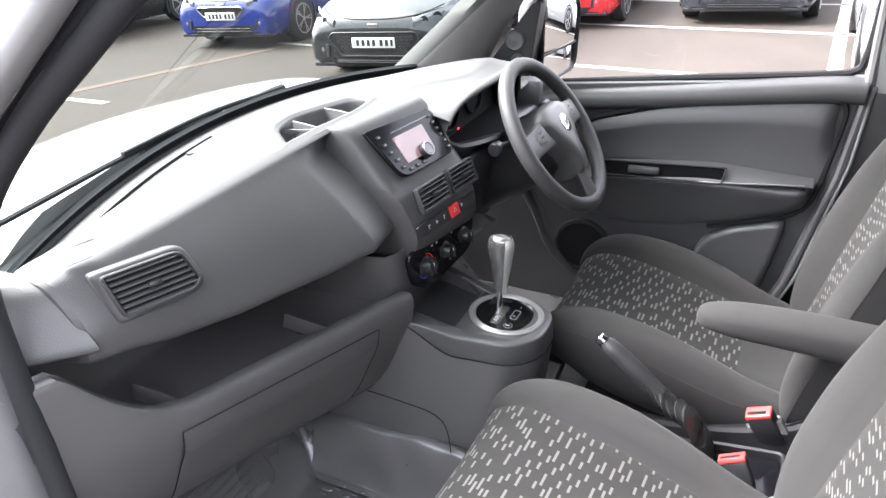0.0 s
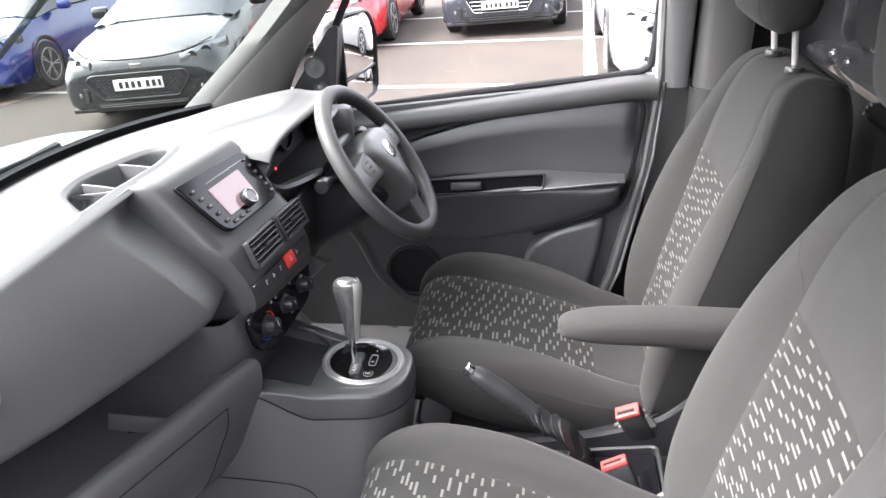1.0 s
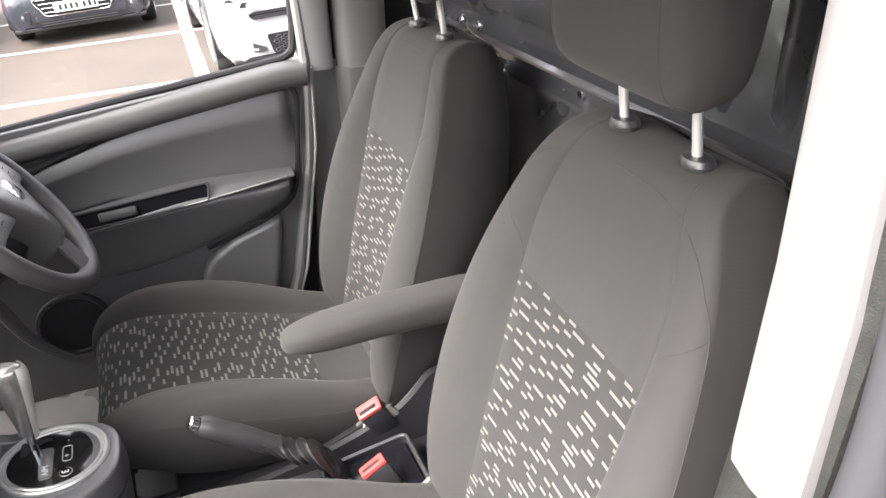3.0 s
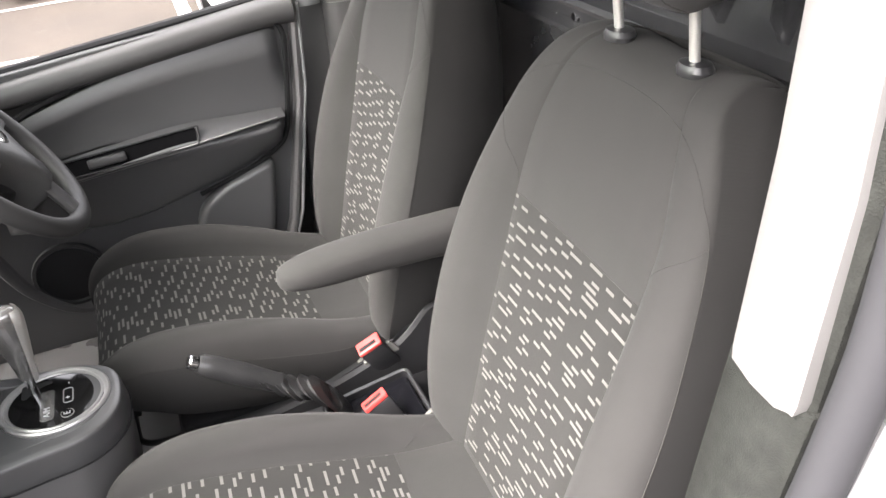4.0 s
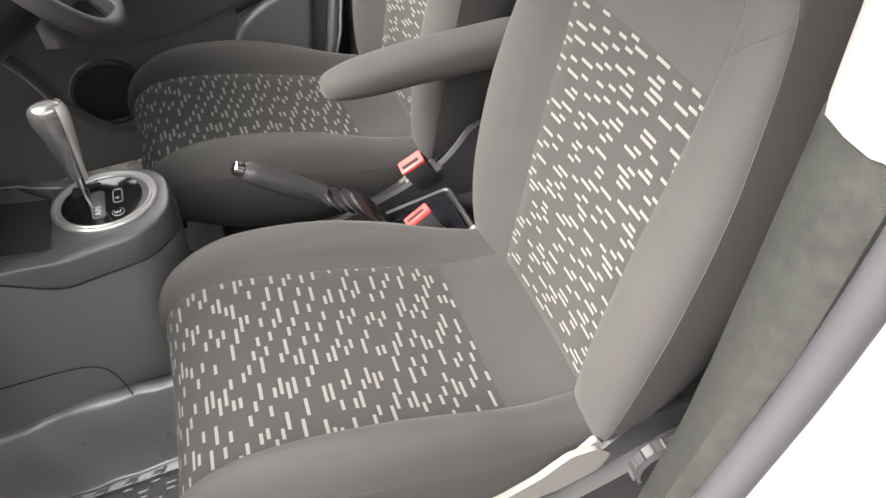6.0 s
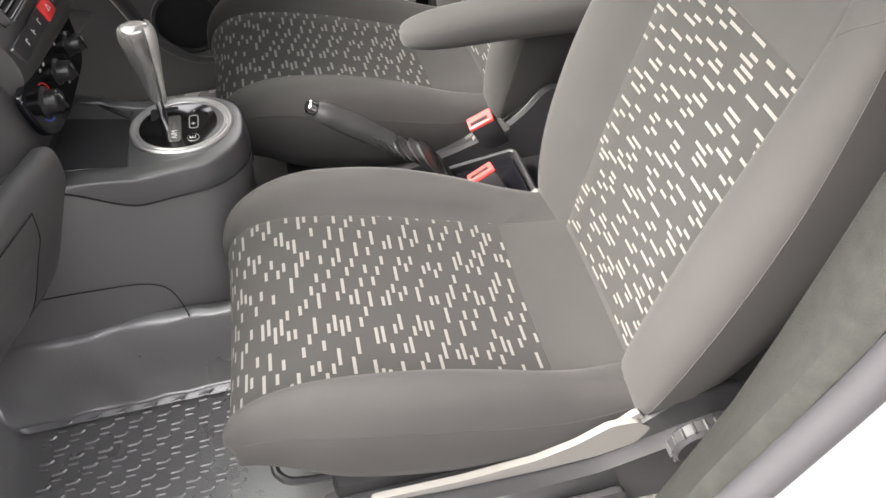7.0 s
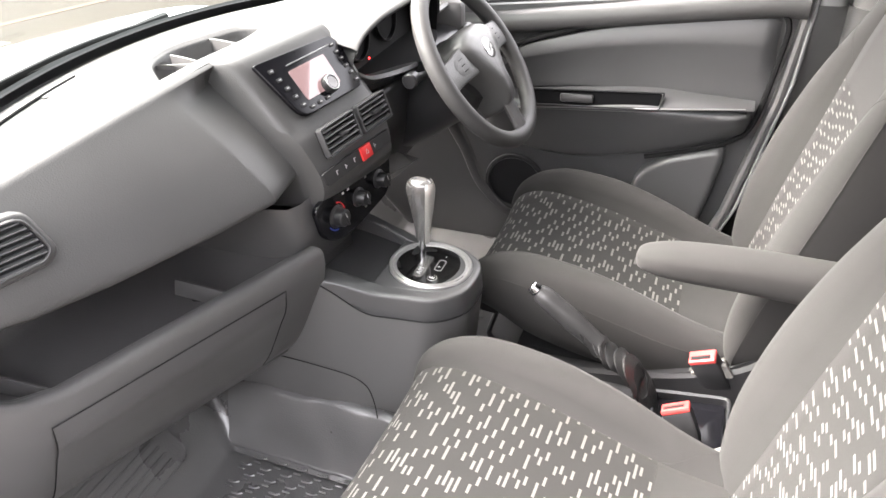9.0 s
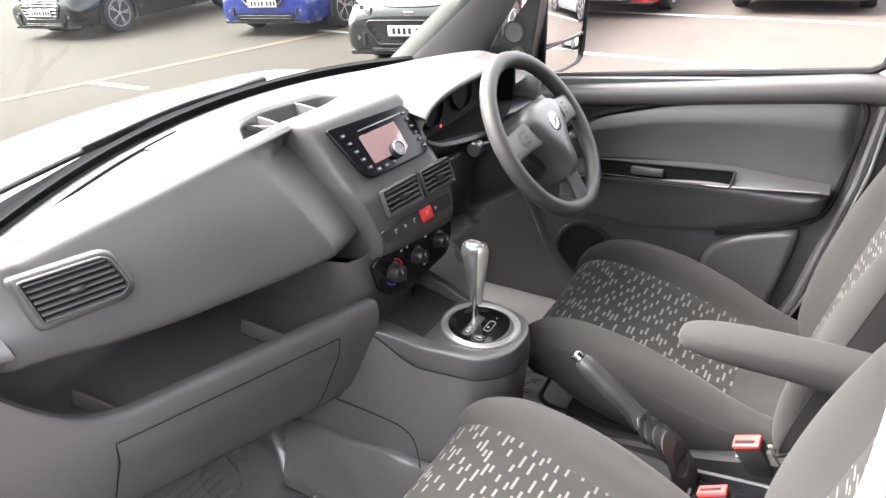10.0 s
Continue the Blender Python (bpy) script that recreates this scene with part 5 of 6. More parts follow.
def upholstery(stations, n_long, side):
    """The padded shell: rows from one end to the other, each a cross-section from side to side. Gives the rows, their UVs and the insert's columns."""
    st = spline(stations, n_long)
    rows, uvs = [], []
    deep_way = Vector((0, 0, 1)) if side > 0 else Vector((0, 0.97, 0.23))
    length = 0.0
    for i, (y, z, wi, w, bump, deep) in enumerate(st):
        a, b = st[max(i - 1, 0)], st[min(i + 1, n_long - 1)]
        t = Vector((0, b[0] - a[0], b[1] - a[1])).normalized()
        nrm = Vector((0, -t.z, t.y)) * side
        if i:
            length += math.hypot(y - st[i - 1][0], z - st[i - 1][1])
        span = w - wi
        s = min(1, deep / 0.08)
        draw = 0.040 * min(1, max(0, (1.42 - z) / 0.16)) if side < 0 else 0.0        # a backrest's sides draw in towards its rear
        half = [(0.0, -0.004), (wi * 0.35, -0.0035), (wi * 0.7, -0.002), (wi - 0.004, 0.0), (wi, -0.0025), (wi + 0.004, 0.001), (wi + 0.14 * span, bump * 0.42), (wi + 0.33 * span, bump * 0.85)]
        if side > 0:
            half += [(wi + 0.52 * span, bump), (wi + 0.72 * span, bump * 0.88), (wi + 0.89 * span, bump * 0.52 - 0.003), (w, bump * 0.05 - 0.012 * s), (w + 0.001, bump * 0.05 - 0.018 * s)]
        else:
            half += [(wi + 0.52 * span, bump), (wi + 0.73 * span, bump * 0.96), (wi + 0.91 * span, bump * 0.76), (w, bump * 0.40 - 0.004 * s), (w - 0.0006 * s, bump * 0.40 - 0.011 * s)]
        half += [(w + 0.001 - draw * 0.15, -0.2 * deep - 0.014 * s), (w - 0.003 - draw * 0.45, -0.55 * deep - 0.01 * s), (w - 0.016 - draw * 0.8, -0.85 * deep), (w - 0.045 - draw, -deep)]
        row, uv = [], []
        for x, h in [(-x, h) for x, h in half[:0:-1]] + half:
            row.append(Vector((x, y, z)) + nrm * max(h, -0.004) + deep_way * min(h + 0.004, 0))
            uv.append((x, length))
        rows.append(row)
        uvs.append(uv)
    return rows, uvs, st


def padded(name, stations, n_long, insert, parent, cloth, dashed, side=1):
    """Upholstered block with a patterned insert between two places along its length, and seams."""
    rows, uvs, st = upholstery(stations, n_long, side)
    nc = len(rows[0])
    mid = nc // 2
    lo, hi = mid - 4, mid + 4
    bm = B()
    uvl = bm.loops.layers.uv.new("UVMap")
    vs = [[bm.verts.new(p) for p in r] for r in rows]
    for i in range(len(rows) - 1):
        for j in range(nc - 1):
            q = ((i, j), (i, j + 1), (i + 1, j + 1), (i + 1, j))
            f = bm.faces.new([vs[a][b] for a, b in q])
            for loop, (a, b) in zip(f.loops, q):
                loop[uvl].uv = uvs[a][b]
            f.material_index = 1 if (lo <= j < hi and insert(st[i], st[i + 1])) else 0
    for a, b in ((0, nc - 1),):
        for i in range(len(rows) - 1):
            f = bm.faces.new([vs[i][a], vs[i + 1][a], vs[i + 1][b], vs[i][b]])
    for r in (vs[0], vs[-1]):
        bm.faces.new(r)
    ob = part(name, bm, [cloth, dashed], parent, angle=60)
    return ob, rows, st


def seam(points, parent, r=0.0007):
    bm = B()
    tube(bm, points, r, sides=5)
    return part("seam", bm, THREAD, parent, "dark stitched seam")


def between(rows, i, j):
    """A point of a grid at a row and column that need not be whole."""
    a, b = min(int(i), len(rows) - 2), min(int(j), len(rows[0]) - 2)
    f, g = i - a, j - b
    return (rows[a][b].lerp(rows[a][b + 1], g)).lerp(rows[a + 1][b].lerp(rows[a + 1][b + 1], g), f)


def column(rows, mid, i, x):
    """The column, counted from the middle, at which a row reaches a distance from the centre line."""
    xs_r = [abs(between(rows, i, mid + j).x) for j in range(12)]
    return math.copysign(float(np.interp(abs(x), xs_r, range(12))), x)


def cushion_insert(a, b):
    return a[0] > -0.002 and a[1] > 0.76 or (a[0] > 0.3)


def back_insert(a, b):
    return 0.80 < a[1] and b[1] < 1.242 and a[0] > -0.23


def build_seat():
    seat = thing("front_seat", "dark grey cloth bucket seat with dashed fabric inserts and raised headrest", "car seat", group="front seats")
    cushion, rows, st = padded("cushion", CUSHION, 64, cushion_insert, seat, CLOTH, DASHES)
    nc = len(rows[0])
    mid = nc // 2
    first = next(i for i in range(len(st)) if st[i][0] > -0.002)
    for j in (mid - 4, mid + 4):
        seam([r[j] for r in rows[first:-4]], cushion)
    seam([p for p in rows[first][mid - 4:mid + 5]], cushion)
    for s in (-1, 1):
        seam([r[mid + s * 11] for r in rows[4:-3]], cushion)
        # diagonal seams towards the hinge
        seam([rows[first][mid + s * 4]] + [rows[first - k][mid + s * (4 + k)] for k in range(1, 7)], cushion)
    back, rows, st = padded("backrest", BACK, 64, back_insert, seat, CLOTH, DASHES, -1)
    top = next(i for i in range(len(st)) if st[i][1] > 1.235)
    low = next(i for i in range(len(st)) if st[i][1] > 0.80)
    for s in (-1, 1):
        seam([r[mid + s * 4] for r in rows[low:top + 1]], back)
        seam([r[mid + s * 11] for r in rows[2:top + 6]] + [between(rows, top + 6, mid + s * 11)], back)
        # from the insert's corner out over the bolster
        seam([between(rows, top + 6.5 * (k / 13) ** 0.7, mid + s * (4 + 0.5 * k)) for k in range(0, 15)], back)
    seam([p for p in rows[top][mid - 4:mid + 5]], back)
    arch = next(i for i in range(len(st)) if st[i][1] > 1.430)
    sweep = []
    for a in np.linspace(math.pi, 0, 70):
        i = lerp(top + 6, arch, math.sin(a) ** 0.8)
        reach = between(rows, i, mid + 11).x * math.copysign(abs(math.cos(a)) ** 0.8, math.cos(a))
        sweep.append(between(rows, i, mid + column(rows, mid, i, reach)))
    seam(sweep, back)
    # headrest: a cushion block with a bowed front
    bm = B()
    rows = []
    prof = spline([(-0.30, 1.500), (-0.262, 1.522), (-0.250, 1.575), (-0.248, 1.640), (-0.262, 1.700), (-0.300, 1.728), (-0.345, 1.715), (-0.368, 1.650), (-0.366, 1.575), (-0.348, 1.515), (-0.30, 1.500)], 41)[:-1]
    cy, cz = -0.308, 1.612
    for f in np.linspace(-1, 1, 23):
        wdt = 0.132 * math.copysign(1 - (1 - abs(f)) ** 1.5, f)
        shrink = (1 - abs(f) ** 4.5) ** 0.5 if abs(f) < 0.999 else 0.0
        shrink = 0.12 + 0.88 * shrink
        rows.append([(wdt * (1.0 - 0.12 * (z - cz) / 0.11 if z > cz else 1.0), cy + (y - cy) * shrink, cz + (z - cz) * (0.35 + 0.65 * shrink)) for y, z in prof])
    rows = [[(x, y + 0.028, z + 0.024) for x, y, z in r] for r in rows]
    grid(bm, rows, close_u=True, caps=True)
    head = part("headrest", bm, CLOTH, seat, angle=60)
    for j in (4, 18):
        seam([rows[j][k] for k in range(0, 28)], head)
    for s in (-1, 1):
        bm = B()
        tube(bm, [(s * 0.070, -0.318, 1.42), (s * 0.070, -0.312, 1.47), (s * 0.070, -0.300, 1.56)], 0.0058, sides=12)
        part("headrest_post", bm, STEEL, head, "bare steel headrest post")
        bm = B()
        lathe(bm, [(0.010, -0.004), (0.0215, -0.003), (0.0225, 0.003), (0.019, 0.009), (0.0085, 0.011)], pose(s * 0.070, -0.314, 1.456), sides=20, squash=0.8)
        part("post_collar", bm, BLACK, seat, "black plastic collar")
    # plastic side cover with the recliner wheel, on both sides
    for s in (-1, 1):
        bm = B()
        out = rounded([(-0.24, 0.575), (-0.25, 0.80), (-0.15, 0.832), (-0.085, 0.775), (0.10, 0.712), (0.33, 0.70), (0.33, 0.60)], 0.025)
        m = frame_of((s * 0.214, 0, 0), (0, 1, 0), (0, 0, 1))
        slab(bm, out, 0.024 if s > 0 else 0.002, m, bevel=0.002)
        if s < 0:
            bm.free()
            bm = B()
            slab(bm, out, 0.024, frame_of((s * 0.214 - 0.024, 0, 0), (0, 1, 0), (0, 0, 1)), bevel=0.002)
        part("side_cover", bm, BLACK, seat, "black plastic side cover")
        bm = B()
        slab(bm, rounded([(-0.12, 0.745), (-0.085, 0.800), (-0.055, 0.772), (-0.005, 0.742), (-0.06, 0.728)], 0.008), 0.010, frame_of((s * 0.222 - (0.01 if s < 0 else 0), 0, 0), (0, 1, 0), (0, 0, 1)), bevel=0.002)
        part("hinge_bracket", bm, BEIGE, seat, "cream plastic bracket at the hinge")
    bm = B()
    lathe(bm, [(0.036, 0), (0.040, 0.004), (0.040, 0.018), (0.034, 0.024), (0.012, 0.026)], frame_of((-0.268, -0.150, 0.785), (0, 1, 0), (0, 0, -1)), sides=28)
    knob = part("recliner_knob", bm, BLACK, seat, "ribbed black recliner knob")
    bm = B()
    for k in range(16):
        a = 2 * math.pi * k / 16
        rbox(bm, (0.016, 0.006, 0.004), at=(-0.280, -0.150 + 0.040 * math.cos(a), 0.785 + 0.040 * math.sin(a)), rot=(math.degrees(a), 0, 0), bevel=0.0015, seg=1)
    part("grip_rib", bm, BLACK, knob)
    # rails and the bar for sliding
    for s in (-1, 1):
        bm = B()
        rbox(bm, (0.045, 0.50, 0.05), at=(s * 0.19, 0.08, 0.62), bevel=0.006)
        part("slide_rail", bm, BLACK, seat)
    bm = B()
    rbox(bm, (0.42, 0.46, 0.07), at=(0, 0.10, 0.68), bevel=0.02)
    part("seat_pan", bm, DARKVOID, seat)
    bm = B()
    tube(bm, spline([(-0.15, 0.26, 0.655), (-0.155, 0.36, 0.655), (-0.145, 0.405, 0.66), (-0.10, 0.415, 0.665), (0.10, 0.415, 0.665), (0.145, 0.405, 0.66), (0.155, 0.36, 0.655), (0.15, 0.26, 0.655)], 36), 0.0065, sides=10)
    part("slide_bar", bm, BLACK, seat, "black bent steel adjuster bar")
    return seat


passenger_seat = build_seat()
driver_seat = copy_thing(passenger_seat, pose(1.49, 0, -0.008))
driver_seat["label"] = "dark grey cloth driver's seat with dashed inserts and folding armrest"
passenger_seat.location = (0.802, 0, 0)
passenger_seat.rotation_euler[2] = radians(-2.5)
for ob in list(driver_seat.children):
    if ob.name.startswith("recliner_knob"):
        for sub_ob in list(ob.children):
            bpy.data.objects.remove(sub_ob)
        bpy.data.objects.remove(ob)
bm = B()
slab(bm, rounded([(-0.23, 0.62), (-0.24, 0.865), (-0.18, 0.880), (-0.115, 0.805), (0.02, 0.757), (0.22, 0.722), (0.31, 0.70), (0.31, 0.62)], [0.02, 0.03, 0.05, 0.05, 0.05, 0.02, 0.02, 0.02]), 0.016, frame_of((-0.276, 0, 0), (0, 1, 0), (0, 0, 1)), bevel=0.005, seg=3)
part("side_cover", bm, BLACK, driver_seat, "black plastic side cover beside the handbrake")
bm = B()
slab(bm, rounded([(-0.105, 0.800), (-0.085, 0.826), (-0.062, 0.812), (-0.030, 0.792), (-0.030, 0.786), (-0.07, 0.792), (-0.090, 0.796)], 0.006), 0.010, frame_of((-0.280, 0, 0), (0, 1, 0), (0, 0, 1)), bevel=0.002)
part("hinge_bracket", bm, BEIGE, driver_seat, "cream plastic bracket at the hinge")
# cream edge along the passenger seat's door side
bm = B()
slab(bm, rounded([(-0.105, 0.768), (-0.080, 0.790), (-0.045, 0.792), (0.0, 0.762), (0.055, 0.741), (0.158, 0.727), (0.28, 0.724), (0.28, 0.714), (0.158, 0.710), (0.052, 0.712), (-0.032, 0.718), (-0.087, 0.735)], 0.008), 0.010, frame_of((-0.240, 0, 0), (0, 1, 0), (0, 0, 1)), bevel=0.003)
part("hinge_bracket", bm, BEIGE, passenger_seat, "grey-cream plastic edge beside the cushion")
# the plinth cover below that edge
bm = B()
slab(bm, rounded([(-0.26, 0.57), (-0.26, 0.76), (-0.20, 0.775), (-0.10, 0.738), (-0.03, 0.714), (0.06, 0.705), (0.27, 0.702), (0.29, 0.57)], 0.02), 0.030, frame_of((-0.262, 0, 0), (0, 1, 0), (0, 0, 1)), bevel=0.008, seg=3)
cover_p = part("plinth_cover", bm, BLACK, passenger_seat, "glossy black plastic seat plinth cover")
bm = B()
slab(bm, rounded([(-0.07, 0.58), (-0.07, 0.672), (0.03, 0.662), (0.03, 0.58)], 0.012), 0.012, frame_of((-0.276, 0, 0), (0, 1, 0), (0, 0, 1)), bevel=0.005, seg=3)
part("cover_pad", bm, BLACK, cover_p)
# the driver's armrest
bm = B()
rows = []
for y, z, hw, hh in spline([(0.098, 1.036, 0.004, 0.006), (0.092, 1.037, 0.020, 0.015), (0.070, 1.038, 0.030, 0.023), (0.02, 1.040, 0.036, 0.030), (-0.08, 1.042, 0.037, 0.034), (-0.18, 1.040, 0.036, 0.037), (-0.25, 1.036, 0.034, 0.040), (-0.285, 1.034, 0.024, 0.034), (-0.298, 1.034, 0.006, 0.018)], 40):
    rows.append([(-0.288 + hw * math.copysign(abs(math.cos(a)) ** 0.72, math.cos(a)), y, z + hh * math.copysign(abs(math.sin(a)) ** 0.72, math.sin(a))) for a in np.linspace(0, 2 * math.pi, 28, endpoint=False)])
grid(bm, rows, close_u=True, caps=True)
armrest = part("armrest", bm, CLOTH, driver_seat, "grey cloth folding armrest", angle=60)
seam([r[20] for r in rows[2:-3]], armrest)

# ---------------------------------------------------------------- driver's door
door = thing("driver_door", "closed driver's door with dark grey plastic lining", "car door")


def door_plate(name, pts, x, depth, material, parent, r=0.02, bevel=0.004, label="", seg=3):
    """pts in (y, z); the plate's back lies at x, and it stands depth into the cabin."""
    bm = B()
    m = frame_of((x, 0, 0), (0, -1, 0), (0, 0, 1))
    slab(bm, rounded([(-y, z) for y, z in pts], r), depth, m, bevel=bevel, seg=seg)
    return part(name, bm, material, parent, label, angle=50)


door_plate("door_skin", [(0.98, 0.50), (1.0, 1.20), (0.62, 1.235), (0.30, 1.268), (-0.09, 1.305), (-0.15, 1.30), (-0.13, 1.06), (-0.05, 0.72), (0.0, 0.56)], 1.985, 0.053, DOORPLASTIC, door, r=0.02, bevel=0.008)
# window rail
bm = B()
rows = []
for y in np.linspace(0.78, -0.15, 24):
    z = 1.312 - 0.135 * max(0, y + 0.09) ** 1.0 * 1.0
    rows.append([(1.985, y, z - 0.01), (1.965, y, z + 0.004), (1.94, y, z + 0.003), (1.915, y, z - 0.006), (1.902, y, z - 0.022), (1.903, y, z - 0.042), (1.915, y, z - 0.056), (1.935, y, z - 0.060)])
grid(bm, rows)
part("window_rail", bm, PLASTIC, door, "grained upper door rail", angle=60)
# upper padded field and lower field with the pull: each swells into the cabin near its top and falls back below
def swelling(name, top, bottom, y0, y1, prof, label, material):
    bm = B()
    rows = []
    for g in np.linspace(0, 1, 40):
        y = lerp(y0, y1, g)
        end = min(1, min(g, 1 - g) / 0.035) ** 0.5
        zt = np.interp(y, [p[0] for p in top], [p[1] for p in top])
        zb = np.interp(y, [p[0] for p in bottom], [p[1] for p in bottom])
        rows.append([(1.932 - 0.004 - d * end, y, lerp(zt, zb, f)) for f, d in spline(prof, 24)])
    grid(bm, rows)
    return part(name, bm, material, door, label, angle=50)


top_u = spline([(-0.10, 1.245), (-0.088, 1.256), (0.10, 1.238), (0.288, 1.205), (0.40, 1.175), (0.50, 1.142), (0.58, 1.085)], 30)
upper = swelling("upper_panel", top_u, [(-0.10, 1.03), (0.10, 1.05), (0.35, 1.05), (0.58, 1.02)], -0.102, 0.58, [(0.0, 0.0), (0.015, 0.010), (0.05, 0.013), (0.16, 0.018), (0.27, 0.020), (0.38, 0.015), (0.65, 0.005), (0.88, 0.001), (1.0, 0.001)], "padded door panel", DOORPLASTIC)
lower_d = swelling("lower_panel", [(-0.08, 1.035), (0.30, 1.03), (0.60, 1.0)], spline([(-0.08, 0.965), (0.02, 0.925), (0.161, 0.882), (0.375, 0.845), (0.60, 0.88)], 20), -0.082, 0.60, [(0.0, 0.045), (0.12, 0.056), (0.30, 0.052), (0.60, 0.034), (0.85, 0.016), (0.97, 0.006), (1.0, 0.0)], "bulging lower door panel", DOORPLASTIC)
bm = B()
rows = []
for y, z, d, h in spline([(0.58, 0.990, 0.030, 0.018), (0.45, 1.005, 0.052, 0.020), (0.30, 1.020, 0.060, 0.022), (0.16, 1.032, 0.060, 0.022), (0.05, 1.040, 0.040, 0.012), (-0.08, 1.045, 0.022, 0.004)], 26):
    d *= 0.62
    h *= 0.62
    rows.append([(1.918, y, z + 2.0 * h + 0.006), (1.895 - d * 0.45, y, z + 1.4 * h + 0.002), (1.892 - d, y, z + h * 0.3), (1.892 - d, y, z - h * 0.5), (1.895 - d * 0.7, y, z - h), (1.91, y, z - h - 0.012)])
grid(bm, rows)
arm = part("pull_ledge", bm, DOORPLASTIC, door, "sculpted armrest ledge", angle=50)
bm = B()
groove = [(1.917, y, z) for y, z in spline([(0.60, 1.085), (0.52, 1.142), (0.41, 1.184), (0.29, 1.215), (0.10, 1.249), (-0.07, 1.266), (-0.103, 1.262), (-0.117, 1.235), (-0.115, 1.19), (-0.098, 1.06), (-0.082, 0.99), (-0.055, 0.955), (0.02, 0.916), (0.16, 0.874)], 60)]
tube(bm, groove, 0.0065, sides=6)
part("panel_groove", bm, DARKVOID, door, "dark gap round the padded panel")
# pull recess and handle on the ledge
lm_d = frame_of((1.868, 0.29, 1.042), (0, -1, 0.05), (0.45, 0, 1))
bm = B()
ring(bm, rounded([(-0.19, -0.026), (0.155, -0.024), (0.165, 0.022), (-0.185, 0.016)], 0.008), 0.004, 0.008, lm_d, lip=0.0015)
part("pull_frame", bm, BLACK, arm, "dark rim of the pull recess")
# flat near-black plate; the hollow's shade is put into its colour
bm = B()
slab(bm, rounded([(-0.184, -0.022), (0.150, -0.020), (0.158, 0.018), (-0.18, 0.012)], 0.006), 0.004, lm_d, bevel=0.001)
part("pull_recess_shade", bm, mat("recess_shade_black", (0.004, 0.004, 0.0045), rough=1.0, spec=0.05), arm, "flat black plate standing for the shade in the pull recess")
bm = B()
rbox(bm, (0.085, 0.022, 0.010), at=(-0.050, -0.004, 0.007), rot=(14, 0, 0), bevel=0.005, m=lm_d)
part("door_handle", bm, SATIN_DARK, arm, "grey inner door handle")
bm = B()
tube(bm, [(1.864, 0.53, 0.993), (1.857, 0.42, 1.007), (1.854, 0.30, 1.020), (1.854, 0.16, 1.032), (1.864, 0.05, 1.040), (1.879, -0.06, 1.046)], 0.0022, sides=6)
part("trim_line", bm, SATIN, arm, "thin bright trim line")
# map pocket and speaker
pocket = door_plate("map_pocket", [(0.185, 0.80), (0.165, 0.842), (0.10, 0.888), (-0.04, 0.935), (-0.02, 0.80), (0.02, 0.62), (0.20, 0.60)], 1.932, 0.034, DOORPLASTIC, door, r=0.03, bevel=0.026, label="lower pocket moulding", seg=6)
bm = B()
tube(bm, spline([(1.884, 0.69, 0.93), (1.880, 0.645, 0.85), (1.878, 0.60, 0.745), (1.878, 0.52, 0.665), (1.880, 0.43, 0.650)], 24), [lerp(0.024, 0.008, k / 23) for k in range(24)], sides=8, flat=0.5)
part("speaker_moulding", bm, PLASTIC2, door, "grey moulded edge beside the speaker")
bm = B()
lathe(bm, [(0.088, 0), (0.086, 0.008), (0.078, 0.010), (0.074, 0.004), (0.004, 0.006)], frame_of((1.900, 0.505, 0.755), (0, -1, 0), (0, 0, 1)), sides=36)
part("speaker", bm, BLACK, door, "round black door speaker")
# glass and frame
bm = B()
rows = [[(lerp(1.955, 1.885, f), y, z + f * (1.80 - z)) for y, z in [(lerp(0.70, -0.13, g), 1.21 + 0.095 * g) for g in np.linspace(0, 1, 10)] ] for f in np.linspace(0, 1, 6)]
rows = [[(x, min(y, 0.98 - 0.0 * f - (z - 1.2) * 0.95), z) for x, y, z in r] for f, r in enumerate(rows)]
grid(bm, rows)
dg = part("window_glass", bm, GLASS, door, "clear side window")
dg.visible_shadow = False
bm = B()
tube(bm, spline([(1.952, 0.70, 1.222), (1.955, 0.30, 1.272), (1.957, -0.05, 1.312), (1.957, -0.115, 1.325), (1.956, -0.135, 1.36), (1.945, -0.14, 1.50), (1.90, -0.14, 1.80), (1.88, 0.10, 1.83), (1.87, 0.40, 1.82), (1.875, 0.50, 1.72), (1.92, 0.65, 1.50), (1.93, 0.69, 1.40), (1.945, 0.70, 1.25)], 80), 0.010, sides=8, closed=True)
part("window_seal", bm, SEAL, door, "black window seal")
bm = B()
rows = []
for (x, y, z) in spline([(1.962, -0.165, 1.30), (1.955, -0.17, 1.50), (1.91, -0.17, 1.82), (1.895, 0.10, 1.85), (1.885, 0.42, 1.84), (1.90, 0.54, 1.72), (1.935, 0.70, 1.50), (1.955, 0.82, 1.36)], 40):
    rows.append([(x + dx, y + dy, z + dz) for dx, dy, dz in ((0, 0, 0), (0.03, 0, 0), (0.03, -0.015, 0.02), (0, -0.02, 0.02))])
grid(bm, rows, close_u=True, caps=True)
part("window_frame", bm, BLACK, door, "dark door window frame")
# triangular corner with the small speaker and the mirror knob
sail = door_plate("mirror_corner", [(0.86, 1.225), (0.70, 1.225), (0.665, 1.46), (0.69, 1.455)], 1.965, 0.055, BLACK, door, r=0.012, bevel=0.006, label="black mirror corner with tweeter")
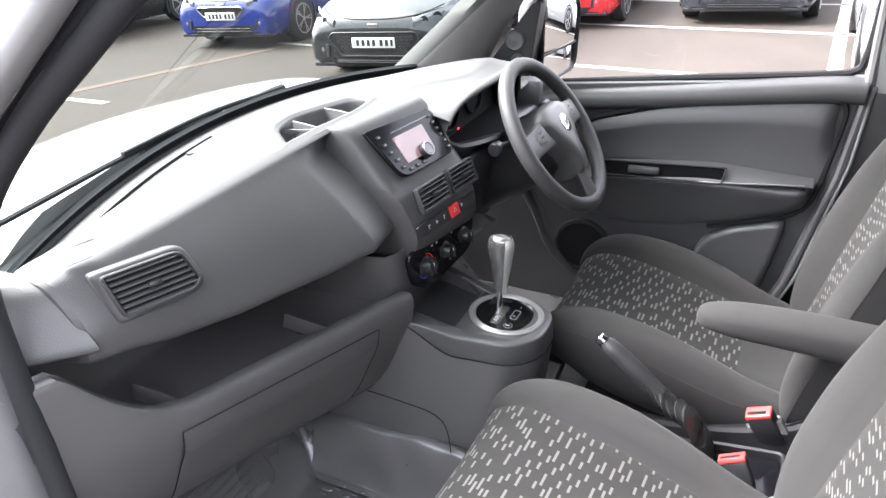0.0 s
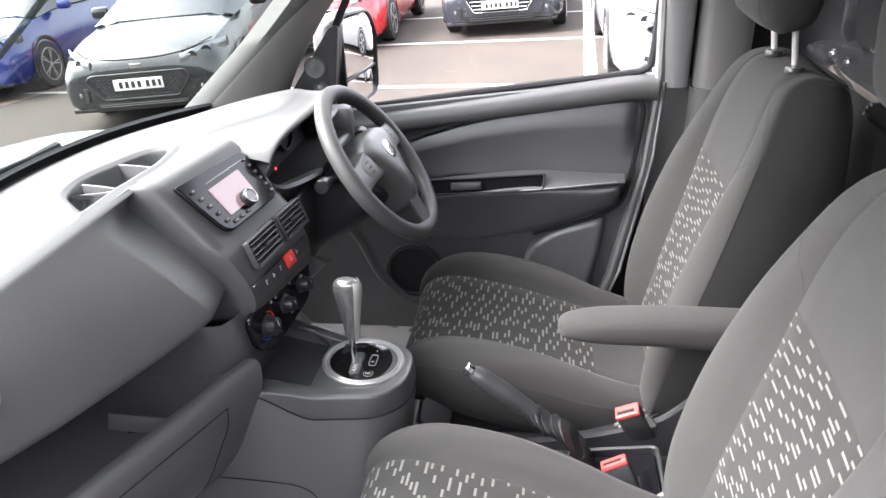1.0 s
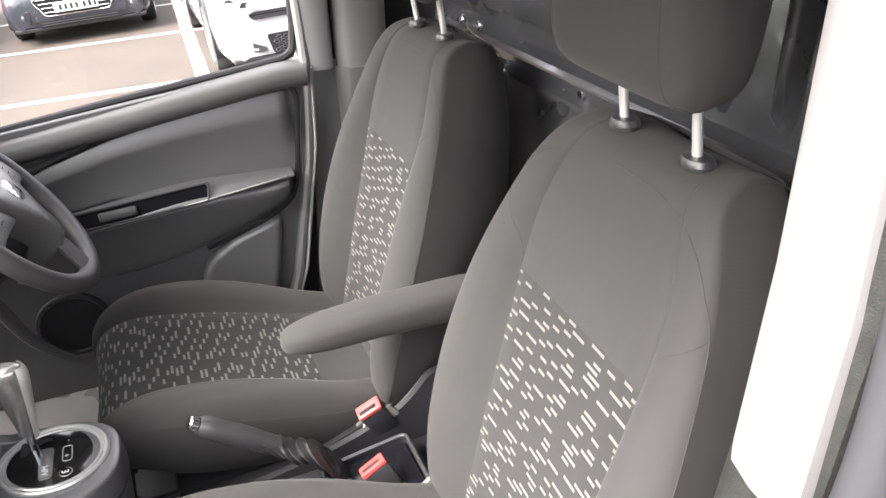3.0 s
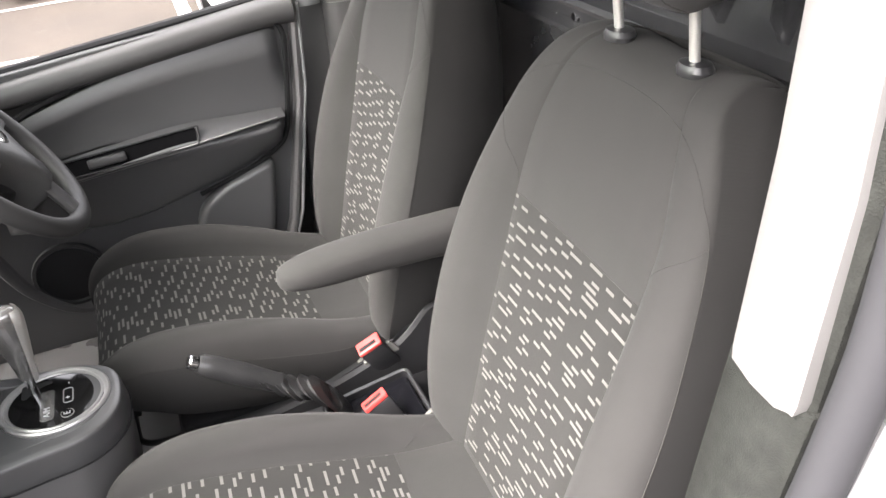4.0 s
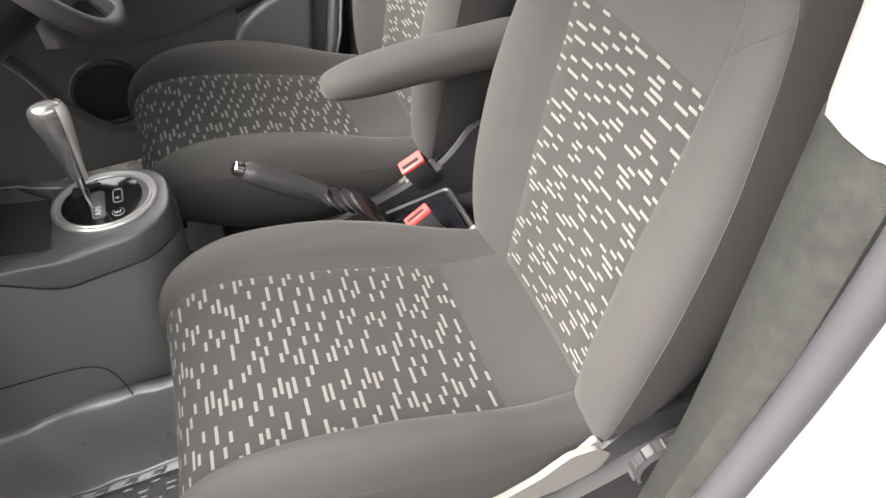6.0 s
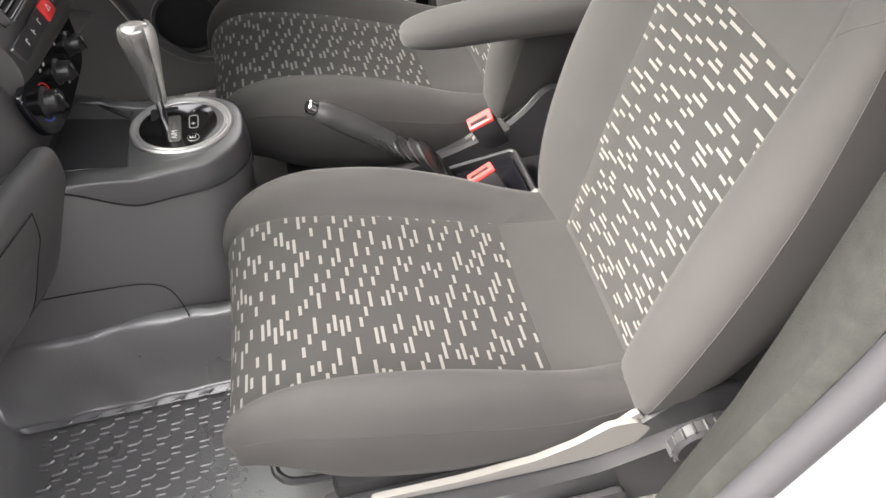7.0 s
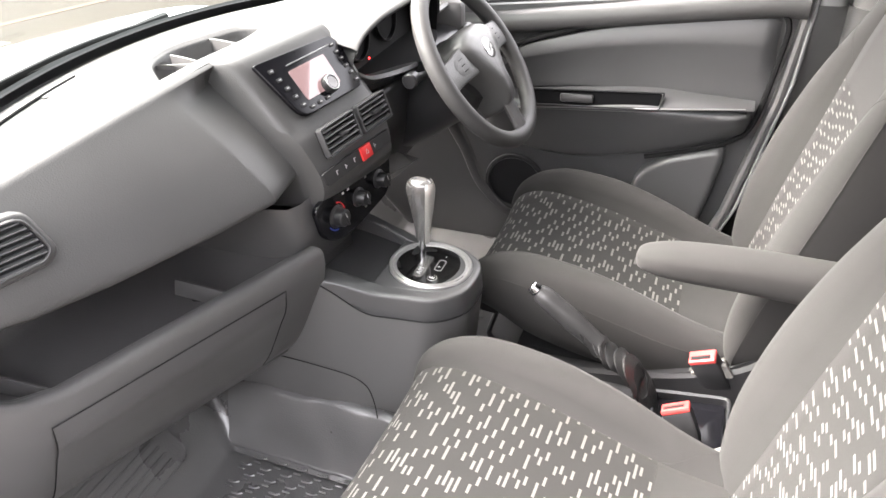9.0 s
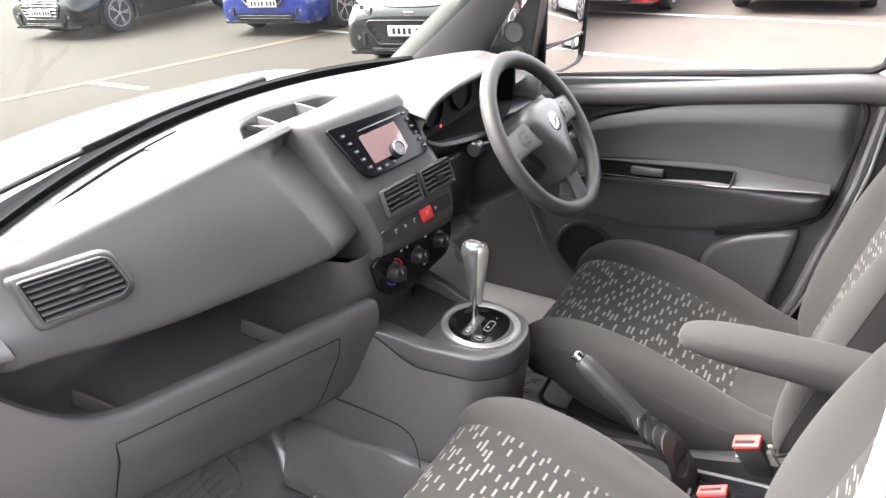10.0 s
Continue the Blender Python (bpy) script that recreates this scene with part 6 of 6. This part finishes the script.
for y, z, r in ((0.738, 1.352, 0.030), (0.728, 1.295, 0.020)):
    bm = B()
    lathe(bm, [(r, 0), (r, 0.006), (r * 0.85, 0.010), (r * 0.6, 0.008), (r * 0.2, 0.012)], frame_of((1.911, y, z), (0, -1, 0), (0, 0, 1)), sides=24)
    part("tweeter" if r > 0.025 else "mirror_knob", bm, DOORPLASTIC, sail)
# door mirror outside
mirror = thing("door_mirror", "black door mirror outside the driver's window", "wing mirror")
mm = frame_of((2.075, 0.665, 1.335), (1, -0.24, 0), (0, 0.034, 1))
bm = B()
m_out = rounded([(-0.115, -0.125), (0.082, -0.108), (0.106, 0.07), (0.070, 0.128), (-0.095, 0.138)], 0.036, n=5)
rows = []
for k, z in ((0.92, 0.002), (0.93, 0.012), (0.97, 0.018), (1.01, 0.016), (1.05, 0.0), (1.04, -0.03), (0.92, -0.07), (0.6, -0.10), (0.1, -0.11)):
    rows.append([mm @ Vector((x * k, y * k, z)) for x, y in m_out])
grid(bm, rows, close_u=True, caps=True)
rbox(bm, (0.14, 0.05, 0.06), at=(-0.08, -0.075, -0.03), bevel=0.015, m=mm)
rbox(bm, (0.19, 0.008, 0.016), at=(-0.012, -0.034, 0.008), rot=(0, 0, 3), bevel=0.003, m=mm)
part("mirror_housing", bm, BLACK, mirror, "black mirror housing")
# two panes, both bulging as driving mirrors do
SILVER = mat("mirror_silver", (0.85, 0.86, 0.87), rough=0.01, metal=1.0, rough_var=0.005, mottle=0.0)
for name, y0, y1, bulge in (("mirror_glass", -0.030, 0.122, 1.3), ("wide_angle_glass", -0.110, -0.038, 0.45)):
    bm = B()
    rows = []
    for v in np.linspace(0, 1, 16):
        y = lerp(y0, y1, v)
        left = np.interp(y, [-0.11, 0.15], [-0.104, -0.090])
        right = np.interp(y, [-0.11, -0.09, 0.060, 0.098, 0.122], [0.052, 0.072, 0.092, 0.076, 0.046])
        rows.append([mm @ Vector((x, y, 0.015 - (x * x + (y - (y0 + y1) / 2) ** 2) / (2 * bulge))) for x in np.linspace(left, right, 18)])
    grid(bm, rows)
    part(name, bm, SILVER, mirror, "silvered bulging mirror glass")

# ---------------------------------------------------------------- wipers
def wiper(p0, p1, pivot):
    w = thing("wiper", "black windscreen wiper at rest", "wiper", group="wipers")
    bm = B()
    tube(bm, spline([p0, [(a + b) / 2 + c for a, b, c in zip(p0, p1, (0, 0, 0.006))], p1], 20), 0.006, sides=6)
    part("wiper_blade", bm, BLACK, w)
    bm = B()
    mid = [(a + b) / 2 + c for a, b, c in zip(p0, p1, (0, 0, 0.012))]
    tube(bm, spline([mid, [(a + b) / 2 + c for a, b, c in zip(mid, pivot, (0, 0, 0.012))], pivot], 12), [0.006] * 10 + [0.010, 0.012], sides=8)
    part("wiper_arm", bm, BLACK, w)
    return w


wiper((0.60, 1.170, 1.285), (1.17, 1.165, 1.318), (1.36, 1.135, 1.322))
wiper((1.22, 1.185, 1.288), (1.70, 1.095, 1.262), (0.95, 1.190, 1.296))

# stand the whole van, with all that is in it, level on the yard
for ob in list(scene.objects):
    if ob.parent is None and ob.type in {"MESH", "EMPTY"}:
        ob.matrix_basis = VAN @ ob.matrix_basis

# ---------------------------------------------------------------- the car park
G = Matrix()
ASPHALT = mat("worn_tarmac", (0.038, 0.0308, 0.0245), rough=0.9, grain=0.9, grain_size=0.014, mottle=0.5, mottle_size=0.7, spec=0.3)
LINE = mat("road_paint", (0.34, 0.325, 0.31), rough=0.8, mottle=0.15, mottle_size=0.08)


def on_ground(ob):
    ob.matrix_world = G @ ob.matrix_world
    return ob


bm = B()
edges_g = [-400, -120, -60, -30, -20, -14, -10, -7, -5, -3, -1, 1, 3, 5, 7, 9, 11, 14, 17, 20, 25, 30, 60, 120, 400]
grid(bm, [[(x, y, 0) for x in edges_g] for y in edges_g])
ground = new("ground", finish(bm, "ground", ASPHALT))
tagged(ground, "worn brownish tarmac of a car park", "tarmac", kind="structure")
on_ground(ground)


def painted_line(x0, y0, x1, y1, w=0.10):
    a, b = Vector((x0, y0)), Vector((x1, y1))
    d = (b - a)
    L_, ang = d.length, math.degrees(math.atan2(d.y, d.x))
    bm = B()
    nseg = max(2, int(L_ / 0.25))
    rows = []
    rnd = random.Random(int(1000 * (x0 + 3 * y0)) & 0xffff)
    for i in range(nseg + 1):
        f = i / nseg
        j = rnd.uniform(-0.006, 0.006)
        rows.append([(L_ * f, -w / 2 + j, 0.0), (L_ * f, -w / 2 + j, 0.004), (L_ * f, w / 2 + j * 0.5, 0.004), (L_ * f, w / 2 + j * 0.5, 0.0)])
    grid(bm, rows, caps=True)
    ob = new("bay_line", finish(bm, "bay_line", LINE))
    tagged(ob, "worn white painted parking bay line", "road marking", group="bay lines", kind="structure")
    ob.matrix_world = G @ pose(x0, y0, 0.001, 0, 0, ang)


# x, y here run from the van's middle along the yard
for args in ((4.75, -9.0, 8.0, 7.25), (7.35, -9.0, 10.42, 6.0), (9.64, -9.0, 12.94, 6.0), (3.9, -0.22, 18.0, -0.66, 0.14), (4.45, 7.0, 4.52, 8.0)):
    painted_line(*args)
bm = B()
rbox(bm, (22.0, 0.17, 0.006), at=(0, 0, 0.001), bevel=0.001, seg=1)
kerb = new("drain_channel", finish(bm, "drain_channel", mat("rusty_iron", (0.075, 0.048, 0.032), rough=0.9, mottle=0.3)))
tagged(kerb, "rusty strip of a drainage channel in the tarmac", "drain", kind="structure")
kerb.matrix_world = pose(5.6, 7.72, 0.0, 0, 0, -18.5)

TYRE = mat("tyre_rubber", (0.02, 0.02, 0.02), rough=0.8)
ALLOY = mat("alloy_wheel", (0.45, 0.45, 0.46), rough=0.3, metal=0.8)
LAMP = mat("headlamp_glass", (0.22, 0.235, 0.25), rough=0.08, coat=1.0, metal=0.5)
PLATE = mat("plate_white", (0.72, 0.72, 0.68), rough=0.5)
CARGLASS = mat("dark_car_glass", (0.03, 0.035, 0.04), rough=0.05, coat=0.5)


def car(name, paint, m, label, length=4.3, width=1.8, height=1.46, style="chrome", group="parked cars"):
    """A parked hatchback: x forwards, nose at x = 0, on its wheels."""
    root = thing(name, label, "car", group=group)
    # body: rings across, from nose to tail
    side = [(0.00, 0.24, 0.60, 0.80), (-0.02, 0.21, 0.66, 0.87), (-0.08, 0.19, 0.73, 0.93), (-0.22, 0.18, 0.80, 0.975), (-0.5, 0.18, 0.88, 0.995), (-0.9, 0.18, 0.95, 1.0), (-1.25, 0.18, 1.02, 1.0), (-2.4, 0.18, 1.03, 1.0), (-3.5, 0.18, 1.05, 0.98), (-4.0, 0.22, 1.0, 0.93), (-4.25, 0.30, 0.80, 0.80)]
    rows = []
    for x, lo, hi, wk in spline(side, 44):
        hw = width / 2 * wk
        x *= length / 4.3
        half = [(0.0, hi), (hw * 0.55, hi - 0.005), (hw * 0.86, hi - 0.05), (hw * 0.97, lerp(lo, hi, 0.68)), (hw, lerp(lo, hi, 0.45)), (hw * 0.98, lerp(lo, hi, 0.15)), (hw * 0.90, lo)]
        rows.append([(x, -a, b) for a, b in half[:0:-1]] + [(x, a, b) for a, b in half])
    bm = B()
    vs = grid(bm, rows, caps=True)
    part("body", bm, paint, root, angle=40)
    bm = B()
    rows = []
    for x, z0, z1, wk in ((-0.95, 0.93, 0.97, 0.74), (-1.35, 0.98, 1.22, 0.70), (-1.8, 1.0, height - 0.03, 0.66), (-2.5, 1.0, height, 0.66), (-3.2, 1.0, height - 0.03, 0.65), (-3.85, 1.0, 1.16, 0.62), (-4.05, 0.95, 1.02, 0.6)):
        hw = width / 2
        rows.append([(x, -hw * 0.90, z0), (x, -hw * lerp(0.86, wk, 0.6), lerp(z0, z1, 0.6)), (x, -hw * wk, z1 - 0.04), (x, -hw * wk * 0.8, z1), (x, hw * wk * 0.8, z1), (x, hw * wk, z1 - 0.04), (x, hw * lerp(0.86, wk, 0.6), lerp(z0, z1, 0.6)), (x, hw * 0.90, z0)])
    grid(bm, rows, caps=True)
    part("greenhouse", bm, CARGLASS, root, "dark car windows", angle=30)
    bm = B()
    rows = [[(x, y, z) for y in np.linspace(-0.58, 0.58, 9)] for x, z in ((-1.78, height - 0.02), (-2.5, height + 0.008), (-3.2, height - 0.022))]
    rows += [[(x, y, z - 0.02) for x, y, z in r] for r in rows[::-1]]
    grid(bm, rows, close_v=True)
    part("roof", bm, paint, root)
    # front, by style: outline of the main grille (half-width at foot, at top, foot, head), of the lower intake, height of the plate
    g0, g1, gz0, gz1, i0, i1, iz0, iz1, plate_z = {
        "honeycomb": (0.40, 0.56, 0.30, 0.565, 0.50, 0.56, 0.215, 0.275, 0.45),
        "chrome": (0.38, 0.50, 0.34, 0.60, 0.48, 0.58, 0.215, 0.30, 0.44),
        "slim": (0.56, 0.60, 0.565, 0.635, 0.42, 0.46, 0.24, 0.42, 0.48),
        "angular": (0.30, 0.42, 0.46, 0.615, 0.50, 0.56, 0.225, 0.34, 0.48)}[style]
    face = frame_of((0.004, 0, 0), (0, 1, 0), (0, 0, 1))
    bm = B()
    slab(bm, rounded([(-g0, gz0), (g0, gz0), (g1, lerp(gz0, gz1, 0.75)), (g1 * 0.9, gz1), (-g1 * 0.9, gz1), (-g1, lerp(gz0, gz1, 0.75))], 0.035), 0.010, face, bevel=0.004)
    g = part("grille", bm, DARKVOID, root, "black open grille")
    bm = B()
    ring(bm, rounded([(-g0, gz0), (g0, gz0), (g1, lerp(gz0, gz1, 0.75)), (g1 * 0.9, gz1), (-g1 * 0.9, gz1), (-g1, lerp(gz0, gz1, 0.75))], 0.035), 0.014, 0.016, face @ pose(0, 0, 0.004), lip=0.004)
    part("grille_surround", bm, CHROME if style in ("chrome", "angular") else BLACK, g)
    if style in ("chrome", "slim"):
        for k in range(4 if style == "chrome" else 2):
            f = (k + 1) / (5 if style == "chrome" else 3)
            bm = B()
            rbox(bm, (0.010, 2 * lerp(g0, g1, f) * 0.95, 0.014), at=(0.018, 0, lerp(gz0, gz1, f)), bevel=0.004, seg=1)
            part("grille_bar", bm, CHROME if style == "chrome" else BLACK, g)
    else:
        bm = B()
        for r in range(int((gz1 - gz0) / 0.034)):
            z = gz0 + 0.022 + 0.034 * r
            w = lerp(g0, g1, (z - gz0) / (gz1 - gz0)) * 0.93
            nn = int(2 * w / 0.058)
            for c in range(nn):
                y = -w + (c + 0.5 + 0.5 * (r % 2)) * 2 * w / (nn + 0.5)
                ring(bm, [(y + 0.027 * math.cos(a), z + 0.018 * math.sin(a)) for a in np.linspace(0, 2 * math.pi, 6, endpoint=False)], 0.006, 0.006, face @ pose(0, 0, 0.010), lip=0.001)
        part("honeycomb_mesh", bm, SATIN_DARK, g)
    bm = B()
    rbox(bm, (0.014, 0.12, 0.052), at=(-0.006 if style != "chrome" else 0.022, 0, 0.625 if style != "slim" else 0.60), bevel=0.02)
    part("badge", bm, CHROME, root, "chrome badge")
    bm = B()
    slab(bm, rounded([(-i0, iz0), (i0, iz0), (i1, iz1), (-i1, iz1)], 0.03), 0.010, face, bevel=0.004)
    low = part("lower_intake", bm, DARKVOID, root)
    if style == "slim":
        bm = B()
        for r in range(4):
            for c in range(13):
                ring(bm, [(-0.38 + 0.062 * (c + 0.5 * (r % 2)) + 0.028 * math.cos(a), iz0 + 0.03 + 0.038 * r + 0.020 * math.sin(a)) for a in np.linspace(0, 2 * math.pi, 6, endpoint=False)], 0.006, 0.006, face @ pose(0, 0, 0.010), lip=0.001)
        part("honeycomb_mesh", bm, SATIN_DARK, low)
    else:
        for k in range(2):
            bm = B()
            rbox(bm, (0.010, 2 * i0 * 0.95, 0.010), at=(0.016, 0, lerp(iz0, iz1, (k + 1) / 3)), bevel=0.003, seg=1)
            part("grille_bar", bm, BLACK, low)
    bm = B()
    rbox(bm, (0.10, width * 0.88, 0.05), at=(-0.07, 0, 0.205), bevel=0.015)
    part("bumper_lip", bm, BLACK, root, "black lower bumper lip")
    bm = B()
    tube(bm, spline([(-0.30, -0.74, 0.800), (-0.10, -0.55, 0.735), (-0.045, -0.30, 0.700), (-0.035, 0.0, 0.690), (-0.045, 0.30, 0.700), (-0.10, 0.55, 0.735), (-0.30, 0.74, 0.800)], 40), 0.006, sides=5)
    part("bonnet_gap", bm, DARKVOID, root, "shut line of the bonnet")
    for s in (-1, 1):
        # side vents or fog lamps in the bumper's corners
        fm = frame_of((-0.050, s * 0.66 * width / 1.8, 0.36), (s * -0.30, 1, 0) if s > 0 else (0.30, 1, 0), (0, 0, 1))
        bm = B()
        if style == "slim":     # tall at the outer end, drawn to a point inwards
            corner = [(-s * 0.19, -0.085), (s * 0.14, -0.085), (s * 0.15, 0.095), (s * 0.08, 0.075), (-s * 0.19, -0.050)]
            slab(bm, rounded(corner if s > 0 else corner[::-1], 0.012), 0.030, fm, bevel=0.004)
        else:
            slab(bm, rounded([(-0.11, -0.075), (0.11, -0.075), (0.12, 0.075), (-0.09, 0.075)], 0.03), 0.035, fm, bevel=0.006)
        bay = part("fog_lamp_bay", bm, BLACK, root)
        if style == "slim":
            for k in range(3):
                bm = B()
                rbox(bm, (0.24 - 0.05 * k, 0.020, 0.016), at=(s * 0.02 * k, -0.045 + 0.042 * k, 0.032), rot=(0, 0, s * 9), bevel=0.005, seg=1, m=fm)
                part("vent_slat", bm, paint, bay)
        else:
            bm = B()
            lathe(bm, [(0.042, 0), (0.042, 0.008), (0.034, 0.014), (0.004, 0.016)], fm @ pose(0.0, 0.01, 0.034), sides=20, squash=0.8)
            part("fog_lamp", bm, LAMP, bay, "clear fog lamp")
    for s in (-1, 1):
        bm = B()
        rows = []
        for f in np.linspace(0, 1, 8):
            y = s * lerp(0.48, 0.86, f) * width / 1.8
            x = lerp(-0.030, -0.40, f ** 1.6)
            hh = lerp(0.055, 0.075, f) * (1.0 - 0.35 * f ** 4)
            zc = lerp(0.645, 0.74, f)
            rows.append([(x + 0.035 * math.cos(a) + 0.0, y, zc + hh * math.sin(a)) for a in np.linspace(0, 2 * math.pi, 14, endpoint=False)])
        grid(bm, rows, close_u=True, caps=True)
        hl = part("headlamp", bm, LAMP, root, "clear headlamp", angle=50)
        for f in (0.30, 0.62):
            bm = B()
            y, x, zc = s * lerp(0.48, 0.86, f) * width / 1.8, lerp(-0.030, -0.30, f ** 1.6), lerp(0.645, 0.74, f)
            lathe(bm, [(0.046, 0), (0.046, 0.006), (0.036, 0.008), (0.030, 0.002), (0.004, 0.004)], frame_of((x + 0.022, y, zc), (-s * 0.6 * f, 1, 0), (0, 0, 1)), sides=20)
            part("lamp_bezel", bm, BLACK, hl)
        bm = B()
        rbox(bm, (0.10, 0.20, 0.13), at=(-1.45, s * (width / 2 + 0.05), 1.03), bevel=0.04)
        part("wing_mirror", bm, paint, root)
    bm = B()
    rbox(bm, (0.012, 0.52, 0.112), at=(0.026, 0, plate_z), bevel=0.004)
    plate_ob = part("number_plate", bm, PLATE, root, "white number plate with plain bars")
    for y0, w in ((-0.185, 0.05), (-0.12, 0.05), (-0.055, 0.05), (0.01, 0.05), (0.10, 0.05), (0.165, 0.05), (0.225, 0.04)):
        bm = B()
        rbox(bm, (0.003, w * 0.72, 0.066), at=(0.0335, y0, plate_z), bevel=0, seg=1)
        part("plate_bar", bm, BLACK, plate_ob)
    for x in (-0.80, -3.42):
        x *= length / 4.3
        for s in (-1, 1):
            wm_ = frame_of((x, s * (width / 2 - 0.20), 0.32), (1, 0, 0), (0, 0, 1)) if s < 0 else frame_of((x, s * (width / 2 - 0.20), 0.32), (-1, 0, 0), (0, 0, 1))
            w_ob = new("wheel")
            w_ob.parent = root
            bm = B()
            lathe(bm, [(0.225, -0.02), (0.30, 0.0), (0.318, 0.03), (0.318, 0.17), (0.30, 0.198), (0.225, 0.205)], wm_, sides=40)
            part("tyre", bm, TYRE, w_ob)
            bm = B()
            lathe(bm, [(0.226, 0.19), (0.226, 0.206), (0.205, 0.207), (0.195, 0.17), (0.05, 0.165)], wm_, sides=40)
            part("rim_well", bm, BLACK, w_ob)
            bm = B()
            for k in range(5):
                a = 2 * math.pi * k / 5
                for da in (-0.13, 0.13):
                    rbox(bm, (0.17, 0.026, 0.02), at=(0.118 * math.cos(a + da * 0.7), 0.118 * math.sin(a + da * 0.7), 0.196), rot=(0, 0, math.degrees(a + da * 1.4)), bevel=0.006, m=wm_)
            ring(bm, [(0.222 * math.cos(a), 0.222 * math.sin(a)) for a in np.linspace(0, 2 * math.pi, 40, endpoint=False)], 0.016, 0.012, wm_ @ pose(0, 0, 0.198), lip=0.003)
            cyl(bm, 0.04, 0.035, 0.03, wm_ @ pose(0, 0, 0.178), sides=16)
            part("rim", bm, ALLOY, w_ob, "five-spoke alloy rim")
            bm = B()
            rows = []
            for a in np.linspace(-0.35, math.pi + 0.35, 20):
                rows.append([(x + r * math.cos(a), s * (width / 2 + dy), 0.32 + r * math.sin(a)) for r, dy in ((0.345, 0.004), (0.385, 0.006), (0.385, -0.06), (0.345, -0.20))])
            grid(bm, rows, close_u=True)
            part("wheel_arch", bm, BLACK, root)
    root.matrix_world = G @ m
    return root


def paint(name, color, metal=0.0):
    return mat(name, color, rough=0.25, coat=0.7, metal=metal, mottle=0.03)


# plain unseen wall added behind the open passenger door to hold back sky light
bm = B()
rbox(bm, (0.25, 40.0, 2.1), at=(-2.9, 0, 1.05), bevel=0.01)
wall_near = new("wall_unseen_blocker", finish(bm, "wall_unseen_blocker", mat("blocker_wall_brown", (0.075, 0.068, 0.064), rough=0.9, mottle=0.25, mottle_size=0.4)))
tagged(wall_near, "plain unseen wall added to block sky light from the passenger's side", "wall", kind="structure")
# nose at (x, y), heading in degrees from +x
BLUE, GREY, RED, WHITE, SLATE, DARK = paint("blue_paint", (0.008, 0.022, 0.16)), paint("dark_grey_paint", (0.012, 0.014, 0.015)), paint("red_paint", (0.45, 0.015, 0.02)), paint("white_car_paint", (0.26, 0.265, 0.27)), paint("slate_paint", (0.030, 0.033, 0.041), 0.2), paint("black_car_paint", (0.015, 0.016, 0.018))
car("parked_car", SLATE, pose(9.72, 0.82, 0, 0, 0, 178), "slate grey hatchback parked facing the van")
car("parked_car", WHITE, pose(5.92, -1.36, 0, 0, 0, 180), "white hatchback with black honeycomb grille", style="slim")
car("parked_car", RED, pose(9.35, 3.36, 0, 0, 0, 180), "bright red hatchback beside the slate car")
car("parked_car", GREY, pose(5.85, 4.25, 0, 0, 0, 185), "dark grey hatchback with a wide grille", style="honeycomb")
car("parked_car", BLUE, pose(7.45, 7.80, 0, 0, 0, 184), "bright blue hatchback with slim headlamps", style="angular")
car("parked_car", DARK, pose(6.60, 11.9, 0, 0, 0, 182), "black hatchback with bright alloy wheels")
car("parked_car", WHITE, pose(6.65, -2.75, 0, 0, 0, 90), "white hatchback parked across the bays behind the van")
